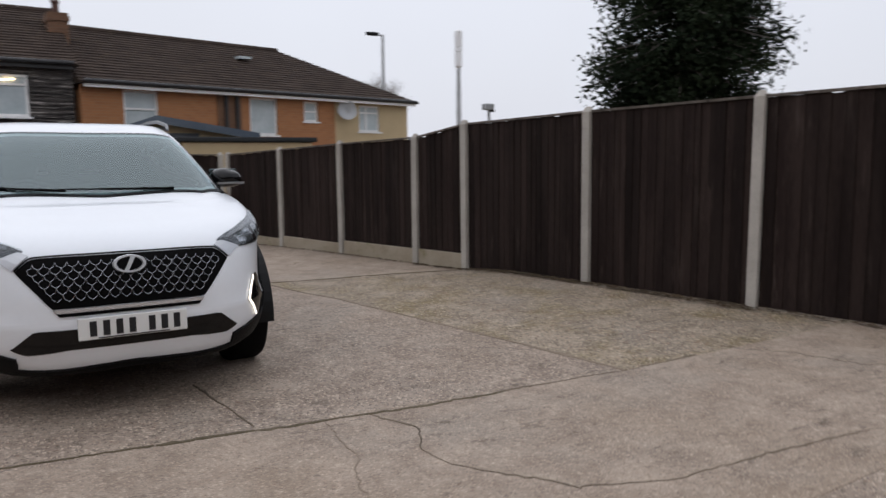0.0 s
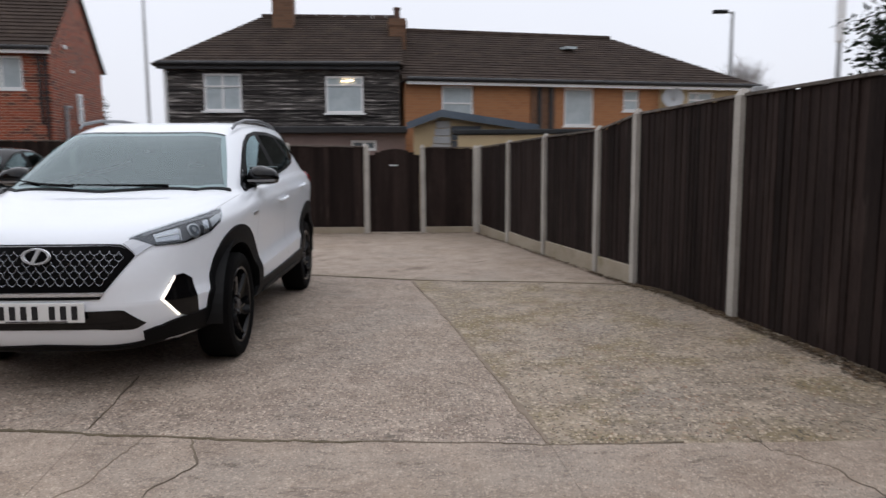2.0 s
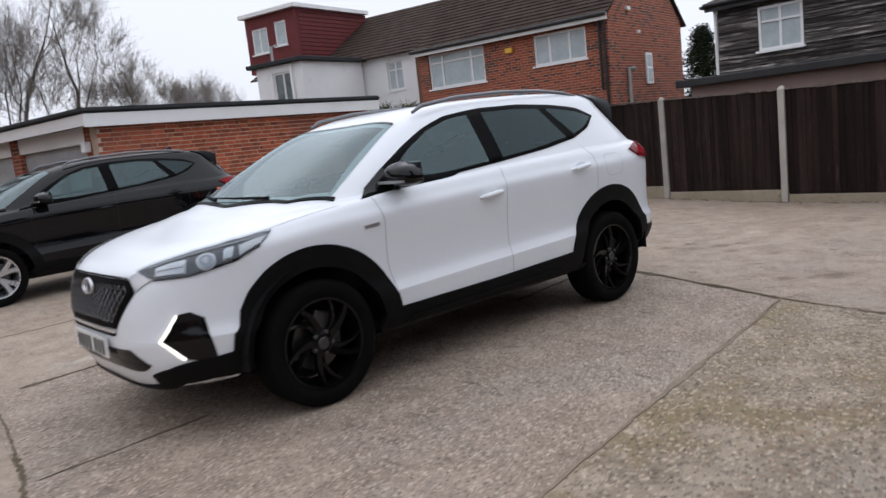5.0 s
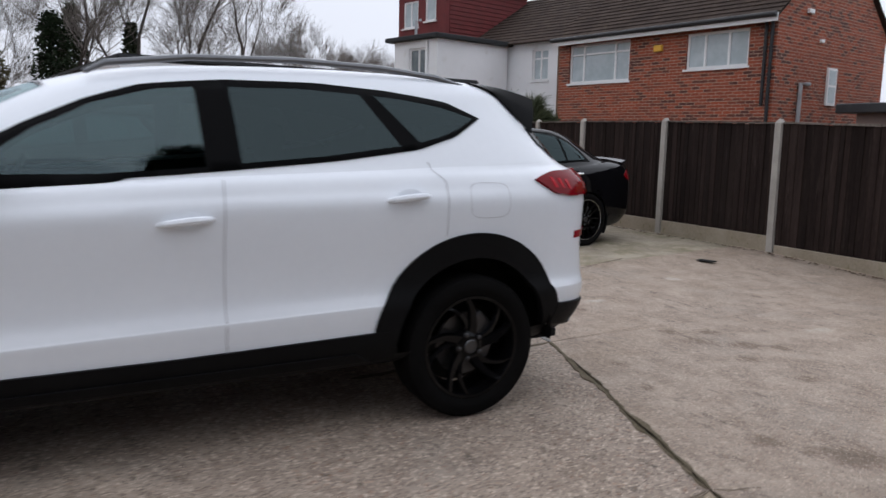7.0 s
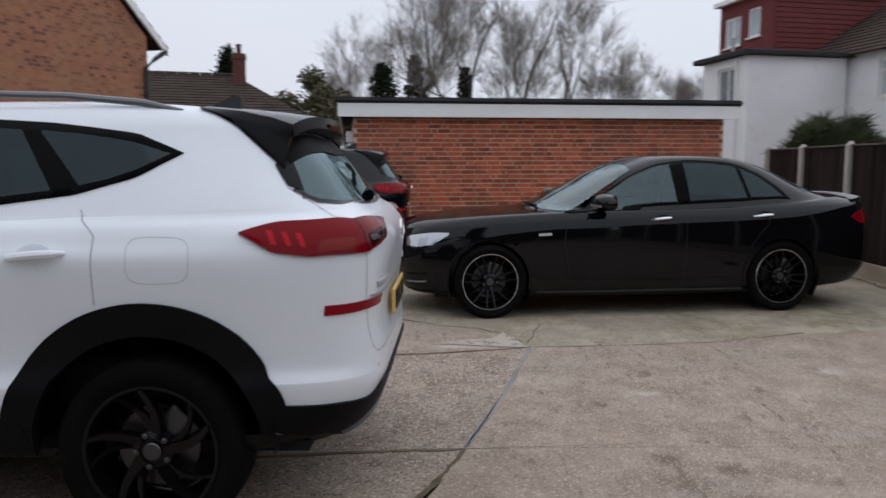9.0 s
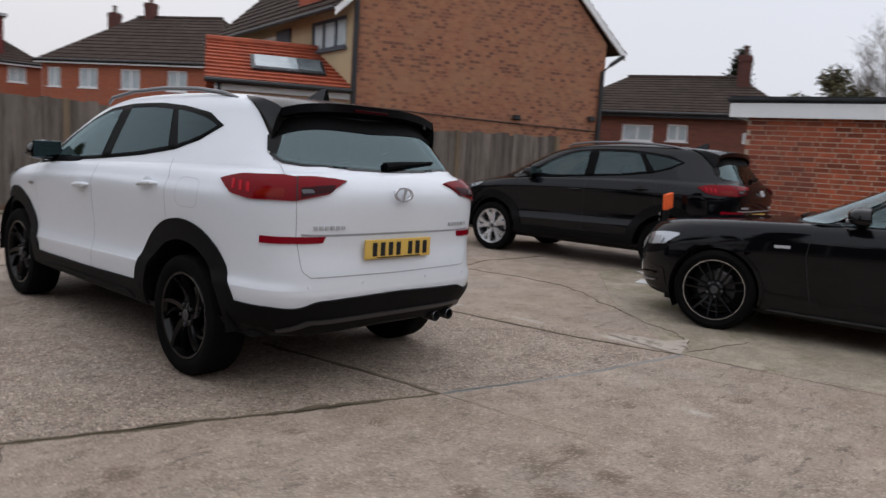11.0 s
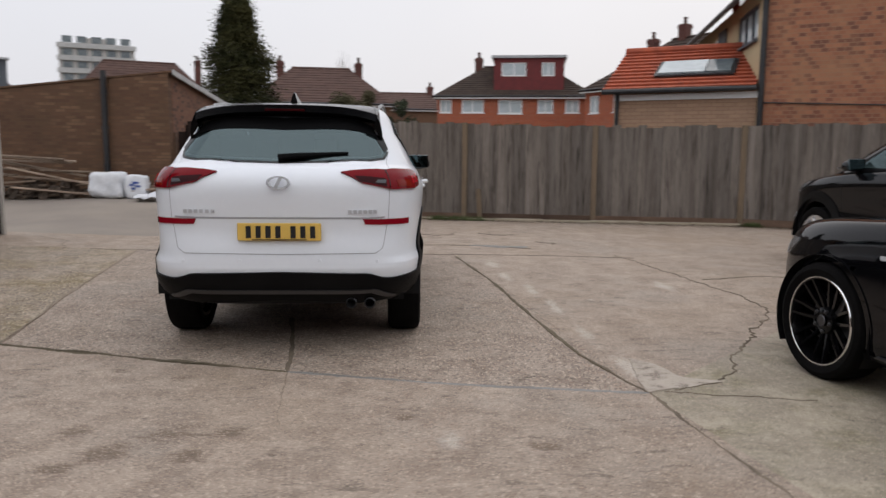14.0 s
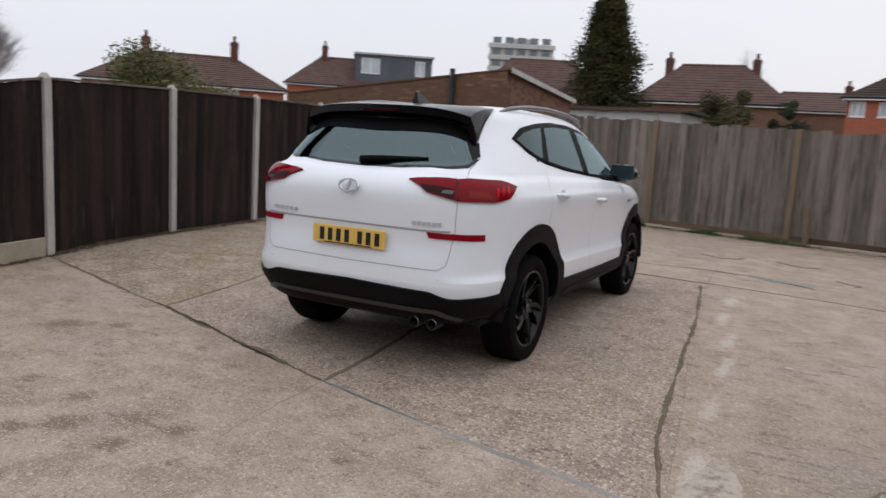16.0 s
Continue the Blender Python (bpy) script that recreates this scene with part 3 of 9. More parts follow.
# ---- ground: one sheet, and the yard's slabs on it ----
def ground_sheet():
    xs = [-600, -120, -40, -20] + [-12 + 0.5 * i for i in range(53)] + [22, 45, 130, 600]
    ys = [-600, -120, -40, -20] + [-14 + 0.5 * i for i in range(53)] + [22, 45, 130, 600]
    bm = bmesh.new()
    grid = [[bm.verts.new((x, y, gz(x, y) - 0.035)) for x in xs] for y in ys]
    for a, b in zip(grid, grid[1:]):
        for i in range(len(xs) - 1):
            bm.faces.new((a[i], a[i + 1], b[i + 1], b[i]))
    solid("ground", bm, M["earth"], "bare brown earth under and beyond the yard", "ground", "structure")


ground_sheet()
pavement = thing("pavement", Matrix(), "old cracked concrete yard laid in large slabs", "pavement", kind="structure")


def slab(mat, corners, label="", lift=0.0, gap=0.0003, rough=0.0008):
    """A cast slab: its outline drawn in by the joint, edges slightly ragged."""
    rng = random.Random(len(corners) * 7 + int(corners[0][0] * 100))
    c = Vector((sum(p[0] for p in corners) / len(corners), sum(p[1] for p in corners) / len(corners)))
    outline = []
    for (ax, ay), (bx, by) in zip(corners, corners[1:] + corners[:1]):
        a, b = Vector((ax, ay)), Vector((bx, by))
        k = max(2, int((b - a).length / 0.16))
        for i in range(k):
            p = a.lerp(b, i / k)
            outline.append(p + (c - p).normalized() * (gap + rng.uniform(0, rough)))
    bm = bmesh.new()
    top = [bm.verts.new((p.x, p.y, gz(p.x, p.y) + lift - 0.0015)) for p in outline]
    inner = [bm.verts.new((q.x, q.y, gz(q.x, q.y) + lift)) for q in (p + (c - p).normalized() * 0.004 for p in outline)]
    low = [bm.verts.new((p.x, p.y, gz(p.x, p.y) - 0.06)) for p in outline]
    n = len(outline)
    for i in range(n):
        j = (i + 1) % n
        bm.faces.new((low[i], low[j], top[j], top[i]))
        bm.faces.new((top[i], top[j], inner[j], inner[i]))
    fill = bm.faces.new(inner)
    bmesh.ops.triangulate(bm, faces=[fill])
    return part("slab", bm, mat, pavement, label)


WN, WS, MN, MS, EN, ES, FN, FS = (-2.1, 3.0), (-1.40, -2.62), (-0.07, 2.50), (0.53, -2.79), (1.98, 1.83), (2.78, -2.97), (4.42, 1.20), (5.10, -3.10)
slab(M["slab_rough"], [WN, WS, MS, MN], "worn aggregate concrete slab")
slab(M["slab_rough"], [MN, MS, ES, EN], "worn aggregate concrete slab")
slab(M["slab_mossy"], [EN, ES, FS, FN], "mossy brown aggregate slab along the fence", lift=0.0)
slab(M["slab"], [(-2.95, 7.6), WN, MN, (-0.36, 7.6)], "smooth stained concrete slab", lift=0.004)
slab(M["slab"], [(-0.36, 7.6), MN, EN, FN, (3.1, 7.6)], "smooth stained concrete slab", lift=0.003)
slab(M["slab_green"], [(-9.9, 7.6), (-8.8, 0.6), (-5.2, 0.4), (-3.5, 1.6), WN, (-2.95, 7.6)], "green-tinged concrete slab", lift=0.002)
slab(M["slab"], [(-5.2, 0.4), (-4.6, -7.1), (-1.05, -7.9), WS, WN, (-3.5, 1.6)], "smooth stained concrete slab")
slab(M["slab"], [(-8.8, 0.6), (-10.4, -4.6), (-7.0, -6.7), (-4.6, -7.1), (-5.2, 0.4)], "smooth stained concrete slab")
slab(M["slab"], [WS, (-1.279, -4.45), (0.75, -4.72), MS], "cracked smooth concrete slab", lift=0.003)
slab(M["slab"], [MS, (0.75, -4.72), (2.95, -4.62), ES], "cracked smooth concrete slab", lift=0.002)
slab(M["slab"], [ES, (2.95, -4.62), (5.35, -4.55), FS], "cracked smooth concrete slab", lift=0.003)
slab(M["slab_rough"], [(-1.279, -4.45), (-1.05, -7.9), (1.2, -8.35), (0.75, -4.72)], "worn aggregate concrete slab")
slab(M["slab_rough"], [(0.75, -4.72), (1.2, -8.35), (3.7, -8.9), (2.95, -4.62)], "worn aggregate concrete slab")


def lane():
    bm = bmesh.new()
    xs, ys = [2.97, 3.3, 3.7, 4.1, 4.5, 4.95, 5.4, 5.9, 6.4, 7, 7.5, 8, 9, 12, 18, 30], [-10.4, -10.0, -9.6, -9.1, -8.6, -8.0, -7.4, -6.8, -6.2, -5.7, -5.2, -4.64]
    grid = [[bm.verts.new((x if (y > -9 or x > 3.5) else 3.72, y, gz(x, y) - 0.012)) for x in xs] for y in ys]
    for a, b in zip(grid, grid[1:]):
        for i in range(len(xs) - 1):
            bm.faces.new((a[i], a[i + 1], b[i + 1], b[i]))
    solid("road", bm, M["lane"], "worn concrete lane leaving the yard", "road", "structure")


lane()


def crack(points, width, mat=None, name="crack", label="earth-filled crack in the concrete", jag=0.03):
    """A ragged strip lying in the surface; its two edges wander apart and together."""
    rng = random.Random(int(points[0][0] * 1000))
    pts = []
    for a, b in zip(points, points[1:]):
        a, b = Vector(a), Vector(b)
        k = max(2, int((b - a).length / 0.04))
        for i in range(k):
            p = a.lerp(b, i / k)
            slow = Vector((noise.noise((p.x * 3.1, p.y * 3.1, 5.0)), noise.noise((p.x * 3.1, p.y * 3.1, 9.0))))
            pts.append(p + slow * jag * 1.1 + Vector((rng.uniform(-jag, jag), rng.uniform(-jag, jag))) * (0.35 if i else 0.1))
    pts.append(Vector(points[-1]))
    bm = bmesh.new()
    rows = []
    for i, p in enumerate(pts):
        d = (pts[min(i + 1, len(pts) - 1)] - pts[max(i - 1, 0)]).normalized()
        open_ = 0.35 + 1.1 * max(0.0, 0.5 + noise.noise((p.x * 2.3, p.y * 2.3, 1.0)))
        nrm = Vector((-d.y, d.x)) * width * 0.5 * open_ * (0.3 if i in (0, len(pts) - 1) else 1)
        z = gz(p.x, p.y) + 0.0052
        a, b, e = p + nrm * rng.uniform(0.5, 1.3), p - nrm * rng.uniform(0.5, 1.3), nrm.normalized() * 0.005
        rows.append([bm.verts.new(q) for q in ((a.x + e.x, a.y + e.y, z - 0.02), (a.x, a.y, z), (b.x, b.y, z), (b.x - e.x, b.y - e.y, z - 0.02))])
    for a, b in zip(rows, rows[1:]):
        for k in range(3):
            bm.faces.new((a[k], b[k], b[k + 1], a[k + 1]))
    return part(name, bm, mat or M["earth"], pavement, label)


# joints that have opened, and cracks
crack([EN, (2.20, 0.6), (2.45, -0.9), ES], 0.030, M["sand"], "filled_joint", "slab joint filled with sandy grit", jag=0.012)
crack([EN, (2.12, 1.0), (2.26, 0.3)], 0.007, jag=0.012)
crack([(-1.40, -2.60), (-0.45, -2.66), (0.05, -2.72)], 0.014, M["joint_moss"], jag=0.02)
crack([(0.05, -2.72), MS, (0.66, -2.81), (1.25, -2.89), (1.9, -2.92)], 0.024, M["joint_moss"], jag=0.028)
crack([(1.9, -2.92), ES, (3.4, -2.99)], 0.011, jag=0.02)
crack([(-3.6, -2.3), (-2.6, -2.5), WS], 0.012, jag=0.012)
crack([MN, (0.82, 2.21), (1.06, 2.14), EN], 0.046, M["joint_moss"], "mossy_joint", "wide mossy joint between slabs", jag=0.014)
crack([(0.3, 2.40), (1.2, 2.09), EN, (2.3, 1.75)], 0.012, jag=0.016)
crack([EN, (3.0, 1.58), FN], 0.028, M["joint_moss"], "mossy_joint", "wide mossy joint between slabs", jag=0.014)
crack([WN, (-1.52, 2.86), (-1.05, 2.76), MN], 0.044, M["filler"], "joint_filler", "grey filler in a slab joint", jag=0.008)
crack([(-1.0, 2.74), MN], 0.009, jag=0.010)
crack([MN, (0.0, 1.85), (0.14, 1.0)], 0.036, M["earth"], jag=0.005)
crack([MN, (-0.12, 3.05), (-0.18, 3.4)], 0.006, M["sand"], jag=0.02)
crack([(0.42, -1.83), (0.52, -2.72)], 0.009, jag=0.012)
crack([(-2.62, 5.3), (-2.30, 4.5), (-2.21, 4.0), WN, (-1.9, 2.18)], 0.017, jag=0.016)
crack([(-2.0, 2.6), (-1.9, 2.18), (-1.74, 0.7), (-1.62, -0.6), (-1.37, -2.4)], 0.030, M["joint_moss"], "mossy_joint", "brown mossy joint between slabs", jag=0.008)
crack([EN, (2.15, 2.3), (2.5, 2.9), (2.9, 3.2)], 0.008, jag=0.03)
crack([(-2.18, 2.97), (-2.5, 3.06), (-2.95, 3.15)], 0.005, jag=0.03)
crack([(-2.25, 2.95), (-2.58, 2.82), (-2.73, 2.63), (-2.86, 2.3), (-3.15, 1.9)], 0.012, jag=0.04)
crack([(-3.15, 1.9), (-3.5, 1.35), (-3.84, 0.8), (-3.80, -0.2), (-3.62, -1.36), (-3.44, -2.6)], 0.008, jag=0.06)
crack([(1.08, -2.88), (1.19, -3.17), (1.08, -3.42), (1.12, -3.64), (1.42, -4.12)], 0.012, jag=0.025)
crack([(1.42, -4.12), (1.82, -4.25), (2.5, -4.30), (3.1, -4.38)], 0.008, jag=0.02)
crack([(0.84, -2.81), (0.80, -3.36), (0.66, -3.66), (0.68, -4.3)], 0.004, M["sand"], jag=0.03)
crack([(3.70, -2.95), (3.90, -3.3), (4.02, -3.75), (4.6, -4.1)], 0.008, jag=0.05)
crack([(-1.279, -4.45), (0.75, -4.72)], 0.008, jag=0.012)
crack([(-0.2, -3.40), (-0.9, -3.61), (-1.5, -3.60), (-1.82, -3.53), (-2.45, -3.2)], 0.022, M["joint_moss"], jag=0.03)
crack([(-1.62, -3.62), (-2.0, -3.48), (-2.42, -3.38)], 0.17, M["filler"], "repair_strip", "dull grey repair along a crack", jag=0.03)
crack([(-0.93, -5.08), (-1.15, -4.92), (-1.42, -4.95), (-1.5, -5.15)], 0.030, jag=0.07)
crack([(-1.90, -5.25), (-2.05, -5.05), (-2.33, -4.96), (-2.45, -5.1)], 0.030, jag=0.07)
crack([(-2.66, -4.10), (-2.78, -3.95), (-2.90, -3.86), (-2.82, -3.72)], 0.024, jag=0.05)
crack([(-5.7, -0.8), (-4.57, -0.9), (-3.83, -0.68)], 0.018, M["joint_moss"], jag=0.05)
crack([(0.4, 5.2), (0.9, 5.7), (1.0, 6.2)], 0.010, jag=0.05)


def mortar_patch(points):
    bm = bmesh.new()
    rng = random.Random(int(points[0][0] * 100))
    ring = []
    for a, b in zip(points, points[1:] + points[:1]):
        a, b = Vector(a), Vector(b)
        k = max(2, int((b - a).length / 0.05))
        ring += [a.lerp(b, i / k) + Vector((rng.uniform(-0.012, 0.012), rng.uniform(-0.012, 0.012))) for i in range(k)]
    top = [bm.verts.new((p.x, p.y, gz(p.x, p.y) + 0.0055)) for p in ring]
    bmesh.ops.triangulate(bm, faces=[bm.faces.new(top)])
    part("mortar_patch", bm, M["patch"], pavement, "pale mortar repair smeared along a joint")


mortar_patch([(-2.10, 2.98), (-2.33, 2.92), (-2.60, 2.80), (-2.38, 2.74), (-2.31, 2.45), (-2.20, 2.30), (-2.14, 2.6)])

# ---- fences ----
def board_mesh(name, w, h, mat):
    """A feather-edge board: thick at one side, thin at the other; foot at the origin, face to -y."""
    bm = bmesh.new()
    prof = [(-w / 2, 0.002), (w / 2, -0.007), (w / 2, 0.006), (-w / 2, 0.008)]
    low, top = [bm.verts.new((x, y, 0)) for x, y in prof], [bm.verts.new((x, y, h)) for x, y in prof]
    bm.faces.new(low[::-1])
    bm.faces.new(top)
    for i in range(4):
        j = (i + 1) % 4
        bm.faces.new((low[i], low[j], top[j], top[i]))
    return finish(bm, name, mat)


def post_mesh(name, w, h, mat, cap=0.05):
    bm = bmesh.new()
    ring = [[bm.verts.new((sx * (w / 2 - i), sy * (w / 2 - i), z)) for sx, sy in ((-1, -1), (1, -1), (1, 1), (-1, 1))] for z, i in ((-0.05, 0), (h - cap, 0), (h, w * 0.32))]
    for a, b in zip(ring, ring[1:]):
        for k in range(4):
            bm.faces.new((a[k], a[(k + 1) % 4], b[(k + 1) % 4], b[k]))
    bm.faces.new(ring[-1])
    return finish(bm, name, mat)


def bay(parent, p, q, z0, z1a, z1b, mesh, pitch, rng, wob=0.01, rail=True, mat=None):
    """Boards between two posts, from z0 up to a top that runs from z1a to z1b; the mesh is one metre high."""
    p, q = Vector(p), Vector(q)
    d = q - p
    ang = math.degrees(math.atan2(d.y, d.x))
    n = max(2, round((d.length - 0.085) / pitch))
    share = [rng.uniform(0.72, 1.28) for i in range(n)]
    for i in range(n):
        u = (0.0425 + (d.length - 0.085) * (sum(share[:i]) + share[i] / 2) / sum(share)) / d.length
        c = p + d * u
        h = z1a + (z1b - z1a) * u - z0 + rng.uniform(-wob, wob)
        piece("board", mesh, parent, pose(c.x, c.y, z0, rng.uniform(-0.25, 0.25), rng.uniform(-0.15, 0.15), ang + rng.uniform(-0.8, 0.8)) @ Matrix.Diagonal(((d.length - 0.085) * share[i] / sum(share) / pitch * rng.uniform(1.12, 1.25), rng.uniform(0.8, 1.25), h, 1)))
    if rail:
        turn = pose(p.x, p.y, 0, 0, 0, ang)
        for k in (0.22, 0.78):
            bm = bmesh.new()
            zz = z0 + (min(z1a, z1b) - z0) * k
            box(bm, 0.05, d.length - 0.05, 0.012, 0.06, zz - 0.035, zz + 0.035, turn)
            part("rail", bm, mat or M["board"], parent)
        bm = bmesh.new()
        vs = box(bm, 0.05, d.length - 0.05, -0.024, 0.012, 0, 0.022)
        for v in vs:
            v.co.z += z1a + (z1b - z1a) * v.co.x / d.length
            v.co = turn @ v.co
        if mat is None:
            part("capping_rail", bm, M["grey_board"], parent)
        else:
            bm.free()


def dark_fence(name, posts, tops, label, boards_from, gravel):
    """Concrete posts, close boards, and gravel boards under the bays that have them. tops: height above datum at each post."""
    rng = random.Random(len(posts))
    f = thing(name, Matrix(), label, "fence", kind="structure")
    mesh = board_mesh("board", 0.094, 1.0, M["board"])
    for i, (p, t) in enumerate(zip(posts, tops)):
        z = gz(*p)
        piece("concrete_post", post_mesh("concrete_post", 0.088, t - z, M["post"]), f, pose(p[0], p[1], z, 0, rng.uniform(-0.4, 0.4), math.degrees(math.atan2(posts[min(i + 1, len(posts) - 1)][1] - posts[max(i - 1, 0)][1], posts[min(i + 1, len(posts) - 1)][0] - posts[max(i - 1, 0)][0]))))
    for i, (p, q) in enumerate(zip(posts, posts[1:])):
        if boards_from[i] is None:
            continue
        z = min(gz(*p), gz(*q))
        g = gravel[i]
        if g:
            d = Vector(q) - Vector(p)
            bm = bmesh.new()
            box(bm, 0.055, d.length - 0.055, -0.028, 0.028, -0.06, g)
            bmesh.ops.bevel(bm, geom=bm.edges[:], offset=0.006, segments=1, affect="EDGES")
            o = part("gravel_board", bm, M["gravel_board"], f)
            o.matrix_local = pose(p[0], p[1], z, 0, 0, math.degrees(math.atan2(d.y, d.x)))
        bay(f, p, q, z + (g or 0.015), tops[i] - 0.06 + boards_from[i], tops[i + 1] - 0.06 + boards_from[i], mesh, 0.089, rng)
    return f


NY = 7.44
dark_fence("fence_north", [(-8.9, NY + 0.02), (-7.6, NY), (-6.25, NY), (-4.35, NY), (-2.38, NY), (-0.46, NY), (0.98, NY), (2.02, NY), (2.98, NY)],
           [1.70, 1.70, 1.70, 1.68, 1.64, 1.58, 1.55, 1.53, 1.52], "dark brown close-boarded fence with concrete posts",
           [0, 0, 0, 0, 0, 0, None, 0], [0.17, 0.17, 0.20, 0.20, 0.18, 0.12, 0, 0.12])
dark_fence("fence_east", [(3.06, 7.18), (3.40, 5.35), (3.72, 3.65), (4.09, 2.10), (4.29, 1.23), (4.59, -0.58), (4.87, -2.32), (5.16, -4.20)],
           [1.52, 1.57, 1.62, 1.66, 1.79, 1.83, 1.85, 1.86], "tall dark brown close-boarded fence with concrete posts",
           [0, 0, 0, 0, 0, 0, 0], [0.17, 0.19, 0.20, 0.20, 0, 0, 0])


def garden_gate(x0, x1, y):
    z = gz((x0 + x1) / 2, y)
    g = thing("garden_gate", pose((x0 + x1) / 2, y, z), "dark brown boarded garden gate with an arched top, shut", "gate")
    rng = random.Random(4)
    mesh = board_mesh("gate_board", 0.10, 1.0, M["board"])
    n = 9
    w = x1 - x0 - 0.12
    for i in range(n):
        x = -w / 2 + w * (i + 0.5) / n
        piece("board", mesh, g, pose(x, 0.0, 0.03) @ Matrix.Diagonal((w / n / 0.10 * 1.03, 1, 1.38 + 0.14 * (1 - (2 * x / w) ** 2), 1)))
    for zz in (0.25, 0.75, 1.2):
        bm = bmesh.new()
        box(bm, -w / 2, w / 2, 0.012, 0.05, zz, zz + 0.09)
        part("ledge", bm, M["board"], g)
    bm = soft_box(-0.09, 0.06, -0.03, -0.017, 1.24, 1.262, 0.003)
    part("latch", bm, M["card"], g, "small white latch plate")


garden_gate(0.98, 2.02, NY + 0.01)


def grey_fence():
    rng = random.Random(9)
    f = thing("fence_south", Matrix(), "weathered grey close-boarded timber fence", "fence", kind="structure")
    mesh = board_mesh("grey_board", 0.145, 1.0, M["grey_board"])
    line = [(3.55, -9.0), (0.60, -8.40), (-1.85, -7.89), (-4.30, -7.36), (-6.95, -6.82), (-9.0, -5.58), (-11.0, -4.40)]
    tops = [2.02, 1.95, 1.88, 1.83, 1.84, 1.88, 1.90]
    for p, t in zip(line, tops):
        bm = bmesh.new()
        box(bm, -0.05, 0.05, -0.055, 0.05, -0.05, t - gz(*p) + 0.02)
        bmesh.ops.bevel(bm, geom=bm.edges[:], offset=0.008, segments=1, affect="EDGES")
        part("fence_post", bm, M["tan_post"], f).matrix_local = pose(p[0], p[1], gz(*p), 0, 0, -12)
    for i, (p, q) in enumerate(zip(line, line[1:])):
        a, b = p, q
        bay(f, a, b, min(gz(*p), gz(*q)) + 0.10, tops[i], tops[i + 1], mesh, 0.140, rng, wob=0.03, mat=M["grey_board"])
        d = Vector(b) - Vector(a)
        bm = bmesh.new()
        box(bm, 0.05, d.length - 0.05, -0.03, 0.02, -0.05, 0.13)
        part("kick_board", bm, M["foot_board"], f).matrix_local = pose(a[0], a[1], min(gz(*p), gz(*q)), 0, 0, math.degrees(math.atan2(d.y, d.x)))
    bm = soft_box(-0.045, 0.045, -0.03, 0.03, -0.03, 0.62, 0.01, 1)
    part("stake", bm, M["tan_post"], f, "short worn stake before the boards").matrix_local = pose(-2.15, -7.70, gz(-2.15, -7.70), 0, 4, -12)
    return f


FENCE_SOUTH = grey_fence()


# low kerb before the grey fence
def fence_foot(parent, p, q):
    p, q = Vector(p), Vector(q)
    d = (q - p).normalized()
    nrm = Vector((d.y, -d.x))
    if nrm.y < 0:
        nrm = -nrm
    rng = random.Random(77)
    n = max(1, round((q - p).length / 0.92))
    step_len = (q - p).length / n
    ang = math.degrees(math.atan2(d.y, d.x))
    kerb = finish(soft_box(0.004, step_len - 0.004, -0.05, 0.05, -0.05, 0.055, 0.014, 2), "kerb_stone", M["gravel_board"])
    for i in range(n):
        c = p + d * step_len * i
        z = gz(c.x, c.y)
        b = c + nrm * 0.16
        piece("kerb_stone", kerb, parent, pose(b.x, b.y, z - rng.uniform(0, 0.015), 0, rng.uniform(-0.6, 0.6), ang + rng.uniform(-1, 1)))


fence_foot(FENCE_SOUTH, (2.9, -8.87), (-6.95, -6.82))
# ---- houses: local x along the front, y into the house, z up ----
def facing(p, q, z=0.0):
    """The pose of a front that runs from p, at the viewer's left, to q."""
    return pose(p[0], p[1], z, 0, 0, math.degrees(math.atan2(q[1] - p[1], q[0] - p[0])))


def wall_with_openings(length, z0, z1, thick, openings, y=0.0):
    """A wall as a sheet of blocks round its openings (x0, x1, z0, z1)."""
    bm = bmesh.new()
    xs = sorted({0.0, length} | {v for o in openings for v in o[:2]})
    zs = sorted({z0, z1} | {v for o in openings for v in o[2:4]})
    for a, b in zip(xs, xs[1:]):
        run = None
        for c, d in zip(zs, zs[1:]):
            hole = any(o[0] - 1e-6 <= a and b <= o[1] + 1e-6 and o[2] - 1e-6 <= c and d <= o[3] + 1e-6 for o in openings)
            if hole:
                if run:
                    box(bm, a, b, y, y + thick, *run)
                run = None
            else:
                run = (run[0], d) if run else (c, d)
        if run:
            box(bm, a, b, y, y + thick, *run)
    bmesh.ops.remove_doubles(bm, verts=bm.verts[:], dist=0.0005)
    return bm


def window(parent, x0, x1, z0, z1, y=0.06, bars=(), transom=None, mat=None, frame=0.06, sill=True, pane=None):
    """A white window: frame, panes between its mullions (fractions of the width), a transom at a height fraction, and a sill."""
    w = thing("window", pose(x0, y, z0), "", "")
    w.parent = parent
    W, H = x1 - x0, z1 - z0
    cuts = [0.0] + list(bars) + [1.0]
    bm = bmesh.new()
    box(bm, 0, W, 0, 0.06, 0, frame)
    box(bm, 0, W, 0, 0.06, H - frame, H)
    for c in cuts:
        x = min(max(c * W - frame / 2, 0), W - frame)
        box(bm, x, x + frame, -0.003, 0.057, frame, H - frame)
    if transom:
        box(bm, 0, W, -0.006, 0.054, H * transom - frame * 0.4, H * transom + frame * 0.4)
    part("window_frame", bm, mat or M["white_paint"], w)
    for a, b in zip(cuts, cuts[1:]):
        bm = bmesh.new()
        box(bm, a * W + 0.02, b * W - 0.02, 0.03, 0.042, 0.02, H - 0.02)
        part("pane", bm, pane or M["pane"], w)
    if sill:
        bm = bmesh.new()
        box(bm, -0.05, W + 0.05, -0.10, 0.02, -0.05, 0.0)
        part("window_sill", bm, mat or M["white_paint"], w)
    return w


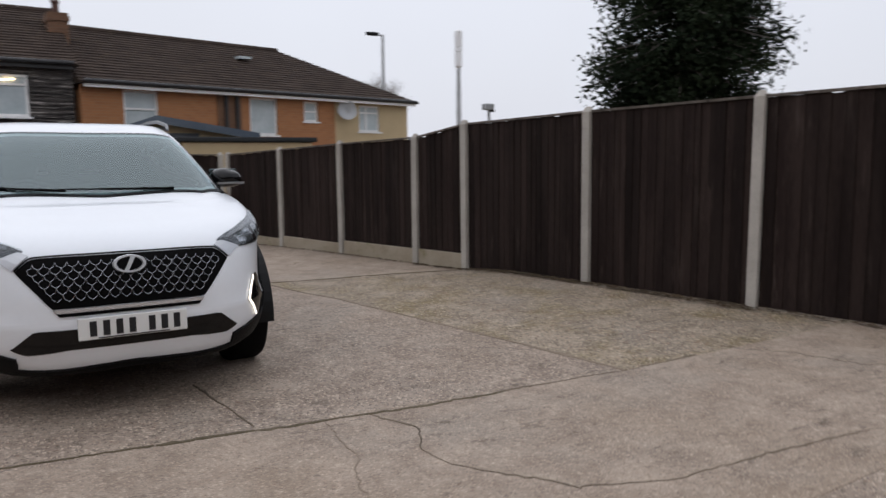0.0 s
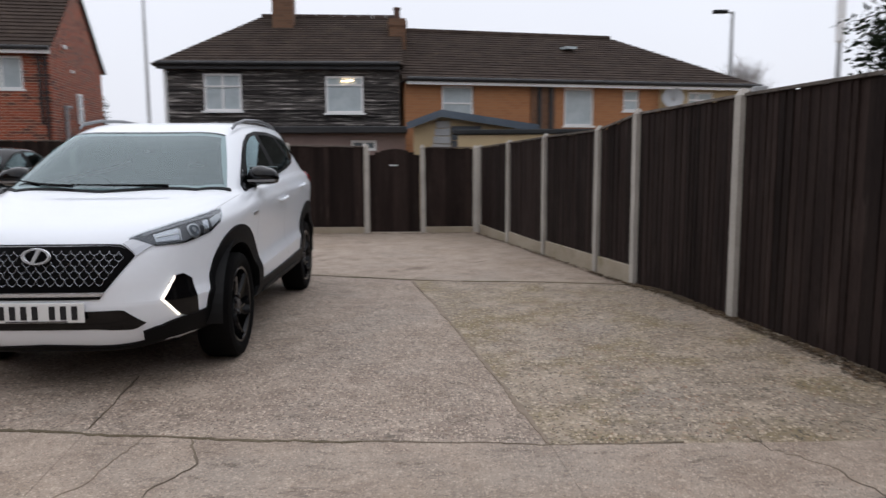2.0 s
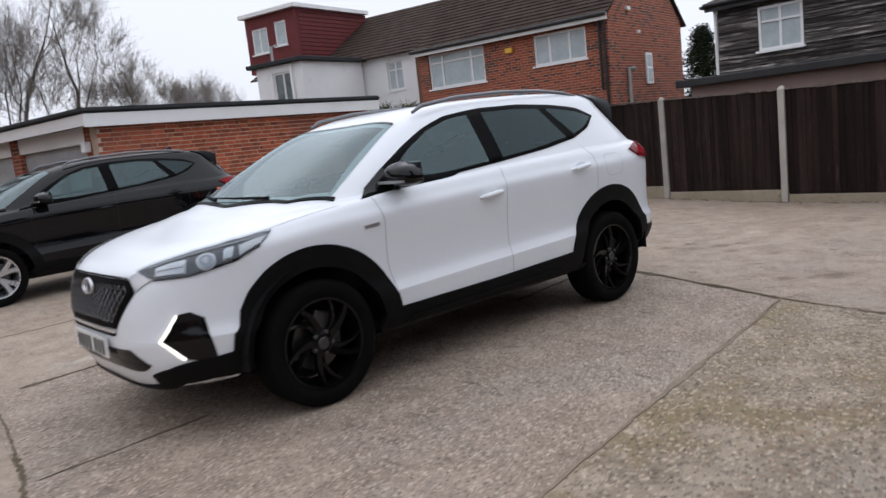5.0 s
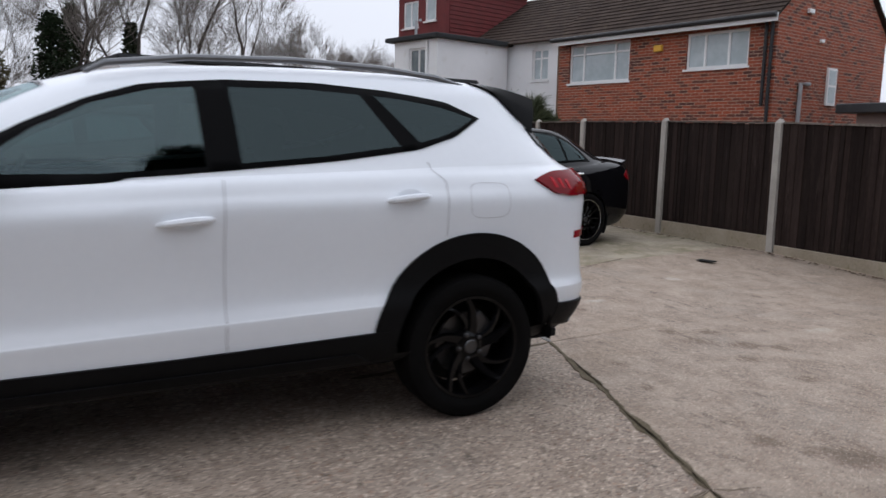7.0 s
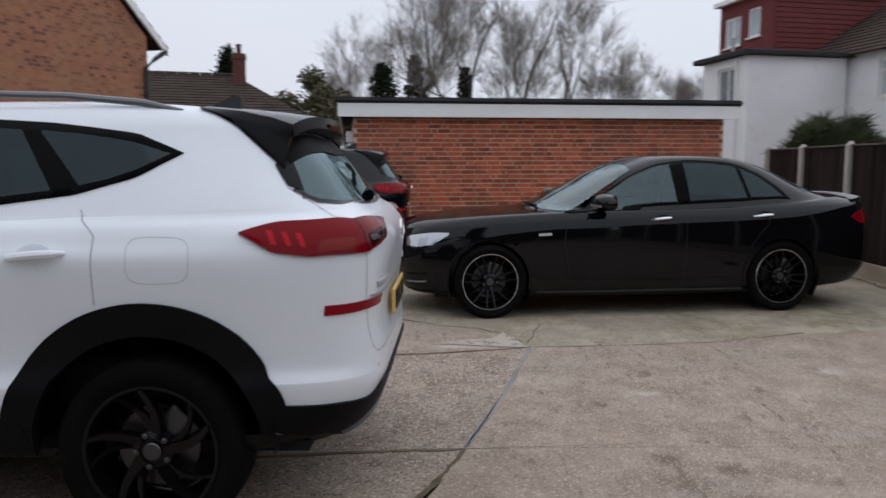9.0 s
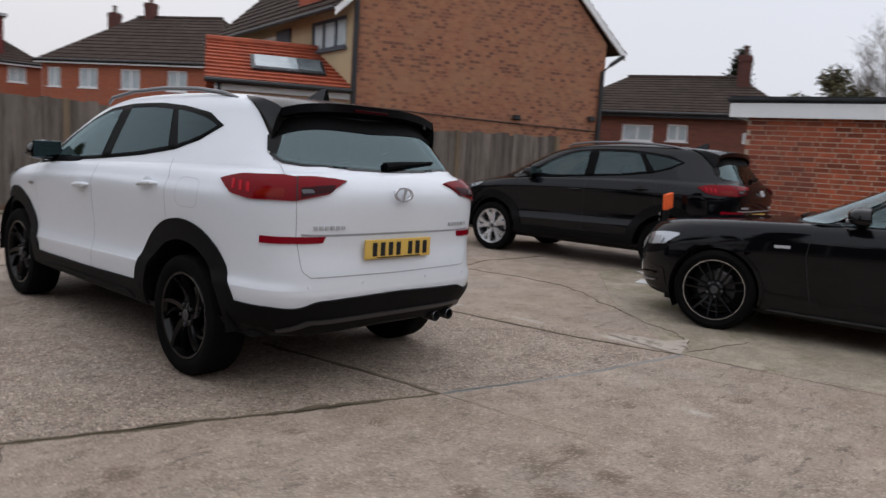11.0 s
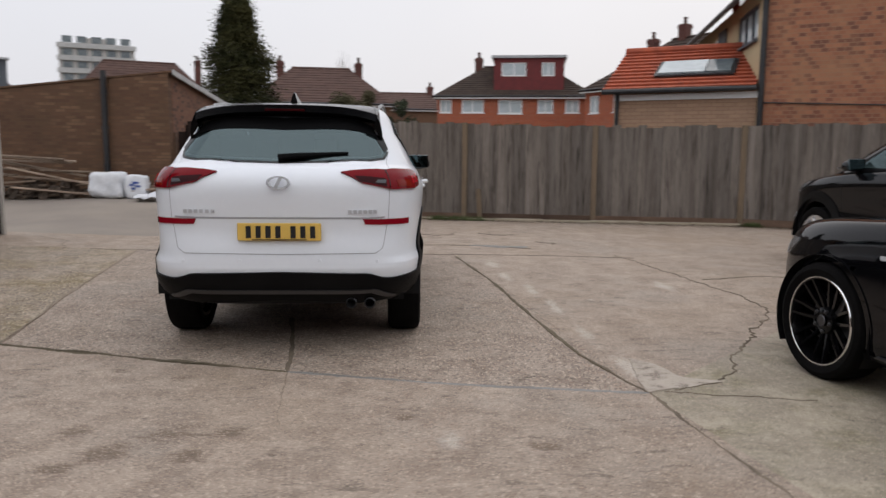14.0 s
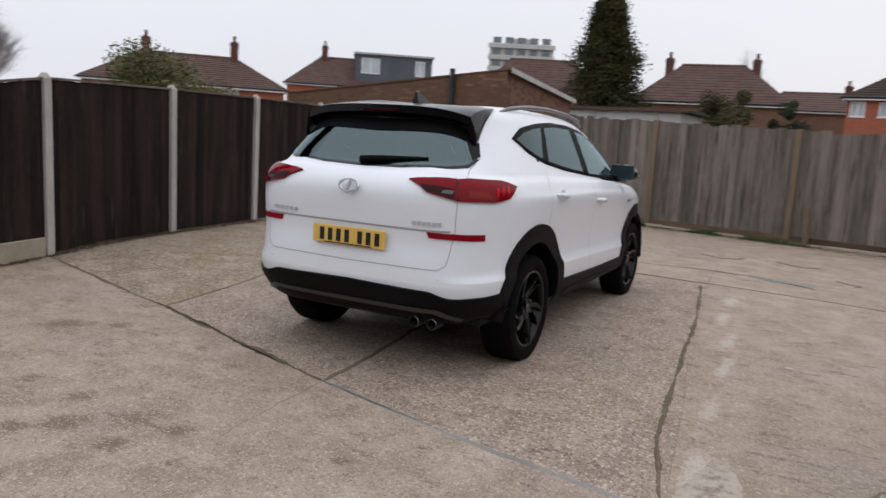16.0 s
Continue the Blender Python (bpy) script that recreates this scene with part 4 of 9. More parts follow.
def tiled_slope(bm, a, b, c, d, courses, lip=0.03):
    """Overlapping tile courses on the slope whose eave runs a to b and whose top runs d to c."""
    a, b, c, d = (Vector(v) for v in (a, b, c, d))
    nrm = (b - a).cross(d - a).normalized()
    rows = []
    for i in range(courses + 1):
        u = i / courses
        p, q = a.lerp(d, u), b.lerp(c, u)
        if i:
            rows.append((p + nrm * 0.004, q + nrm * 0.004))
        if i < courses:
            rows.append((p + nrm * lip, q + nrm * lip))
    rows = [(bm.verts.new(a - nrm * 0.03), bm.verts.new(b - nrm * 0.03))] + [(bm.verts.new(p), bm.verts.new(q)) for p, q in rows]
    for u, v in zip(rows, rows[1:]):
        bm.faces.new((u[0], u[1], v[1], v[0]))


def ridge_roof(parent, L, D, eave, ridge, mat, over=0.25, hip_l=0.0, hip_r=0.0, courses=16, verge=0.1, name="roof", gables=False):
    """A roof with its ridge along x; hip_l and hip_r draw the ridge in from the ends."""
    bm = bmesh.new()
    y0, y1, ym = -over, D + over, D / 2
    x0, x1 = -(over if hip_l else verge), L + (over if hip_r else verge)
    drop = (ridge - eave) * over / (D / 2)
    ze = eave - drop * 0.5
    A, B, C, E = (x0, y0, ze), (x1, y0, ze), (x1, y1, ze), (x0, y1, ze)
    P, Q = (x0 + hip_l, ym, ridge), (x1 - hip_r, ym, ridge)
    tiled_slope(bm, A, B, Q, P, courses)
    tiled_slope(bm, C, E, P, Q, max(2, courses // 3))
    if hip_l:
        tiled_slope(bm, E, A, P, P, courses)
    if hip_r:
        tiled_slope(bm, B, C, Q, Q, courses)
    vs = [bm.verts.new((v[0], v[1], v[2] - 0.03)) for v in (A, B, C, E, P, Q)]
    for f in ((0, 1, 5, 4), (2, 3, 4, 5)) + (() if gables else ((3, 0, 4), (1, 2, 5), (3, 2, 1, 0))):
        bm.faces.new([vs[i] for i in f])
    r = part(name, bm, mat, parent)
    bm = bmesh.new()
    n = max(2, int((Q[0] - P[0]) / 0.4))
    for i in range(n):
        a, b = Vector(P).lerp(Vector(Q), i / n), Vector(P).lerp(Vector(Q), (i + 0.96) / n)
        tube(bm, [a + Vector((0, 0, 0.0)), b], 0.10, 8)
    part("ridge_tile", bm, mat, r)
    return r


def gutter(parent, x0, x1, z, y=-0.30, mat=None, fascia=None):
    bm = bmesh.new()
    box(bm, x0, x1, y + 0.05, y + 0.08, z - 0.20, z - 0.02)
    part("fascia", bm, fascia or M["white_paint"], parent)
    bm = bmesh.new()
    tube(bm, [(x0, y, z - 0.05), (x1, y, z - 0.05)], 0.055, 8)
    part("gutter", bm, mat or M["black_paint"], parent)


def downpipe(parent, x, y, z0, z1, mat=None, r=0.04):
    bm = bmesh.new()
    tube(bm, [(x, y - 0.12, z1), (x, y, z1 - 0.25), (x, y, z0)], r, 8)
    part("downpipe", bm, mat or M["black_paint"], parent)


def chimney(parent, x, y, z0, z1, w=0.6, d=0.6, mat=None, pots=1):
    bm = bmesh.new()
    box(bm, x - w / 2, x + w / 2, y - d / 2, y + d / 2, z0, z1)
    box(bm, x - w / 2 - 0.03, x + w / 2 + 0.03, y - d / 2 - 0.03, y + d / 2 + 0.03, z1 - 0.22, z1 - 0.08)
    c = part("chimney", bm, mat or M["brown_brick"], parent)
    for i in range(pots):
        bm = bmesh.new()
        px = x + (i - (pots - 1) / 2) * 0.28
        lathe(bm, [(z1, 0.10), (z1 + 0.28, 0.085), (z1 + 0.30, 0.11), (z1 + 0.36, 0.11)], 10, "z", (px, y, 0))
        part("chimney_pot", bm, M["roof_red"], c)
    return c


def box_walls(parent, L, D, z1, mat, openings=(), z0=-0.1, thick=0.25, gable=None, side_openings=()):
    """Front wall with openings, back wall, and ends; gable: height of the end walls' peaks."""
    part("front_wall", wall_with_openings(L, z0, z1, thick, list(openings)), mat, parent)
    bm = bmesh.new()
    box(bm, 0, L, D - thick, D, z0, z1)
    part("back_wall", bm, mat, parent)
    for x in (0.002, L - thick - 0.002):
        bm = bmesh.new()
        box(bm, x, x + thick, thick, D - thick, z0, z1)
        if gable:
            lo = [bm.verts.new((x, y, z)) for y, z in ((0.0, z1), (D, z1), (D / 2, gable))]
            hi = [bm.verts.new((x + thick, y, z)) for y, z in ((0.0, z1), (D, z1), (D / 2, gable))]
            bm.faces.new(lo)
            bm.faces.new(hi[::-1])
            for i in range(3):
                j = (i + 1) % 3
                bm.faces.new((lo[i], lo[j], hi[j], hi[i]))
        part("end_wall", bm, mat, parent)


# the orange-red brick house with its gable to the yard
def brick_house():
    p, q = (-14.45, 12.72), (-7.95, 13.95)
    L, D, eave = 6.62, 5.5, 4.22
    h = thing("brick_house", facing(p, q), "orange-red brick house with white windows and a brown tiled roof", "house")
    w1, w2 = (0.38, 2.54, 2.95, 4.02), (4.28, 5.95, 3.12, 3.98)
    box_walls(h, L, D, eave, M["house_brick"], [w1, w2], gable=6.43)
    window(h, *w1, bars=(0.24, 0.76), transom=0.74)
    window(h, *w2, bars=(0.30, 0.68), transom=None)
    ridge_roof(h, L, D, eave, 6.5, M["roof"], courses=20, gables=True)
    gutter(h, -0.1, L + 0.1, eave, fascia=M["white_paint"])
    downpipe(h, 6.38, -0.06, 2.2, eave)
    downpipe(h, 6.52, -0.05, 1.6, eave)
    bm = soft_box(3.35, 3.60, -0.09, 0.0, 3.62, 3.78, 0.02)
    part("alarm_box", bm, M["yellow_box"], h, "small yellow alarm box")
    bm = bmesh.new()
    box(bm, -0.42, -0.004, 0.35, 0.6, -0.1, eave)
    part("link_wall", bm, M["brown_brick"], h, "brown brick strip beside the white neighbour")
    # things on the gable end
    bm = bmesh.new()
    tube(bm, [(L + 0.05, 1.1, 1.0), (L + 0.05, 1.1, 2.75), (L + 0.05, 1.5, 2.75)], 0.05, 8)
    part("flue_pipe", bm, M["galv"], h)
    bm = bmesh.new()
    box(bm, L + 0.002, L + 0.05, 2.4, 2.85, 2.3, 3.2)
    f = part("side_window", bm, M["white_paint"], h)
    bm = bmesh.new()
    box(bm, L + 0.04, L + 0.056, 2.46, 2.79, 2.36, 2.74)
    box(bm, L + 0.04, L + 0.056, 2.46, 2.79, 2.80, 3.14)
    part("pane", bm, M["pane"], f)
    bm = soft_box(L, L + 0.08, 1.2, 1.42, 4.35, 4.45, 0.01)
    part("floodlight", bm, M["white_paint"], h)
    bm = soft_box(L, L + 0.07, 1.9, 2.05, 3.75, 3.83, 0.01)
    part("vent", bm, M["white_paint"], h)


brick_house()


def white_house():
    """White rendered neighbour: flat-roofed wing, tile-hung dormer, dark roof."""
    h = thing("white_house", facing((-19.75, 9.75), (-17.65, 10.30)), "white rendered house with a flat-roofed wing and a tile-hung dormer", "house")
    L = 2.17
    w = (0.75, 1.6, 3.1, 4.2)
    part("wing_wall", wall_with_openings(L, -0.1, 4.45, 0.25, [w]), M["white_render"], h)
    window(h, *w, bars=(0.55,), pane=M["pane_dark"], sill=False)
    bm = bmesh.new()
    box(bm, L - 0.25, L - 0.003, 0.25, 3.2, -0.1, 4.45)
    part("side_wall", bm, M["white_render"], h)
    bm = bmesh.new()
    box(bm, 0, L - 0.26, 2.9, 3.2, -0.1, 4.45)
    box(bm, 0, 0.25, 0.25, 2.9, -0.1, 4.45)
    part("rear_wall", bm, M["white_render"], h)
    bm = bmesh.new()
    box(bm, -0.3, L + 0.18, -0.2, 3.3, 4.455, 4.60)
    bmesh.ops.bevel(bm, geom=bm.edges[:], offset=0.02, segments=1, affect="EDGES")
    part("flat_roof", bm, M["felt"], h)
    bm = bmesh.new()
    tube(bm, [(L - 0.45, -0.06, 4.4), (L - 0.45, -0.06, 0.2)], 0.045, 8)
    part("downpipe", bm, M["white_paint"], h)
    # main body, set back
    m0 = 3.3
    o = (L + 1.05, L + 1.75, 3.28, 4.3)
    part("main_wall", wall_with_openings(L + 2.35, -0.1, 4.55, 0.25, [o], y=m0), M["white_render"], h)
    window(h, *o, y=m0 + 0.06, bars=(0.5,), transom=0.7)
    bm = bmesh.new()
    box(bm, -3.4, -0.02, m0, m0 + 0.25, -0.1, 4.55)
    part("main_wall", bm, M["white_render"], h)
    r = bmesh.new()
    tiled_slope(r, (-3.6, m0 - 0.3, 4.5), (L + 2.6, m0 - 0.3, 4.5), (L + 2.6, m0 + 3.4, 6.7), (-3.6, m0 + 3.4, 6.7), 16)
    tiled_slope(r, (L + 2.6, m0 + 6.6, 4.5), (-3.6, m0 + 6.6, 4.5), (-3.6, m0 + 3.4, 6.7), (L + 2.6, m0 + 3.4, 6.7), 4)
    part("roof", r, M["roof"], h)
    # dormer
    d0, d1, y0, z0, z1 = -2.6, 0.05, 2.2, 4.62, 6.75
    ow = [(d0 + 0.3, d0 + 1.15, 5.35, 6.3), (d0 + 1.55, d0 + 2.15, 5.5, 6.4)]
    dm = part("dormer", wall_with_openings(d1 - d0, z0, z1, 0.2, [(a - d0, b - d0, c, e) for a, b, c, e in ow], y=0), M["tile_hung"], h, "oxblood tile-hung dormer")
    dm.matrix_local = pose(d0, y0, 0)
    for k in range(14):
        z = z0 + (z1 - z0) * k / 14
        bm = bmesh.new()
        box(bm, d1 - 0.2, d1 + 0.015, y0 + 0.2, y0 + 4.2, z, z + (z1 - z0) / 14 - 0.02)
        part("tile_course", bm, M["tile_hung"], h)
    for o2 in ow:
        window(h, *o2, y=y0 + 0.03, bars=(0.5,) if o2[1] - o2[0] > 0.7 else (), sill=True)
    bm = bmesh.new()
    box(bm, d0 - 0.15, d1 + 0.2, y0 - 0.2, y0 + 4.2, z1, z1 + 0.14)
    part("dormer_roof", bm, M["white_paint"], h)
    bm = bmesh.new()
    tube(bm, [(-0.35, 1.2, 4.6), (-0.35, 1.2, 5.35), (-0.1, 1.2, 5.35)], 0.05, 8)
    part("flue", bm, M["galv"], h)


white_house()


def black_house():
    p, q = (-5.0, 14.30), (1.28, 14.72)
    L, D, eave, ridge = 6.29, 6.4, 3.86, 5.62
    h = thing("weatherboarded_house", facing(p, q), "house clad in peeling black weatherboard under a brown roof", "house")
    w1, w2 = (0.98, 1.98, 2.56, 3.56), (4.25, 5.28, 2.50, 3.50)
    box_walls(h, L, D, eave, M["black_board"], [w1, w2])
    # boards
    n = 20
    for k in range(n):
        z = 1.75 + k * 0.105
        spans = [(0.0, L)]
        for o in (w1, w2):
            if z + 0.105 > o[2] and z < o[3]:
                spans = [s for a, b in spans for s in ((a, min(b, o[0] - 0.02)), (max(a, o[1] + 0.02), b)) if s[1] - s[0] > 0.05]
        for a, b in spans:
            bm = bmesh.new()
            v = [bm.verts.new(c) for c in ((a, -0.035, z), (b, -0.035, z), (b, -0.004, z + 0.110), (a, -0.004, z + 0.110), (a, -0.004, z), (b, -0.004, z))]
            for f in ((0, 1, 2, 3), (4, 5, 1, 0), (0, 3, 4), (1, 5, 2)):
                bm.faces.new([v[i] for i in f])
            part("weatherboard", bm, M["black_board"], h)
    window(h, *w1, bars=(0.5,), transom=0.66, y=-0.01)
    window(h, *w2, bars=(), transom=0.76, y=-0.01)
    bm = bmesh.new()
    tube(bm, [(w2[0] + 0.45, -0.03, w2[3] - 0.14), (w2[0] + 0.75, -0.03, w2[3] - 0.11)], 0.022, 6)
    part("lit_lamp", bm, M["light_on"], h, "warm lamp seen in the window")
    ridge_roof(h, L, D, eave, ridge, M["roof"], over=0.3, hip_l=2.4, courses=20)
    gutter(h, -0.2, L, eave, mat=M["black_paint"], fascia=M["black_paint"])
    chimney(h, 2.85, 2.6, 4.6, 7.0, 0.62, 0.62)
    chimney(h, L - 0.02, 2.0, 4.3, 5.35, 0.5, 0.75)
    downpipe(h, -0.05, 0.0, 0.0, eave, M["white_paint"])
    # single-storey rear addition with a flat felt roof
    e0, e1, ef, ez = 0.7, 6.35, -3.0, 1.86
    part("addition_wall", wall_with_openings(e1 - e0, -0.1, ez, 0.2, [(4.35, 4.95, 1.45, 1.70)], y=0), M["pink_render"], h).matrix_local = pose(e0, ef, 0)
    for x in (e0, e1 - 0.2):
        bm = bmesh.new()
        box(bm, x, x + 0.2, ef + 0.2, -0.01, -0.1, ez)
        part("addition_end", bm, M["pink_render"], h)
    window(h, e0 + 4.35, e0 + 4.95, 1.45, 1.70, y=ef + 0.05, bars=(0.5,), sill=False, pane=M["pane_dark"])
    bm = bmesh.new()
    box(bm, e0 - 0.25, e1 + 0.05, ef - 0.22, -0.04, ez + 0.002, ez + 0.16)
    bmesh.ops.bevel(bm, geom=bm.edges[:], offset=0.015, segments=1, affect="EDGES")
    part("addition_roof", bm, M["black_paint"], h)


black_house()


def tan_terrace():
    p, q = (1.42, 14.62), (12.1, 17.35)
    L, D, eave, ridge = 11.02, 6.4, 3.46, 5.22
    h = thing("terraced_house", facing(p, q), "tan brick terrace with white windows, end bay rendered cream", "house")
    wa, wb, wc, wd = (1.05, 1.98, 2.2, 3.26), (4.75, 5.70, 2.17, 3.26), (6.66, 7.20, 2.62, 3.24), (8.85, 9.75, 2.35, 3.22)
    split = 7.85
    part("front_wall", wall_with_openings(split, -0.1, eave, 0.25, [wa, wb, wc]), M["buff_brick"], h)
    o = part("end_bay_wall", wall_with_openings(L - split, -0.1, eave, 0.25, [(wd[0] - split, wd[1] - split, wd[2], wd[3])]), M["cream"], h, "cream rendered end bay")
    o.matrix_local = pose(split, 0, 0)
    bm = bmesh.new()
    box(bm, 0.0, 0.25, 0.26, D, -0.1, eave)
    box(bm, L - 0.25, L, 0.26, D, -0.1, eave)
    box(bm, 0.26, L - 0.26, D - 0.25, D, -0.1, eave)
    part("back_wall", bm, M["buff_brick"], h)
    window(h, *wa, bars=(), transom=0.55)
    window(h, *wb, bars=())
    window(h, *wc, bars=(), transom=0.5)
    window(h, *wd, bars=(0.38,), transom=0.72)
    ridge_roof(h, L, D, eave, ridge, M["roof"], over=0.3, hip_r=3.5, courses=20)
    gutter(h, 0.0, L + 0.2, eave)
    for x in (3.95, 4.3):
        bm = bmesh.new()
        tube(bm, [(x, -0.07, eave - 0.05), (x, -0.07, 0.3)], 0.06, 8)
        part("downpipe", bm, M["black_paint"], h)
    bm = bmesh.new()
    box(bm, 3.7, 4.45, -0.04, -0.002, 1.9, eave - 0.1)
    part("service_strip", bm, M["brown_brick"], h, "darker brick strip behind the pipes")
    bm = bmesh.new()
    box(bm, 5.55, 5.95, 2.15, 2.75, 4.92, 5.0)
    o = part("skylight", bm, M["pane"], h, "small pale rooflight")
    o.matrix_local = pose(0, -0.35, -0.28)
    bm = bmesh.new()
    lathe(bm, [(0.0, 0.02), (0.03, 0.16), (0.08, 0.26), (0.13, 0.32), (0.125, 0.315), (0.02, 0.03)], 20, "z")
    o = part("satellite_dish", bm, M["galv"], h, "round grey satellite dish", smooth=True)
    o.matrix_local = pose(8.2, -0.18, 2.98, 75, 0, -25)
    bm = bmesh.new()
    tube(bm, [(8.2, 0, 2.75), (8.2, -0.2, 2.8), (8.2, -0.25, 2.95)], 0.02, 6)
    part("dish_bracket", bm, M["galv"], h)


tan_terrace()


def lean_to():
    """Low outhouse behind the gate: an uneven gable towards the yard and a blue-grey sheet roof."""
    h = thing("garden_shed", facing((1.52, 10.30), (4.50, 10.12)), "low cream outhouse with a blue-grey corrugated sheet roof", "shed")
    D, lo, hi, end = 2.6, (0.12, 2.02), (0.88, 2.29), (2.98, 1.95)
    bm = bmesh.new()
    prof = [(0.25, -0.1), (2.75, -0.1), (2.75, 1.93), (0.88, 2.22), (0.25, 2.02)]
    a, b = [bm.verts.new((x, 0, z)) for x, z in prof], [bm.verts.new((x, 0.15, z)) for x, z in prof]
    bm.faces.new(a)
    bm.faces.new(b[::-1])
    for k in range(5):
        m = (k + 1) % 5
        bm.faces.new((a[k], a[m], b[m], b[k]))
    part("gable_wall", bm, M["cream"], h)
    for x in (0.25, 2.6):
        bm = bmesh.new()
        box(bm, x, x + 0.15, 0.155, D, -0.1, 1.92)
        part("side_wall", bm, M["cream"], h)
    for (xa, za), (xb, zb) in ((lo, hi), (hi, end)):
        # corrugations run down the slope
        bm = bmesh.new()
        n = 44
        rows = []
        for k in range(n + 1):
            y, w = -0.22 + (D + 0.3) * k / n, 0.018 * (k % 2)
            rows.append((bm.verts.new((xa, y, za + w)), bm.verts.new((xb, y, zb + w))))
        for u, v in zip(rows, rows[1:]):
            bm.faces.new((u[0], u[1], v[1], v[0]))
        bmesh.ops.solidify(bm, geom=bm.faces[:], thickness=0.02)
        part("sheet_roof", bm, M["sheet"], h)
        bm = bmesh.new()
        v = [bm.verts.new((x, y, z + dz)) for y in (-0.26, -0.225) for x, z in ((xa, za), (xb, zb)) for dz in (-0.13, 0.025)]
        for f in ((0, 1, 3, 2), (4, 6, 7, 5), (0, 4, 5, 1), (2, 3, 7, 6), (1, 5, 7, 3), (0, 2, 6, 4)):
            bm.faces.new([v[q] for q in f])
        part("bargeboard", bm, M["sheet"], h)
    # pale boards at the corner, dark boards under the long slope
    for k in range(4):
        bm = soft_box(0.66 + 0.03 * k, 1.06, -0.035, -0.004, 1.42 + 0.17 * k, 1.575 + 0.17 * k, 0.006, 1)
        part("corner_board", bm, M["galv"], h, "pale grey board")
    for k in range(3):
        bm = soft_box(1.08, 2.74 - 0.5 * k, -0.03, -0.004, 1.50 + 0.16 * k, 1.645 + 0.16 * k, 0.006, 1)
        part("dark_board", bm, M["grey_clad"], h)
    # flat felted store in front
    bm = soft_box(1.15, 4.05, -0.95, -0.30, 1.76, 1.86, 0.02, 1)
    part("store_roof", bm, M["felt"], h, "flat dark felt roof")
    bm = soft_box(1.25, 3.95, -0.88, -0.33, -0.1, 1.755, 0.01, 1)
    part("store_wall", bm, M["cream"], h)


lean_to()


# the brick garage block beside the yard
def garage():
    p, q = (-9.75, 7.0), (-8.76, 0.68)
    m = facing((-8.76, 0.68), (-9.75, 7.0))
    L = 6.40
    g = thing("brick_garage", m, "red brick garage block with a white fascia and felt roof", "garage")
    zt = 2.24
    bm = bmesh.new()
    box(bm, 0.0, L, -0.006, 0.22, -0.1, zt)
    part("wall_core", bm, M["mortar"], g)
    for nm, lim in (("pier", (0.0, 0.5, 0.23, 0.45)), ("pier", (0.0, 0.22, 3.2, 3.6)), ("pier", (0.0, 0.22, 6.2, 6.6)), ("end_wall", (L - 0.22, L, 0.23, 6.6)), ("back_wall", (0.23, L - 0.23, 6.4, 6.6))):
        bm = bmesh.new()
        box(bm, *lim, -0.1, zt)
        part(nm, bm, M["house_brick"], g)
    for y0, y1 in ((0.46, 3.19), (3.61, 6.19)):
        bm = bmesh.new()
        box(bm, 0.10, 0.14, y0, y1, 0.0, 1.95)
        door = part("garage_door", bm, M["galv"], g, "grey ribbed up-and-over garage door")
        for k in range(7):
            bm = bmesh.new()
            box(bm, 0.085, 0.099, y0, y1, 0.05 + k * 0.27, 0.27 + k * 0.27)
            part("rib", bm, M["galv"], door)
        bm = bmesh.new()
        box(bm, 0.0, 0.2, y0, y1, 1.96, zt)
        part("lintel", bm, M["white_paint"], g)
    # overhanging flat roof with its fascia
    for lim in ((-0.25, L + 0.22, -0.16, -0.13, zt - 0.045), (-0.25, -0.22, -0.128, 6.7, zt - 0.02), (L + 0.19, L + 0.22, -0.128, 6.7, zt - 0.02)):
        bm = bmesh.new()
        box(bm, *lim, zt + 0.17)
        part("fascia", bm, M["white_paint"], g, "white painted fascia board")
    bm = bmesh.new()
    box(bm, -0.30, L + 0.27, -0.20, 6.8, zt + 0.172, zt + 0.27)
    bmesh.ops.bevel(bm, geom=bm.edges[:], offset=0.035, segments=3, affect="EDGES")
    part("felt_roof", bm, M["felt"], g)
    bm = bmesh.new()
    box(bm, 0, L, -0.12, 0.02, zt - 0.012, zt - 0.004)
    part("soffit", bm, M["white_paint"], g)
    # bricks: flemish-like mix of stretchers and headers
    rng = random.Random(21)
    bmS = bmesh.new()
    box(bmS, 0, 0.213, -0.012, 0.03, 0, 0.062)
    bmesh.ops.bevel(bmS, geom=[e for e in bmS.edges if all(v.co.y < 0 for v in e.verts)], offset=0.004, segments=1, affect="EDGES")
    stretcher = finish(bmS, "brick", M["garage_brick"])
    bmH = bmesh.new()
    box(bmH, 0, 0.100, -0.012, 0.03, 0, 0.062)
    bmesh.ops.bevel(bmH, geom=[e for e in bmH.edges if all(v.co.y < 0 for v in e.verts)], offset=0.004, segments=1, affect="EDGES")
    header = finish(bmH, "brick", M["garage_brick"])
    rest = bmesh.new()
    count = 0
    rows = int(zt / 0.075)
    for k in range(rows):
        x, i = 0.002 if k % 2 else -0.0, k
        z = zt - 0.072 - k * 0.075
        if k % 2:
            x += 0.055
        while x < L - 0.1:
            hd = (i % 5 == 4) or x + 0.213 > L
            w = 0.100 if hd else 0.213
            dy, dz = rng.uniform(-0.003, 0.003), rng.uniform(-0.0015, 0.0015)
            if count < 300 and 0.9 < x < 3.9 and z > 0.55:
                piece("brick", header if hd else stretcher, g, pose(x, dy, z + dz))
                count += 1
            else:
                box(rest, x, x + w, -0.012 + dy, 0.03, z + dz, z + dz + 0.062)
            x += w + 0.010
            i += 1
    o = part("brickwork", rest, M["garage_brick_rest"], g)
    o["kind"] = "stuff"
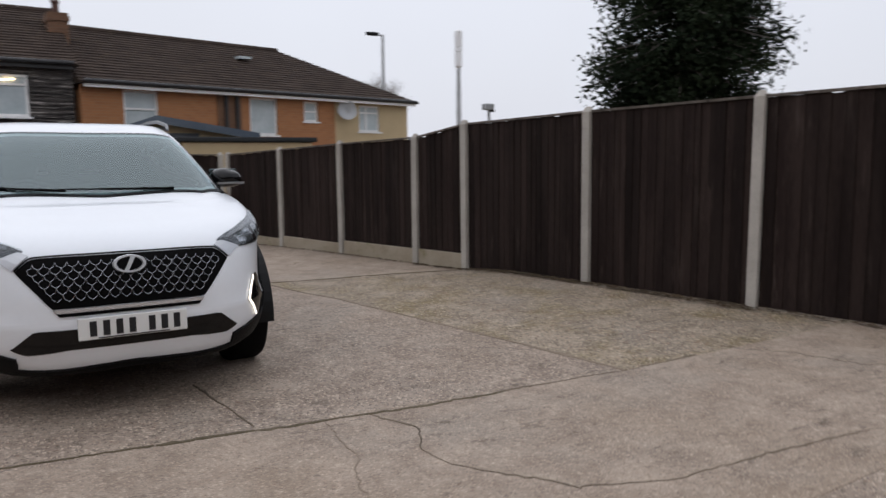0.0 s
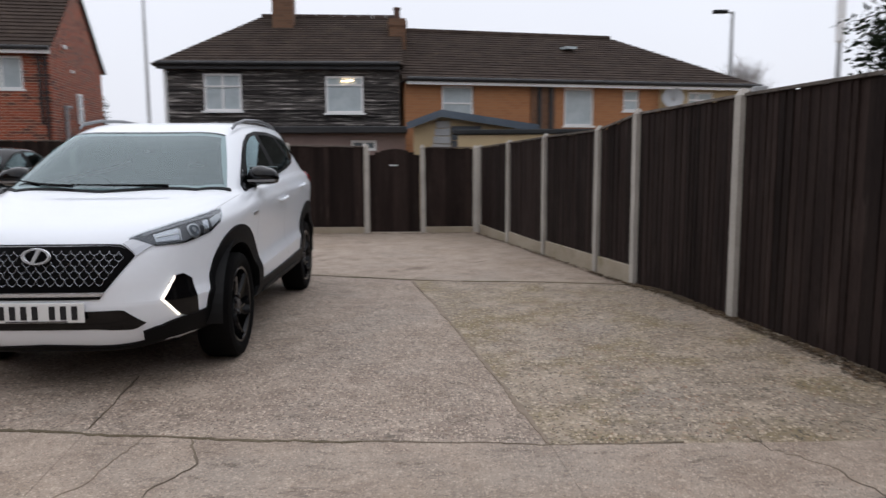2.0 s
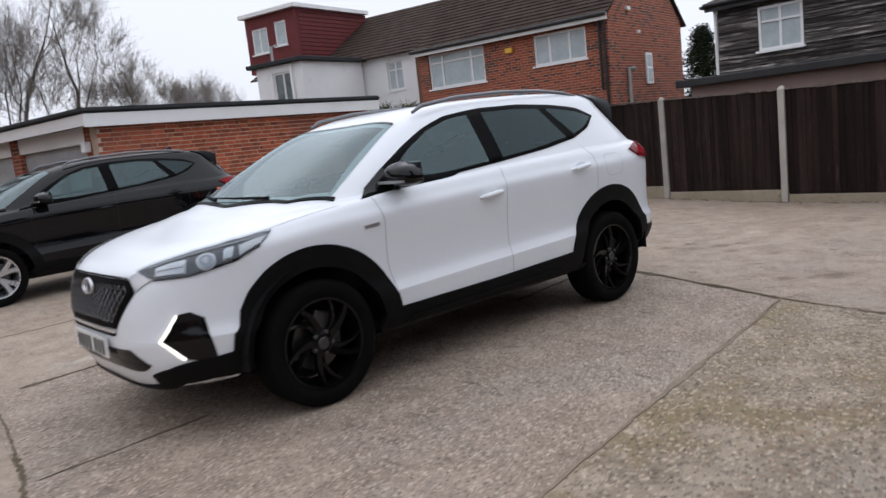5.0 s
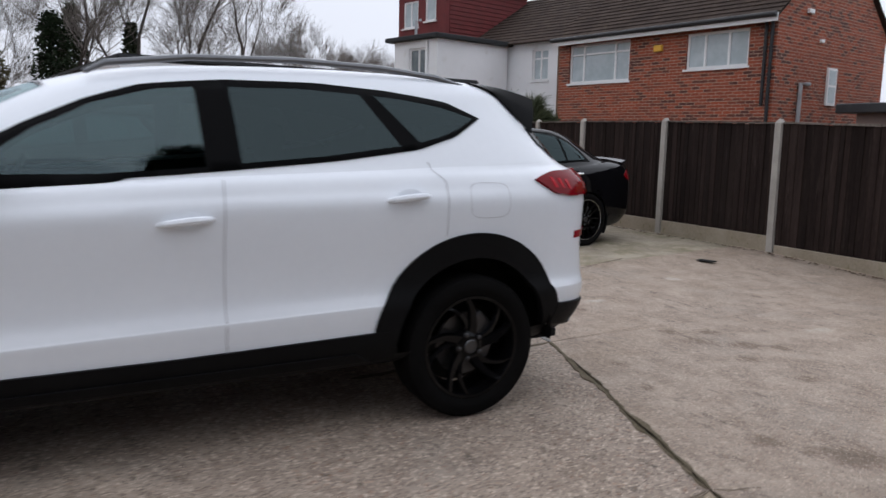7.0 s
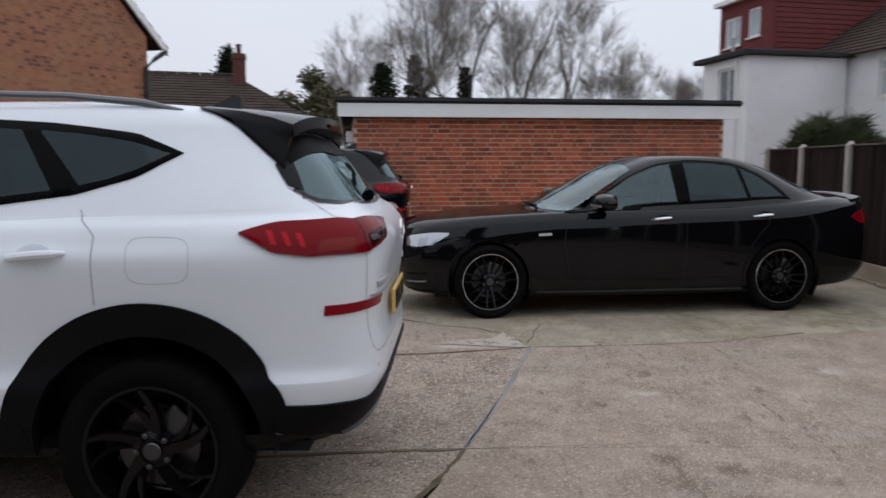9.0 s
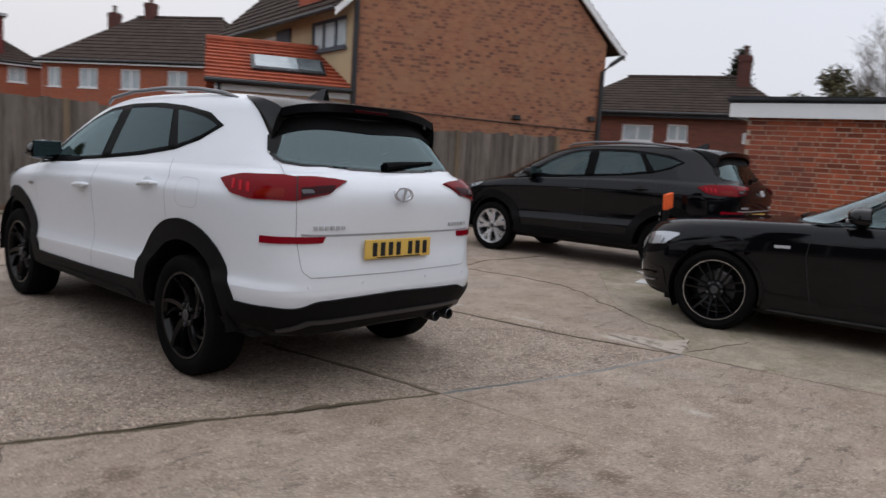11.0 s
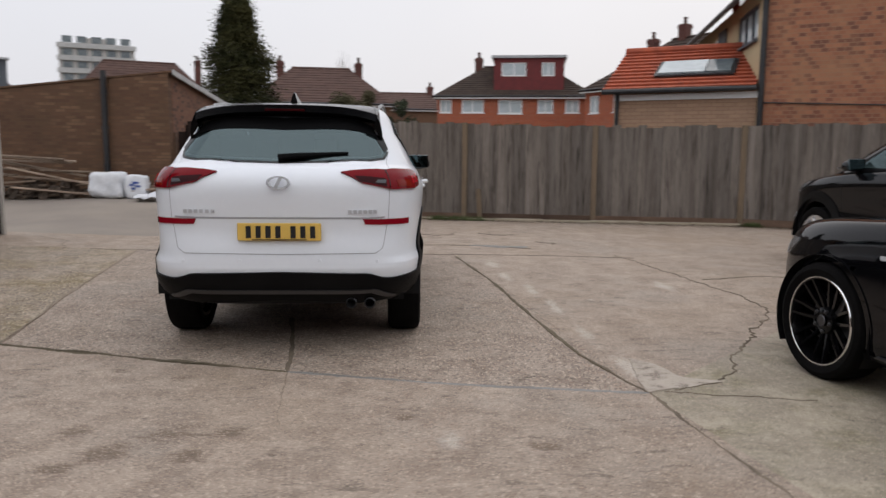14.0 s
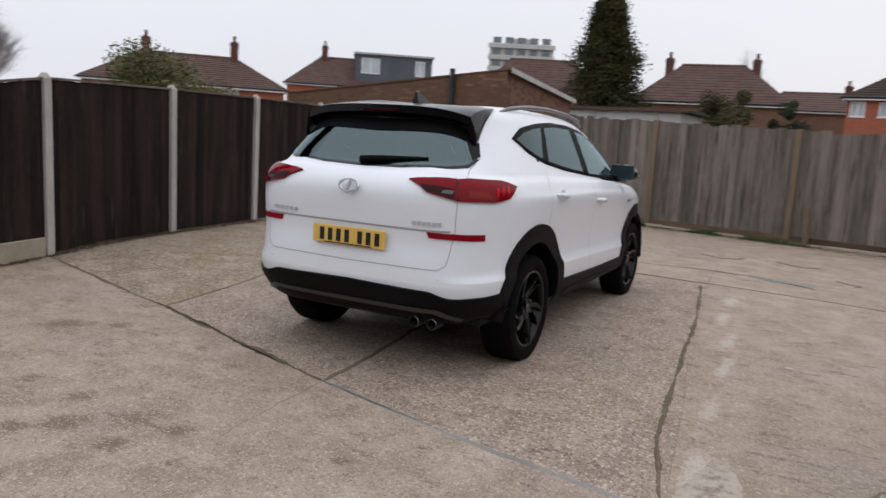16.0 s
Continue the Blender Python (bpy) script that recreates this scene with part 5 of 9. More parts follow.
    # wall lamp beside the door
    bm = soft_box(-0.12, 0.0, 0.25, 0.40, 1.80, 1.98, 0.02)
    part("bulkhead_lamp", bm, M["white_paint"], g)


m, n, l, bsdf = material("red_brick_course")
geo = n.new("ShaderNodeNewGeometry")
isl = mix_node(n, l, (0.18, 0.046, 0.027), (0.41, 0.100, 0.045), geo.outputs["Random Per Island"])
isl = mix_node(n, l, isl, (0.17, 0.06, 0.042), ramp_node(n, l, noise_node(n, l, geo.outputs["Position"], 9.0, 6.0), 0.5, 0.75))
l.new(isl, bsdf.inputs["Base Color"])
bsdf.inputs["Roughness"].default_value = 0.85
bump_node(n, l, bsdf, noise_node(n, l, geo.outputs["Position"], 60.0), 0.35, 0.006)
M["garage_brick_rest"] = m
garage()


# the worn gable beyond the grey fence
def gable_house():
    Lp, Rp = (-7.35, -7.25), (-12.55, -4.28)
    h = thing("gable_house", facing(Lp, Rp), "tall house with a worn brown brick gable and cream front", "house")
    W = 5.99
    eave, peak = 4.45, 7.4
    bm = bmesh.new()
    prof = [(0, -0.1), (W, -0.1), (W, 4.15), (W / 2, peak), (0, eave)]
    lo, hi = [bm.verts.new((x, 0, z)) for x, z in prof], [bm.verts.new((x, 0.28, z)) for x, z in prof]
    bm.faces.new(lo)
    bm.faces.new(hi[::-1])
    for i in range(5):
        j = (i + 1) % 5
        bm.faces.new((lo[i], lo[j], hi[j], hi[i]))
    part("gable_wall", bm, M["gable_brick"], h)
    # front and back, running away from the yard
    # the plot is skewed: the front leaves the gable at an obtuse angle
    F_L, skew = 8.4, 17.7
    kx, ky = -math.sin(math.radians(skew)), math.cos(math.radians(skew))

    def off(x, s, z):
        return (x + kx * s, ky * s, z)

    panes = ((6.35, 8.12, 3.52, 4.2), (3.2, 4.2, 3.52, 4.12), (0.6, 1.9, 3.5, 4.15))
    fr = wall_with_openings(F_L, -0.1, eave, 0.25, panes)
    o = part("front_wall", fr, M["cream"], h, "cream rendered front wall")
    o.matrix_local = pose(*off(0, F_L, 0), 0, 0, -90 + skew)
    for (a, b, z0, z1), fm in zip(panes, (M["grey_clad"], M["white_paint"], M["white_paint"])):
        wdw = window(h, 0, b - a, z0, z1, bars=(0.33, 0.67) if fm == M["grey_clad"] else (0.5,), mat=fm, pane=M["pane"], frame=0.07)
        wdw.matrix_local = pose(*off(0.02, F_L - a, z0), 0, 0, -90 + skew)
    bm = bmesh.new()
    box(bm, 4.35, 5.2, -0.05, -0.004, 3.4, 4.2)
    part("dark_panel", bm, M["grey_clad"], h, "dark grey panel between the windows").matrix_local = pose(*off(0, F_L, 0), 0, 0, -90 + skew)
    bm = bmesh.new()
    tube(bm, [off(-0.44, 8.6, eave - 0.2), off(-0.44, -0.1, eave - 0.2)], 0.055, 8)
    part("gutter", bm, M["black_paint"], h)
    bm = bmesh.new()
    box(bm, 0.29, F_L, -0.25, 0, -0.1, 4.15)
    o = part("back_wall", bm, M["gable_brick"], h)
    o.matrix_local = pose(W, 0, 0, 0, 0, 90 + skew)
    bm = bmesh.new()
    tiled_slope(bm, off(-0.4, 8.6, eave - 0.2), off(-0.4, -0.1, eave - 0.2), off(W / 2, -0.1, peak + 0.05), off(W / 2, 8.6, peak + 0.05), 18)
    tiled_slope(bm, off(W + 0.45, -0.1, 3.95), off(W + 0.45, 8.6, 3.95), off(W / 2, 8.6, peak + 0.05), off(W / 2, -0.1, peak + 0.05), 18)
    part("roof", bm, M["roof"], h)
    bm = bmesh.new()
    for a, b in (((-0.4, eave - 0.28), (W / 2, peak)), ((W / 2, peak), (W + 0.45, 3.88))):
        v = [bm.verts.new((x, y, z + dz)) for y in (-0.12, -0.06) for (x, z) in (a, b) for dz in (-0.08, 0.08)]
        for f in ((0, 1, 3, 2), (4, 6, 7, 5), (0, 4, 5, 1), (2, 3, 7, 6), (1, 5, 7, 3), (0, 2, 6, 4)):
            bm.faces.new([v[i] for i in f])
    part("bargeboard", bm, M["white_paint"], h)
    bm = bmesh.new()
    tube(bm, [(W + 0.42, -0.1, 3.9), (W + 0.15, -0.05, 3.7), (W - 0.08, -0.06, 3.5), (W - 0.08, -0.06, 0.0)], 0.05, 8)
    part("downpipe", bm, M["black_paint"], h)
    bm = bmesh.new()
    tube(bm, [(0.06, -0.07, eave), (0.06, -0.07, 0.2)], 0.055, 8)
    part("downpipe", bm, M["black_paint"], h)
    bm = bmesh.new()
    tube(bm, [(0.1, -0.03, 2.30), (2.0, -0.03, 2.22), (3.6, -0.03, 2.17), (W - 0.1, -0.03, 2.12)], 0.012, 5)
    part("cable", bm, M["black_paint"], h)
    for x, z in ((3.75, 2.25), (W - 0.35, 2.35)):
        bm = soft_box(x, x + 0.16, -0.10, -0.002, z, z + 0.11, 0.015)
        part("wall_lamp", bm, M["black_paint"], h)
    bm = bmesh.new()
    box(bm, 0.35, 2.9, 0.0, 0.9, eave - 0.05, eave + 1.15)
    part("tile_hung_dormer", bm, M["pantile"], h, "orange tile-hung dormer cheek").matrix_local = pose(*off(0.0, 3.15, 0), 0, 0, -90 + skew)
    # single-storey addition with an orange pantile roof
    ax0, az, at = -2.75, 2.62, 3.52
    bm = bmesh.new()
    box(bm, ax0, -0.01, 0.05, 0.28, -0.1, az)
    part("addition_wall", bm, M["cream_brick"], h, "pale brick addition wall")
    bm = bmesh.new()
    prof = [(0.28, -0.1), (3.2, -0.1), (3.2, 2.0), (1.75, at - 0.1), (0.28, az)]
    lo, hi = [bm.verts.new((ax0, y, z)) for y, z in prof], [bm.verts.new((ax0 + 0.25, y, z)) for y, z in prof]
    bm.faces.new(lo)
    bm.faces.new(hi[::-1])
    for i in range(5):
        j = (i + 1) % 5
        bm.faces.new((lo[i], lo[j], hi[j], hi[i]))
    part("addition_gable", bm, M["cream"], h)
    bm = bmesh.new()
    tiled_slope(bm, (ax0 - 0.2, -0.15, az - 0.02), (-0.02, -0.15, az - 0.02), (-0.02, 1.75, at + 0.05), (ax0 - 0.2, 1.75, at + 0.05), 11, lip=0.045)
    tiled_slope(bm, (-0.02, 3.4, 2.4), (ax0 - 0.2, 3.4, 2.4), (ax0 - 0.2, 1.75, at + 0.05), (-0.02, 1.75, at + 0.05), 8, lip=0.045)
    part("pantile_roof", bm, M["pantile"], h, "bright orange pantile roof")
    bm = bmesh.new()
    tube(bm, [(ax0 - 0.2, 1.75, at + 0.08), (-0.02, 1.75, at + 0.08)], 0.09, 8)
    part("ridge_tile", bm, M["pantile"], h)
    sl = math.degrees(math.atan2(at - az, 1.9))
    for x0, x1, mt in ((-1.95, -1.05, M["pane"]), (-1.03, -0.55, M["pane_dark"])):
        bm = bmesh.new()
        box(bm, x0, x1, 0.62, 1.32, 0.055, 0.10)
        part("rooflight", bm, mt, h, "rooflight in a dark frame").matrix_local = pose(0, -0.15, az, sl, 0, 0)
    bm = bmesh.new()
    box(bm, -2.03, -0.47, 0.54, 1.40, 0.03, 0.07)
    part("rooflight_frame", bm, M["black_paint"], h).matrix_local = pose(0, -0.15, az, sl, 0, 0)
    bm = bmesh.new()
    tube(bm, [(ax0 - 0.2, -0.2, az - 0.05), (0, -0.2, az - 0.05)], 0.05, 8)
    tube(bm, [(ax0 + 0.08, -0.02, az - 0.05), (ax0 + 0.08, -0.02, 0.2)], 0.04, 8)
    part("gutter", bm, M["black_paint"], h)
    bm = bmesh.new()
    box(bm, ax0, 0, 0.0, 0.045, az - 0.22, az - 0.10)
    part("fascia", bm, M["white_paint"], h)


M["cream_brick"] = brickwork("pale_pink_brick", ((0.45, 0.30, 0.20), (0.38, 0.25, 0.17)), (0.30, 0.20, 0.14), (0.42, 0.27, 0.18))
gable_house()


# brown brick workshop by the lane
def workshop():
    h = thing("workshop", facing((11.5, -10.95), (4.85, -11.05)), "low brown brick workshop whose roof rises towards its corner", "building")
    L, D, T = 6.65, 5.0, 0.22

    def top(x, y):
        return 2.38 + 0.72 * x / L - 0.075 * y

    def wall(name, x0, x1, y0, y1, mat, label=""):
        bm = bmesh.new()
        for v in box(bm, x0, x1, y0, y1, -0.1, 1.0):
            if v.co.z > 0:
                v.co.z = top(v.co.x, v.co.y)
        part(name, bm, mat, h, label)

    wall("front_wall", 0, L - 1.45, 0, T, M["workshop_brick"])
    wall("front_wall", L - 1.45, L - 0.01, -0.012, T, M["workshop_brick"], "darker patched brick bay")
    wall("side_wall", L - T, L, T, D, M["workshop_side"], "red-brown brick side wall")
    wall("side_wall", 0, T, T, D, M["workshop_side"])
    wall("back_wall", T, L - T, D - T, D, M["workshop_side"])
    bm = bmesh.new()
    for v in box(bm, -0.05, L + 0.10, -0.03, D + 0.15, 0.0, 1.0):
        v.co.z = top(v.co.x, v.co.y) + (0.006 if v.co.z < 0.5 else 0.045)
    part("roof", bm, M["workshop_brick"], h, "brown weathered roof edge")
    bm = bmesh.new()
    for v in box(bm, L + 0.102, L + 0.13, -0.03, D + 0.15, 0.0, 1.0):
        v.co.z = top(L, v.co.y) + (-0.05 if v.co.z < 0.5 else 0.07)
    part("verge_board", bm, M["shed_panel"], h, "pale weathered verge board")
    bm = bmesh.new()
    tube(bm, [(L - 1.45, -0.09, 0.3), (L - 1.45, -0.09, 3.12)], 0.065, 10)
    for z in (0.9, 1.8, 2.6):
        tube(bm, [(L - 1.45, -0.09, z), (L - 1.45, -0.09, z + 0.07)], 0.08, 10)
    part("soil_pipe", bm, M["black_paint"], h, smooth=True)
    bm = bmesh.new()
    box(bm, L + 0.002, L + 0.04, 0.25, 0.40, 0.2, 1.75)
    part("timber_strip", bm, M["foot_board"], h, "brown timber strip at the corner")


workshop()


# added dark boards stand in for the shade between the workshop and the grey fence
def gap_shade_boards():
    rng = random.Random(14)
    t = thing("gap_shade", pose(4.15, -11.1, gz(4.15, -11.1)), "added dark boards standing in for shade in the gap beside the workshop", "boards")
    mesh = board_mesh("shade_board", 0.15, 1.0, M["board"])
    for i in range(9):
        piece("board", mesh, t, pose(0.62 - 0.145 * i, -0.35 + rng.uniform(-0.06, 0.06), 0.0, -6 + rng.uniform(-2, 2), rng.uniform(-3, 3), 180 + rng.uniform(-6, 6)) @ Matrix.Diagonal((1.1, 1.6, rng.uniform(1.45, 1.85), 1)))


gap_shade_boards()


def low_shed():
    h = thing("concrete_shed", facing((6.4, -18.6), (2.1, -18.42)), "long low pale concrete panel shed", "shed")
    rng = random.Random(3)
    for row in range(6):
        x = -0.5 * (row % 2)
        while x < 4.2:
            a, b = max(0.0, x), min(4.3, x + 1.02)
            part("panel", soft_box(a + 0.008, b - 0.008, rng.uniform(-0.006, 0.006), 0.12, 0.40 * row + 0.246 if row else -0.1, 0.40 * row + 0.638, 0.012, 1), M["shed_panel"], h)
            x += 1.02
    bm = bmesh.new()
    box(bm, 0.0, 4.3, 0.13, 3.0, -0.1, 2.62)
    part("shell", bm, M["shed_panel"], h)
    bm = bmesh.new()
    box(bm, -0.35, 4.55, -0.12, 3.2, 2.645, 2.705)
    part("roof", bm, M["felt"], h)
    bm = bmesh.new()
    box(bm, -0.35, 4.55, -0.145, -0.122, 2.63, 2.74)
    part("fascia", bm, M["foot_board"], h, "brown timber roof edge")


low_shed()


# distant rows
def far_house(p, q, D, eave, ridge, wall, roof, hip=2.0, label="", windows=(), chims=(), dorm=None, courses=14, wmat=None):
    h = thing("house", facing(p, q), label, "house", "distant houses")
    L = math.hypot(q[0] - p[0], q[1] - p[1])
    box_walls(h, L, D, eave, wall, [w[:4] for w in windows])
    for w in windows:
        window(h, *w[:4], bars=(0.5,))
    ridge_roof(h, L, D, eave, ridge, roof, over=0.3, hip_l=hip, hip_r=hip, courses=courses)
    gutter(h, -0.2, L + 0.2, eave, fascia=M["black_paint"] if wall == M["dull_red_brick"] else None)
    for x, y, z in chims:
        chimney(h, x, y, eave, z, 0.46, 0.5, M["oxblood_brick"])
    if dorm:
        x0, x1, z0, z1, mt = dorm
        y0 = 0.5
        ws = [(x0 + 0.45, x0 + 1.9, z0 + 0.95, z1 - 0.25), (x1 - 1.3, x1 - 0.55, z0 + 0.95, z1 - 0.25)]
        d = part("dormer", wall_with_openings(x1 - x0, z0, z1, 0.2, [(a - x0, b - x0, c, e) for a, b, c, e in ws]), mt, h)
        d.matrix_local = pose(x0, y0, 0)
        bm = bmesh.new()
        box(bm, x0, x0 + 0.2, y0 + 0.2, D / 2 + 1, z0, z1)
        box(bm, x1 - 0.2, x1, y0 + 0.2, D / 2 + 1, z0, z1)
        part("dormer_cheek", bm, mt, h)
        bm = bmesh.new()
        box(bm, x0 - 0.15, x1 + 0.15, y0 - 0.15, D / 2 + 1, z1 + 0.002, z1 + 0.15)
        part("dormer_roof", bm, M["galv"], h)
        for w in ws:
            window(h, *w, y=y0 + 0.05, bars=(0.5,), sill=False)
    return h


far_house((8.65, -38.0), (0.45, -39.1), 7, 4.3, 6.65, M["brown_brick"], M["roof_red"], 2.6, "distant house with a hipped red-brown roof and two chimneys", chims=((1.6, 3.2, 7.0), (6.5, 3.2, 7.0)))
far_house((-2.3, -38.0), (-11.2, -36.55), 7, 4.75, 6.75, M["far_brick"], M["roof"], 2.8, "distant red brick house with an oxblood loft dormer",
          windows=((0.15, 0.85, 3.75, 4.5), (1.45, 2.75, 3.75, 4.5), (3.6, 5.0, 3.7, 4.5), (5.9, 6.8, 3.75, 4.5), (7.5, 8.3, 3.75, 4.5)), chims=((2.2, 3.4, 7.3),), dorm=(3.3, 7.4, 4.95, 6.95, M["tile_hung"]))
far_house((-10.0, -33.0), (-14.6, -25.0), 8, 4.75, 7.4, M["far_brick"], M["roof"], 2.5, "distant red brick house with a dark roof",
          windows=((0.3, 1.0, 3.5, 4.4), (2.0, 3.0, 3.5, 4.4), (4.2, 5.2, 3.5, 4.4), (6.6, 7.6, 3.5, 4.4)), chims=((0.9, 4, 7.6), (3.0, 4, 8.1)))
far_house((34.2, -21.0), (26.6, -28.6), 7, 3.6, 5.4, M["far_brick"], M["roof_red"], 2.9, "distant bungalow with a hipped brown roof and two chimneys", windows=((7.2, 8.2, 2.6, 3.4),), chims=((3.0, 3.3, 6.25), (8.0, 3.3, 6.35)))
far_house((36.0, -40.0), (26.0, -47.0), 7, 5.0, 7.3, M["far_brick"], M["roof_red"], 2.6, "distant house with a slate-grey loft dormer", chims=((2.7, 3.2, 8.2),), dorm=(5.2, 11.2, 5.1, 7.5, M["grey_clad"]))
far_house((23.4, -48.2), (14.6, -51.8), 7, 5.3, 8.2, M["far_brick"], M["roof_red"], 2.4, "distant house with a brown tiled roof", chims=((9.0, 3.2, 8.5),))
far_house((2.4, -50.0), (-3.2, -50.5), 6, 4.7, 6.05, M["brown_brick"], M["roof_red"], 1.0, "low distant house behind the gardens", courses=8, chims=((4.9, 3.0, 6.6),))
far_house((-20.75, -11.2), (-23.4, -3.6), 6.5, 3.35, 4.95, M["dull_red_brick"], M["roof"], 2.2, "dull brick house with a dark tiled roof",
          windows=((0.6, 1.5, 2.55, 3.1), (2.45, 3.55, 2.3, 2.9), (4.05, 4.75, 2.35, 2.95), (7.0, 7.8, 2.1, 2.8)), chims=((6.3, 2.6, 5.7),))
far_house((-20.2, -12.72), (-20.72, -11.26), 5.5, 3.35, 4.75, M["dull_red_brick"], M["roof"], 0.6, "end of a red brick terrace under a dark roof", windows=((0.5, 1.3, 2.55, 3.1),))
far_house((-16.5, -17.5), (-19.3, -12.4), 6, 4.2, 6.3, M["far_brick"], M["roof"], 2.4, "distant red brick house with a dark roof", windows=((2.9, 3.9, 2.6, 3.5), (4.6, 5.4, 2.6, 3.5)))


def tower_block():
    h = thing("tower_block", facing((64.5, -137.0), (52.5, -142.0)), "pale concrete tower block on the skyline", "tower block")
    L = 13.0
    bm = bmesh.new()
    box(bm, 0, L, 0, 10, 0, 21.3)
    box(bm, L * 0.3, L * 0.75, 2, 8, 21.3, 22.6)
    part("core", bm, M["tower"], h)
    for k in range(9):
        bm = bmesh.new()
        box(bm, -0.3, L + 0.3, -0.5, -0.01, 2.0 + k * 2.3, 2.9 + k * 2.3)
        part("balcony_band", bm, M["shed_panel"], h)
        for i in range(5):
            bm = bmesh.new()
            box(bm, 0.6 + i * 2.5, 2.3 + i * 2.5, -0.06, 0.0, 3.0 + k * 2.3, 4.2 + k * 2.3)
            part("window", bm, M["pane_dark"], h)


tower_block()
# ---- vehicles: local front is -y, left side +x, wheels on z = 0 ----
from mathutils.bvhtree import BVHTree

AROUND = 72


def ring(w, yf, yr, zs, nf=5.0, nr=5.0):
    """Half a level line of a body, from the middle of the nose round the left side to the middle of the tail.
    zs: heights at the nose, a quarter, three quarters and the tail."""
    mid = (yf + yr) / 2
    cubic = np.polyfit([0.0, 0.27, 0.73, 1.0], zs, 3)
    out = []
    for i in range(AROUND + 1):
        a = math.pi * i / AROUND
        n = nf if a < math.pi / 2 else nr
        x = w * abs(math.sin(a)) ** (2 / n)
        y = mid - math.copysign(abs(math.cos(a)) ** (2 / n), math.cos(a)) * (mid - yf if math.cos(a) > 0 else yr - mid)
        out.append((x, y, float(np.polyval(cubic, (y - yf) / (yr - yf)))))
    return np.array(out)


def body_shell(levels, fine=4):
    """Level lines joined smoothly; returns vertices and quads of the whole mirrored skin."""
    lv = np.array(levels)
    rows = []
    for i in range(len(lv) - 1):
        a, b, c, d = lv[max(i - 1, 0)], lv[i], lv[i + 1], lv[min(i + 2, len(lv) - 1)]
        for k in range(fine):
            t = k / fine
            rows.append(0.5 * (2 * b + (c - a) * t + (2 * a - 5 * b + 4 * c - d) * t**2 + (3 * b - a - 3 * c + d) * t**3))
    rows.append(lv[-1])
    rows = np.array(rows)
    full = np.concatenate([rows, (rows * (-1, 1, 1))[:, -2:0:-1]], axis=1)
    nr, na = full.shape[:2]
    verts = [tuple(v) for v in full.reshape(-1, 3)]
    faces = [(r * na + k, r * na + (k + 1) % na, (r + 1) * na + (k + 1) % na, (r + 1) * na + k) for r in range(nr - 1) for k in range(na)]
    faces.append(tuple(range(na))[::-1])
    faces.append(tuple((nr - 1) * na + k for k in range(na)))
    return verts, faces


def along(points, n):
    """n points spread evenly along a polyline."""
    p = np.array(points, float)
    s = np.r_[0, np.cumsum(np.linalg.norm(np.diff(p, axis=0), axis=1))]
    return np.stack([np.interp(np.linspace(0, s[-1], n), s, p[:, k]) for k in range(3)], 1)


def carve(verts, faces, tests, depth=4):
    """Faces outside the openings; those on a rim are quartered until the rim is smooth."""
    bm = bmesh.new()
    known = {}

    def vert(p):
        k = (round(p.x, 5), round(p.y, 5), round(p.z, 5))
        if k not in known:
            known[k] = bm.verts.new(p)
        return known[k]

    def add(q, d):
        c = sum(q, Vector()) / len(q)
        hits = [any(t(p) for t in tests) for p in q + [c]]
        if all(hits):
            return
        if any(hits) and d and len(q) == 4:
            m = [(q[i] + q[(i + 1) % 4]) / 2 for i in range(4)]
            for i in range(4):
                add([q[i], m[i], c, m[i - 1]], d - 1)
            return
        if hits[-1]:
            return
        vs = []
        for p in q:
            v = vert(p)
            if v not in vs:
                vs.append(v)
        if len(vs) > 2:
            try:
                bm.faces.new(vs)
            except ValueError:
                pass

    for f in faces:
        add([Vector(verts[i]) for i in f], depth if len(f) == 4 else 0)
    return bm


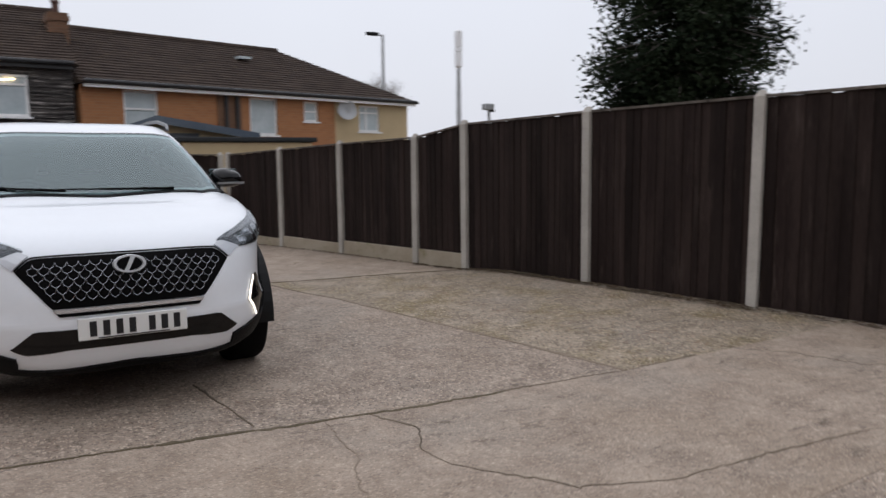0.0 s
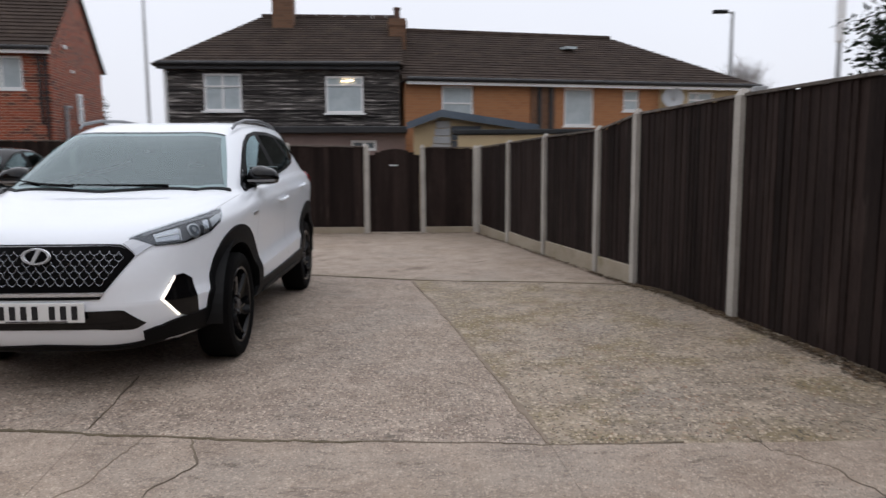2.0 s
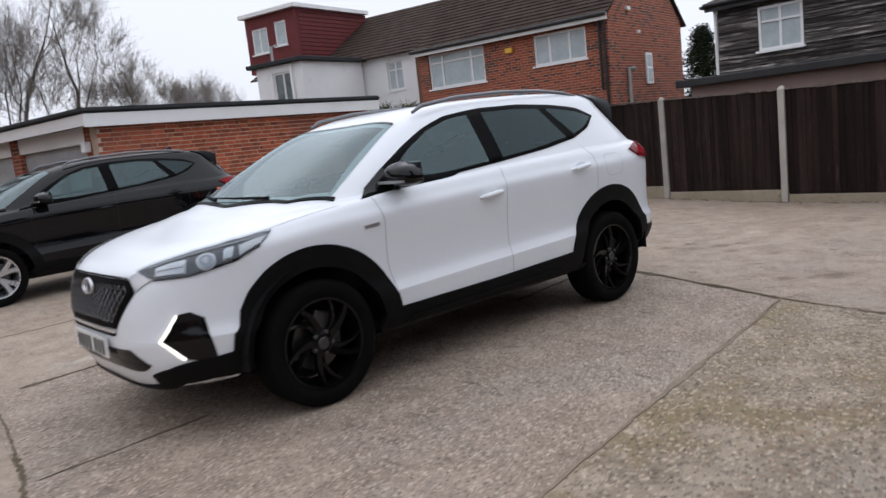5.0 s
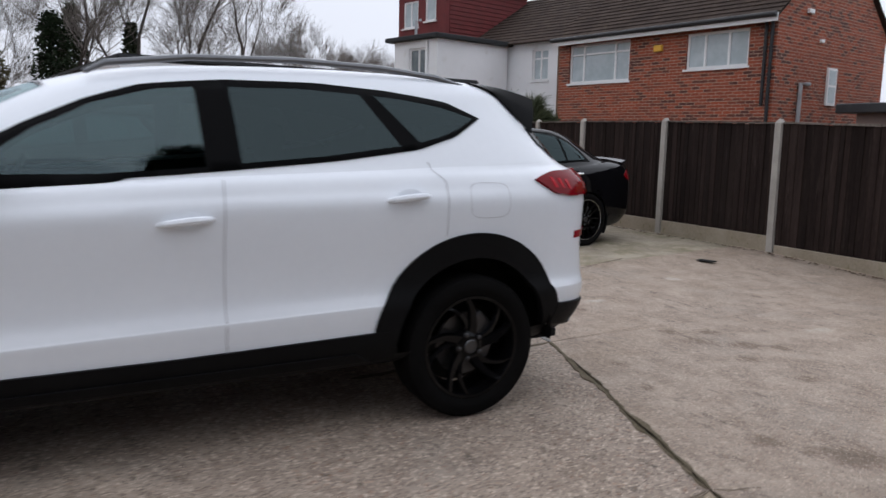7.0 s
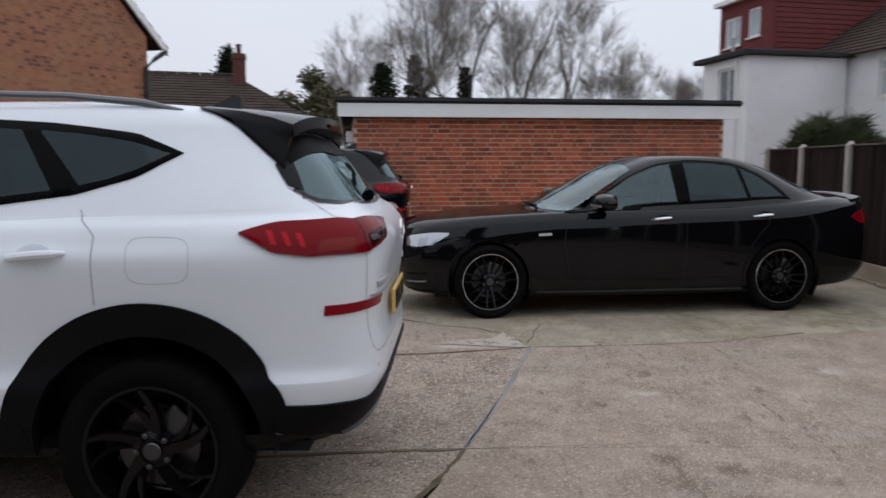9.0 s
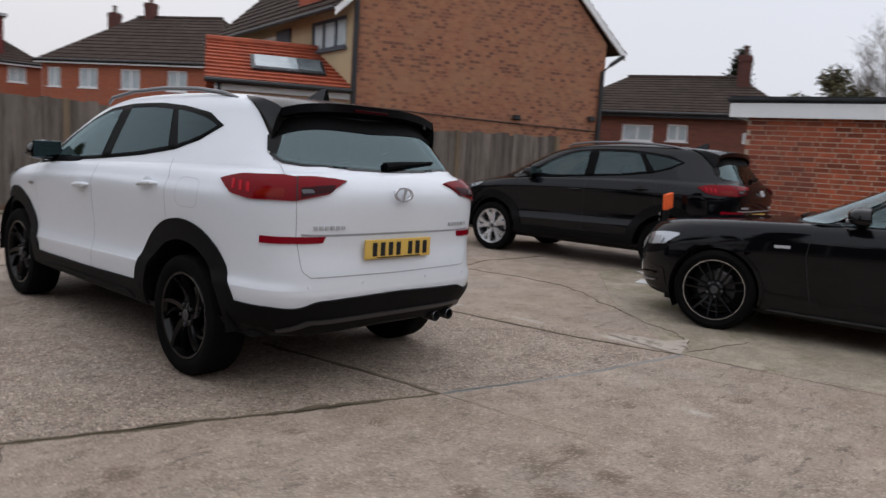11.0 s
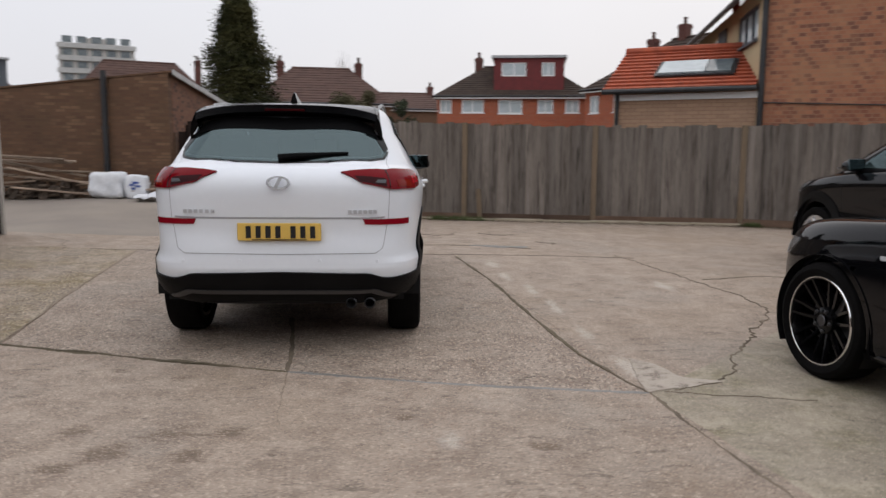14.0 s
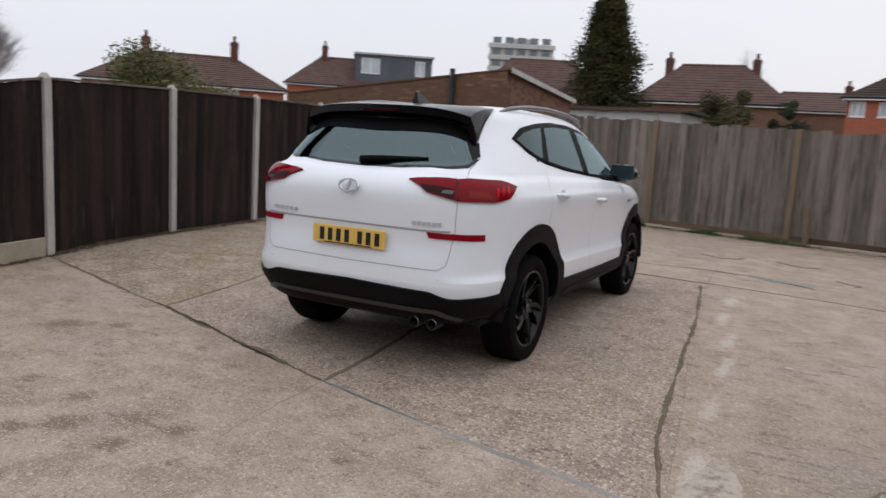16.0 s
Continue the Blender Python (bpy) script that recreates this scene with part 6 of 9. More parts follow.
class Skin:
    """A body's surface, on which parts are laid."""

    def __init__(self, levels):
        self.verts, self.faces = body_shell(levels)
        self.tree = BVHTree.FromPolygons([Vector(v) for v in self.verts], self.faces)
        self.holes = []

    def on(self, p, lift):
        q, nrm, _, _ = self.tree.find_nearest(Vector(p))
        c = Vector((q.x, q.y, 0.75))
        if (q - Vector((0, q.y * 0.55, 0.8))).dot(nrm) < 0:
            nrm = -nrm
        return q + nrm * lift

    def patch(self, top, low, lift=0.004, n=24, m=5, edge=0.012, mirror=1):
        """A panel between two lines, laid on the skin and turned down at its rim."""
        A, B = along(top, n), along(low, n)
        bm = bmesh.new()
        fl = [mirror, 1, 1]
        grid = []
        for j in range(m + 1):
            row = []
            for i in range(n):
                p = self.on(A[i] * (1 - j / m) + B[i] * (j / m), lift)
                row.append(bm.verts.new((p.x * mirror, p.y, p.z)))
            grid.append(row)
        under = {}
        for j in range(m + 1):
            for i in range(n):
                if j in (0, m) or i in (0, n - 1):
                    p = self.on(A[i] * (1 - j / m) + B[i] * (j / m), lift - edge)
                    under[(j, i)] = bm.verts.new((p.x * mirror, p.y, p.z))
        for j in range(m):
            for i in range(n - 1):
                bm.faces.new((grid[j][i], grid[j][i + 1], grid[j + 1][i + 1], grid[j + 1][i]))
        rim = [(0, i) for i in range(n)] + [(j, n - 1) for j in range(1, m + 1)] + [(m, i) for i in range(n - 2, -1, -1)] + [(j, 0) for j in range(m - 1, 0, -1)]
        for a, b in zip(rim, rim[1:] + rim[:1]):
            bm.faces.new((grid[a[0]][a[1]], grid[b[0]][b[1]], under[b], under[a]))
        bmesh.ops.remove_doubles(bm, verts=bm.verts[:], dist=0.0004)
        bm.normal_update()
        out = sum(f.normal.dot(f.calc_center_median() - Vector((0, f.calc_center_median().y * 0.55, 0.8))) * f.calc_area() for f in bm.faces)
        if out < 0:
            bmesh.ops.reverse_faces(bm, faces=bm.faces[:])
        bmesh.ops.dissolve_degenerate(bm, edges=bm.edges[:], dist=0.0003)
        return bm

    def line(self, points, width, lift=0.003, n=30, mirror=1):
        """A narrow strip along a line on the skin."""
        A = along(points, n)
        bm = bmesh.new()
        rows = []
        for i in range(n):
            p = self.on(A[i], lift)
            q0, q1 = self.on(A[max(i - 1, 0)], lift), self.on(A[min(i + 1, n - 1)], lift)
            _, nrm, _, _ = self.tree.find_nearest(p)
            s = (q1 - q0).normalized().cross(nrm).normalized() * width / 2
            rows.append([bm.verts.new(((p + k * s).x * mirror, (p + k * s).y, (p + k * s).z)) for k in (1, -1)])
        for a, b in zip(rows, rows[1:]):
            bm.faces.new((a[0], b[0], b[1], a[1]))
        return bm

    def outline(self, top, low, i, j, draw):
        """The rim of a panel as it lies on the skin, seen along one axis and drawn in a little."""
        ps = [self.on(p, 0.0) for p in list(along(top, 30)) + list(along(low, 30))[::-1]]
        return inset([(p[i], p[j]) for p in ps], draw)

    def cut(self, test):
        self.holes.append(test)

    def under(self, test):
        """The skin's faces that pass a test: the dark belly."""
        bm = bmesh.new()
        vs = [bm.verts.new(v) for v in self.verts]
        for f in self.faces:
            if test(sum((Vector(self.verts[i]) for i in f), Vector()) / len(f)):
                bm.faces.new([vs[i] for i in f])
        bmesh.ops.delete(bm, geom=[v for v in bm.verts if not v.link_faces], context="VERTS")
        return bm

    def body(self, inner=0.0):
        """The skin with its openings; inner > 0 gives the lining."""
        bm = carve(self.verts, self.faces, self.holes)
        if inner:
            for v in bm.verts:
                v.co = Vector((v.co.x * (1 - inner / 0.9), v.co.y * (1 - inner / 2.2), 0.7 + (v.co.z - 0.7) * (1 - inner / 0.8)))
        bmesh.ops.delete(bm, geom=[v for v in bm.verts if not v.link_faces], context="VERTS")
        return bm


def inside(poly, y, z):
    hit = False
    for (a, b), (c, d) in zip(poly, poly[1:] + poly[:1]):
        if (b > z) != (d > z) and y < (c - a) * (z - b) / (d - b) + a:
            hit = not hit
    return hit


def inset(poly, k):
    """A closed outline drawn in evenly by k."""
    pts = [poly[0]]
    for p in poly[1:]:
        if math.hypot(p[0] - pts[-1][0], p[1] - pts[-1][1]) > 0.004:
            pts.append(p)
    if math.hypot(pts[0][0] - pts[-1][0], pts[0][1] - pts[-1][1]) < 0.004:
        pts.pop()
    n = len(pts)
    side = 1 if sum(a[0] * b[1] - b[0] * a[1] for a, b in zip(pts, pts[1:] + pts[:1])) > 0 else -1
    out = []
    for i in range(n):
        a, b = Vector(pts[i - 1]), Vector(pts[(i + 1) % n])
        e, f = (Vector(pts[i]) - a).normalized(), (b - Vector(pts[i])).normalized()
        m = Vector((-(e + f).y, (e + f).x))
        m = m.normalized() if m.length > 0.05 else Vector((0, 0))
        out.append((pts[i][0] + m.x * k * side, pts[i][1] + m.y * k * side))
    return out


def shrink(poly, k):
    cy, cz = sum(p[0] for p in poly) / len(poly), sum(p[1] for p in poly) / len(poly)
    out = []
    for y, z in poly:
        d = math.hypot(y - cy, z - cz)
        out.append((cy + (y - cy) * (1 - k / d), cz + (z - cz) * (1 - k / d)))
    return out


def arc(cy, cz, r, a0, a1, x, n=24):
    return [(x, cy + r * math.cos(radians(a0 + (a1 - a0) * i / (n - 1))), cz + r * math.sin(radians(a0 + (a1 - a0) * i / (n - 1)))) for i in range(n)]


def wheel(parent, x, y, r, width, rim_mat, style, side, lip=None, low=0.0):
    """A wheel whose outer face looks along side (+1: +x): tyre, rim with its spokes, nuts, brake disc."""
    w = new("wheel")
    w.parent = parent
    w.matrix_local = pose(x, y, r - low, random.Random(int(y * 10 + x * 100)).uniform(0, 60), 0, 0)
    rr = r * (0.735 if style != "multi" else 0.77)
    h = width / 2
    bm = bmesh.new()
    lathe(bm, [(-h * 0.8, rr - 0.012), (-h * 0.95, rr + 0.02), (-h, (r + rr) / 2), (-h * 0.9, r - 0.012), (-h * 0.72, r), (-h * 0.3, r + 0.001), (h * 0.3, r + 0.001), (h * 0.72, r), (h * 0.9, r - 0.012), (h, (r + rr) / 2), (h * 0.95, rr + 0.02), (h * 0.8, rr - 0.012)], 56)
    part("tyre", bm, M["rubber"], w, smooth=True)
    rim = bmesh.new()
    o = h * 0.86 * side
    lathe(rim, [(-o, rr - 0.004), (-o, rr - 0.03), (-o * 0.3, rr - 0.05), (o * 0.55, rr - 0.035), (o, rr - 0.018), (o * 1.03, rr - 0.004), (o * 0.93, rr + 0.003)], 48)
    rm = part("rim", rim, rim_mat, w, smooth=True)
    if lip:
        bm = bmesh.new()
        lathe(bm, [(o * 0.97, rr - 0.012), (o * 1.04, rr - 0.009), (o * 1.045, rr - 0.004), (o * 0.97, rr + 0.002)], 56)
        part("rim_lip", bm, lip, rm, "bright machined rim edge", smooth=True)

    def spoke(a0, a1, w0, w1, depth0, depth1, twist=0.0):
        bm = bmesh.new()
        n = 6
        rows = []
        for i in range(n + 1):
            t = i / n
            rad = 0.05 + (rr - 0.068) * t
            a = radians(a0 + (a1 - a0) * t ** 1.3)
            wd = w0 + (w1 - w0) * t
            d = depth0 + (depth1 - depth0) * t
            c, s = Vector((0, math.cos(a), math.sin(a))), Vector((0, -math.sin(a), math.cos(a)))
            row = []
            for k, dd in ((-0.5, -0.022), (-0.34, twist), (0.34, 0.0), (0.5, -0.022), (0.0, -0.05)):
                p = c * rad + s * wd * k
                row.append(bm.verts.new((side * (d + dd), p.y, p.z)))
            rows.append(row)
        for u, v in zip(rows, rows[1:]):
            for k in range(5):
                bm.faces.new((u[k], u[(k + 1) % 5], v[(k + 1) % 5], v[k]))
        bm.faces.new(rows[0])
        bm.faces.new(rows[-1][::-1])
        return part("spoke", bm, rim_mat, rm)

    face = h * 0.70
    if style == "twist":
        for k in range(5):
            spoke(72 * k, 72 * k + 20, 0.060, 0.030, face - 0.012, face + 0.022, 0.006)
            spoke(72 * k + 14, 72 * k + 46, 0.042, 0.022, face - 0.016, face + 0.018, -0.006)
    elif style == "twin":
        for k in range(5):
            spoke(72 * k - 7, 72 * k - 15, 0.055, 0.075, face - 0.005, face + 0.015)
            spoke(72 * k + 7, 72 * k + 15, 0.055, 0.075, face - 0.005, face + 0.015)
    else:
        for k in range(14):
            spoke(25.714 * k, 25.714 * k + (5 if k % 2 else -3), 0.028, 0.020, face - 0.03, face + 0.02)
    bm = bmesh.new()
    lathe(bm, [(side * (face - 0.05), 0.085), (side * (face - 0.01), 0.075), (side * (face + 0.0), 0.05), (side * (face - 0.006), 0.046), (side * (face - 0.006), 0.001)], 20)
    part("hub", bm, rim_mat, rm, smooth=True)
    bm = bmesh.new()
    lathe(bm, [(side * (face + 0.004), 0.034), (side * (face + 0.008), 0.030), (side * (face + 0.006), 0.022), (side * (face + 0.008), 0.012), (side * (face + 0.009), 0.001)], 18)
    part("centre_cap", bm, M["dark_metal"], rm, "dark centre cap with a silver mark", smooth=True)
    for k in range(5):
        a = radians(72 * k + 36)
        bm = bmesh.new()
        lathe(bm, [(side * (face - 0.03), 0.011), (side * (face + 0.004), 0.011), (side * (face + 0.007), 0.006), (side * (face + 0.007), 0.0005)], 8, "x", (0, 0.062 * math.cos(a), 0.062 * math.sin(a)))
        part("wheel_nut", bm, M["dark_metal"], rm)
    bm = bmesh.new()
    lathe(bm, [(side * (h * 0.1), 0.06), (side * (h * 0.14), 0.155), (side * (h * 0.02), 0.155), (side * (h * 0.0), 0.06)], 36)
    part("brake_disc", bm, M["dark_metal"], w)
    bm = soft_box(-0.04, 0.04, 0.06, 0.17, -0.07, 0.07, 0.012)
    part("brake_caliper", bm, M["dark_metal"], w).matrix_local = pose(side * h * 0.05, 0, 0, 40)
    bm = bmesh.new()
    lathe(bm, [(-side * h * 0.55, rr - 0.05), (-side * h * 0.56, 0.02)], 32)
    part("wheel_back", bm, M["bin"], w)
    return w


def plate(parent, y, z, mat, face, w=0.52, h=0.111, tilt=0.0):
    """A number plate with its characters as plain bars."""
    bm = soft_box(-w / 2, w / 2, -0.006, 0.006, -h / 2, h / 2, 0.004)
    p = part("number_plate", bm, mat, parent)
    p.matrix_local = pose(0, y, z, tilt, 0, 0 if face < 0 else 180)
    x = -w / 2 + 0.045
    for k in range(7):
        bm = bmesh.new()
        box(bm, x + 0.008, x + 0.040, -0.0095, -0.006, -0.038, 0.038)
        part("plate_bar", bm, M["ink"], p)
        x += 0.061 + (0.033 if k == 3 else 0)
    bm = bmesh.new()
    box(bm, -0.17, 0.17, -0.0085, -0.006, -h / 2 + 0.004, -h / 2 + 0.010)
    part("plate_footer", bm, M["ink"], p)
    return p


def emblem(parent, pos, w, h, face, tilt=0):
    """A plain oval maker's badge with a slanted bar."""
    bm = bmesh.new()
    n = 28
    rows = []
    for i in range(n):
        a = i * math.tau / n
        row = []
        for r, d in ((1.0, 0.0), (0.94, -0.010), (0.78, -0.010), (0.72, 0.0)):
            row.append(bm.verts.new((w / 2 * r * math.cos(a), d, h / 2 * r * math.sin(a))))
        rows.append(row)
    for i in range(n):
        u, v = rows[i], rows[(i + 1) % n]
        for k in range(3):
            bm.faces.new((u[k], u[k + 1], v[k + 1], v[k]))
    box(bm, -0.011, 0.011, -0.009, 0.0, -h * 0.38, h * 0.38, Matrix(((1, 0, 0.5, 0), (0, 1, 0, 0), (0, 0, 1, 0), (0, 0, 0, 1))))
    b = part("badge", bm, M["badge_chrome"], parent, "chrome oval badge")
    b.matrix_local = pose(*pos, tilt, 0, 0 if face < 0 else 180)


def door_mirror(parent, x, y, z, s, cap, size=1.0):
    """Shaped housing on a short stalk, glass facing the tail."""
    bm = bmesh.new()
    bmesh.ops.create_uvsphere(bm, u_segments=20, v_segments=12, radius=1.0)
    for v in bm.verts:
        c = v.co
        c.x, c.z = math.copysign(abs(c.x) ** 0.72, c.x), math.copysign(abs(c.z) ** 0.72, c.z)
        c.y = c.y * 0.115 if c.y < 0 else min(c.y * 0.2, 0.045)
        c.x, c.z = c.x * 0.125 * (1 - 0.15 * c.z), c.z * 0.078 * (1.0 + 0.18 * (1 if c.x * s > 0 else 0) * (-1 if c.z > 0 else 0))
        c *= size
    m = new("door_mirror")
    m.parent = parent
    m.matrix_local = pose(x * s, y, z, 0, 0, 6 * s)
    part("mirror_cap", bm, cap, m, "gloss black mirror cap", smooth=True)
    bm = soft_box(-0.105, 0.105, 0.042, 0.052, -0.062, 0.062, 0.005)
    part("mirror_glass", bm, M["mirror"], m).matrix_local = pose(0, 0, 0, 4, 0, 0)
    bm = bmesh.new()
    tube(bm, [(-s * 0.06, 0.0, -0.05), (-s * 0.14, -0.01, -0.075), (-s * 0.20, -0.02, -0.07)], [0.045, 0.04, 0.045], 8)
    part("mirror_stalk", bm, M["gloss_black"], m)
    bm = bmesh.new()
    box(bm, -0.10, 0.10, -0.118, -0.10, -0.045, -0.030)
    part("repeater", bm, M["satin"], m)


def seat(parent, x, y, z=0.50):
    s = new("seat")
    s.parent = parent
    s.matrix_local = pose(x, y, z)
    bm = soft_box(-0.25, 0.25, -0.28, 0.24, -0.12, 0.10, 0.06, 3)
    part("cushion", bm, M["seat"], s, smooth=True)
    bm = soft_box(-0.24, 0.24, -0.07, 0.07, 0.0, 0.58, 0.06, 3)
    part("backrest", bm, M["seat"], s, smooth=True).matrix_local = pose(0, 0.24, 0.05, -14)
    bm = soft_box(-0.13, 0.13, -0.05, 0.05, 0.0, 0.19, 0.045, 3)
    part("headrest", bm, M["seat"], s, smooth=True).matrix_local = pose(0, 0.42, 0.67, -8)


def cabin(parent, y0, belt, front, wheel_side=-1, back=(0.95, 0.54)):
    """Floor, dash and seats seen dimly through the glass."""
    bm = bmesh.new()
    box(bm, -0.78, 0.78, -1.0 + y0, 1.9 + y0, 0.30, 0.34)
    part("cabin_floor", bm, M["trim"], parent)
    bm = soft_box(-0.74, 0.74, front, front + 0.42, 0.55, belt - 0.06, 0.06, 3)
    part("dashboard", bm, M["trim"], parent, smooth=True)
    for x in (-0.38, 0.38):
        seat(parent, x, 0.05 + y0, 0.52)
    for x in (-0.42, 0.0, 0.42):
        seat(parent, x, back[0] + y0, back[1])
    bm = bmesh.new()
    n = 24
    tube(bm, [(wheel_side * 0.38 + 0.18 * math.cos(k * math.tau / n), front + 0.50 + 0.06 * math.sin(k * math.tau / n), belt - 0.10 + 0.17 * math.sin(k * math.tau / n)) for k in range(n + 1)], 0.016, 6, False)
    part("steering_wheel", bm, M["trim"], parent)


def wiper(parent, pts, r=0.0075):
    bm = bmesh.new()
    tube(bm, pts, [r * 1.4, r, r * 0.6], 6)
    part("wiper", bm, M["satin_black"], parent)


def handle(parent, skin, y, z, mat, s, length=0.21, cup=None):
    h = new("door_handle")
    h.parent = parent
    p = skin.on((0.95, y, z), 0.024)
    h.matrix_local = pose(p.x * s, p.y, p.z, 5, 0, 0)
    bm = bmesh.new()
    tube(bm, [(s * -0.03, -length / 2, 0), (s * 0.0, -length * 0.36, 0.004), (s * 0.008, 0, 0.006), (s * 0.0, length * 0.36, 0.004), (s * -0.03, length / 2, 0)], [0.008, 0.014, 0.016, 0.014, 0.008], 8)
    part("grip", bm, mat, h, smooth=True)
    bm = bmesh.new()
    lathe(bm, [(0, 0.001), (0.004, 0.035), (0.001, 0.05)], 16)
    o = part("handle_cup", bm, cup or mat, h, smooth=True)
    o.matrix_local = pose(s * -0.022, 0, 0.004, 0, 0, 0) @ Matrix.Diagonal((1, 1.3, 0.8, 1))


def suv(name, m, paint, label, rims, style, trim_cladding, n_line=True, front_plate=None):
    """A mid-size family SUV with black wheel-arch cladding."""
    car = thing(name, m, label, "car", "parked cars")
    P = 1.335
    R, W = 0.350, 0.235
    sk = Skin([
        ring(0.55, -1.85, 1.80, (0.24, 0.27, 0.27, 0.26)),
        ring(0.74, -2.04, 2.00, (0.235, 0.27, 0.27, 0.29), 4, 6),
        ring(0.858, -2.15, 2.08, (0.265, 0.305, 0.305, 0.345), 4, 6.5),
        ring(0.905, -2.215, 2.135, (0.38, 0.395, 0.395, 0.44), 4.1, 7),
        ring(0.918, -2.240, 2.165, (0.49, 0.50, 0.50, 0.53), 4.1, 7),
        ring(0.922, -2.242, 2.167, (0.53, 0.530, 0.575, 0.57), 4.1, 7),
        ring(0.917, -2.242, 2.167, (0.545, 0.545, 0.592, 0.585), 4.1, 7),
        ring(0.899, -2.242, 2.166, (0.59, 0.600, 0.640, 0.62), 4.1, 7),
        ring(0.895, -2.240, 2.162, (0.65, 0.670, 0.70, 0.68), 4.1, 7),
        ring(0.901, -2.225, 2.150, (0.73, 0.77, 0.79, 0.78), 4.1, 7),
        ring(0.914, -2.195, 2.165, (0.82, 0.875, 0.90, 0.90), 4.1, 6.5),
        ring(0.925, -2.14, 2.180, (0.885, 0.980, 1.035, 1.03), 4.1, 6),
        ring(0.902, -2.05, 2.165, (0.935, 1.042, 1.098, 1.115), 4.2, 6),
        ring(0.882, -1.92, 2.120, (0.975, 1.085, 1.145, 1.175), 4.2, 5.5),
        ring(0.864, -1.72, 2.075, (1.018, 1.110, 1.170, 1.205), 4.0, 5),
        ring(0.850, -1.56, 2.050, (1.060, 1.125, 1.185, 1.225), 4.4, 5),
        ring(0.838, -1.38, 2.025, (1.105, 1.150, 1.205, 1.245), 4.8, 5),
        ring(0.775, -1.05, 1.935, (1.270, 1.30, 1.335, 1.370), 5.2, 4.6),
        ring(0.705, -0.76, 1.840, (1.415, 1.445, 1.470, 1.480), 5.4, 4.6),
        ring(0.655, -0.53, 1.770, (1.508, 1.540, 1.555, 1.550), 5.4, 5),
        ring(0.590, -0.28, 1.690, (1.580, 1.605, 1.610, 1.585), 5, 5),
        ring(0.450, -0.05, 1.55, (1.612, 1.630, 1.632, 1.605), 4.5, 5),
        ring(0.200, 0.25, 1.20, (1.628, 1.640, 1.641, 1.625), 4, 4),
    ])
    gx = lambda z: 0.885 - (z - 1.12) * 0.52
    G = lambda pts: [(gx(z), y, z) for y, z in pts]
    # side glass: surround, panes
    sur_top = [(-0.96, 1.150), (-0.75, 1.265), (-0.52, 1.380), (-0.32, 1.465), (-0.10, 1.528), (0.23, 1.556), (0.62, 1.558), (0.95, 1.535), (1.26, 1.498), (1.44, 1.432)]
    sur_low = [(-0.96, 1.150), (-0.40, 1.150), (0.19, 1.185), (0.70, 1.225), (1.07, 1.272), (1.28, 1.335), (1.44, 1.432)]
    panes = [([(-0.72, 1.200), (-0.50, 1.345), (-0.28, 1.448), (-0.06, 1.502), (0.10, 1.515)], [(-0.72, 1.185), (-0.3, 1.176), (0.12, 1.200)], "glass_side"),
             ([(0.24, 1.520), (0.55, 1.524), (0.82, 1.510)], [(0.26, 1.212), (0.62, 1.240), (0.98, 1.285)], "glass_dark" if n_line else "glass_side"),
             ([(0.89, 1.508), (1.05, 1.493), (1.24, 1.466), (1.395, 1.424)], [(1.08, 1.302), (1.18, 1.325), (1.28, 1.362), (1.395, 1.424)], "glass_dark")]
    frame_poly = sk.outline(G(sur_top), G(sur_low), 1, 2, 0.016)
    sk.cut(lambda c: abs(c.x) > 0.45 and inside(frame_poly, c.y, c.z))
    ws_low = [(-0.775, -1.10, 1.150), (-0.60, -1.28, 1.135), (-0.3, -1.34, 1.125), (0, -1.36, 1.122), (0.3, -1.34, 1.125), (0.60, -1.28, 1.135), (0.775, -1.10, 1.150)]
    ws_top = [(-0.595, -0.46, 1.520), (-0.3, -0.50, 1.530), (0, -0.51, 1.533), (0.3, -0.50, 1.530), (0.595, -0.46, 1.520)]
    rg_top = [(-0.715, 1.88, 1.345), (-0.665, 1.86, 1.405), (-0.60, 1.83, 1.470), (0, 1.86, 1.478), (0.60, 1.83, 1.470), (0.665, 1.86, 1.405), (0.715, 1.88, 1.345)]
    rg_low = [(-0.715, 1.88, 1.345), (-0.67, 1.95, 1.283), (-0.56, 2.00, 1.243), (-0.3, 2.04, 1.213), (0, 2.05, 1.205), (0.3, 2.04, 1.213), (0.56, 2.00, 1.243), (0.67, 1.95, 1.283), (0.715, 1.88, 1.345)]
    ws_poly = sk.outline(ws_top, ws_low, 0, 2, 0.02)
    rg_poly = sk.outline(rg_top, rg_low, 0, 2, 0.02)
    sk.cut(lambda c: c.y < -0.35 and c.z > 1.1 and inside(ws_poly, c.x, c.z))
    sk.cut(lambda c: c.y > 1.70 and inside(rg_poly, c.x, c.z))
    sk.cut(lambda c: c.z < (0.335 if abs(c.y) < 0.95 else 0.262) or (c.y > 1.66 and c.z < 0.385))
    for s in (-1, 1):
        for wy in (-P, P):
            sk.cut(lambda c, s=s, wy=wy: c.x * s > 0.52 and math.hypot(c.y - wy, c.z - R) < 0.45)
    part("underbody", sk.under(lambda c: c.z < (0.345 if abs(c.y) < 0.97 else 0.275) or (c.y > 1.6 and c.z < 0.40)), M["bin"], car)
    body = part("body", sk.body(), paint, car, smooth=True)
    part("lining", sk.body(0.035), M["trim"], car, smooth=True)
    part("windscreen", sk.patch(ws_top, ws_low, 0.004, 40, 14), M["glass_clear"], car, smooth=True)
    rear = part("rear_screen", sk.patch(rg_top, rg_low, 0.005, 40, 8), M["glass_rear"], car, smooth=True)
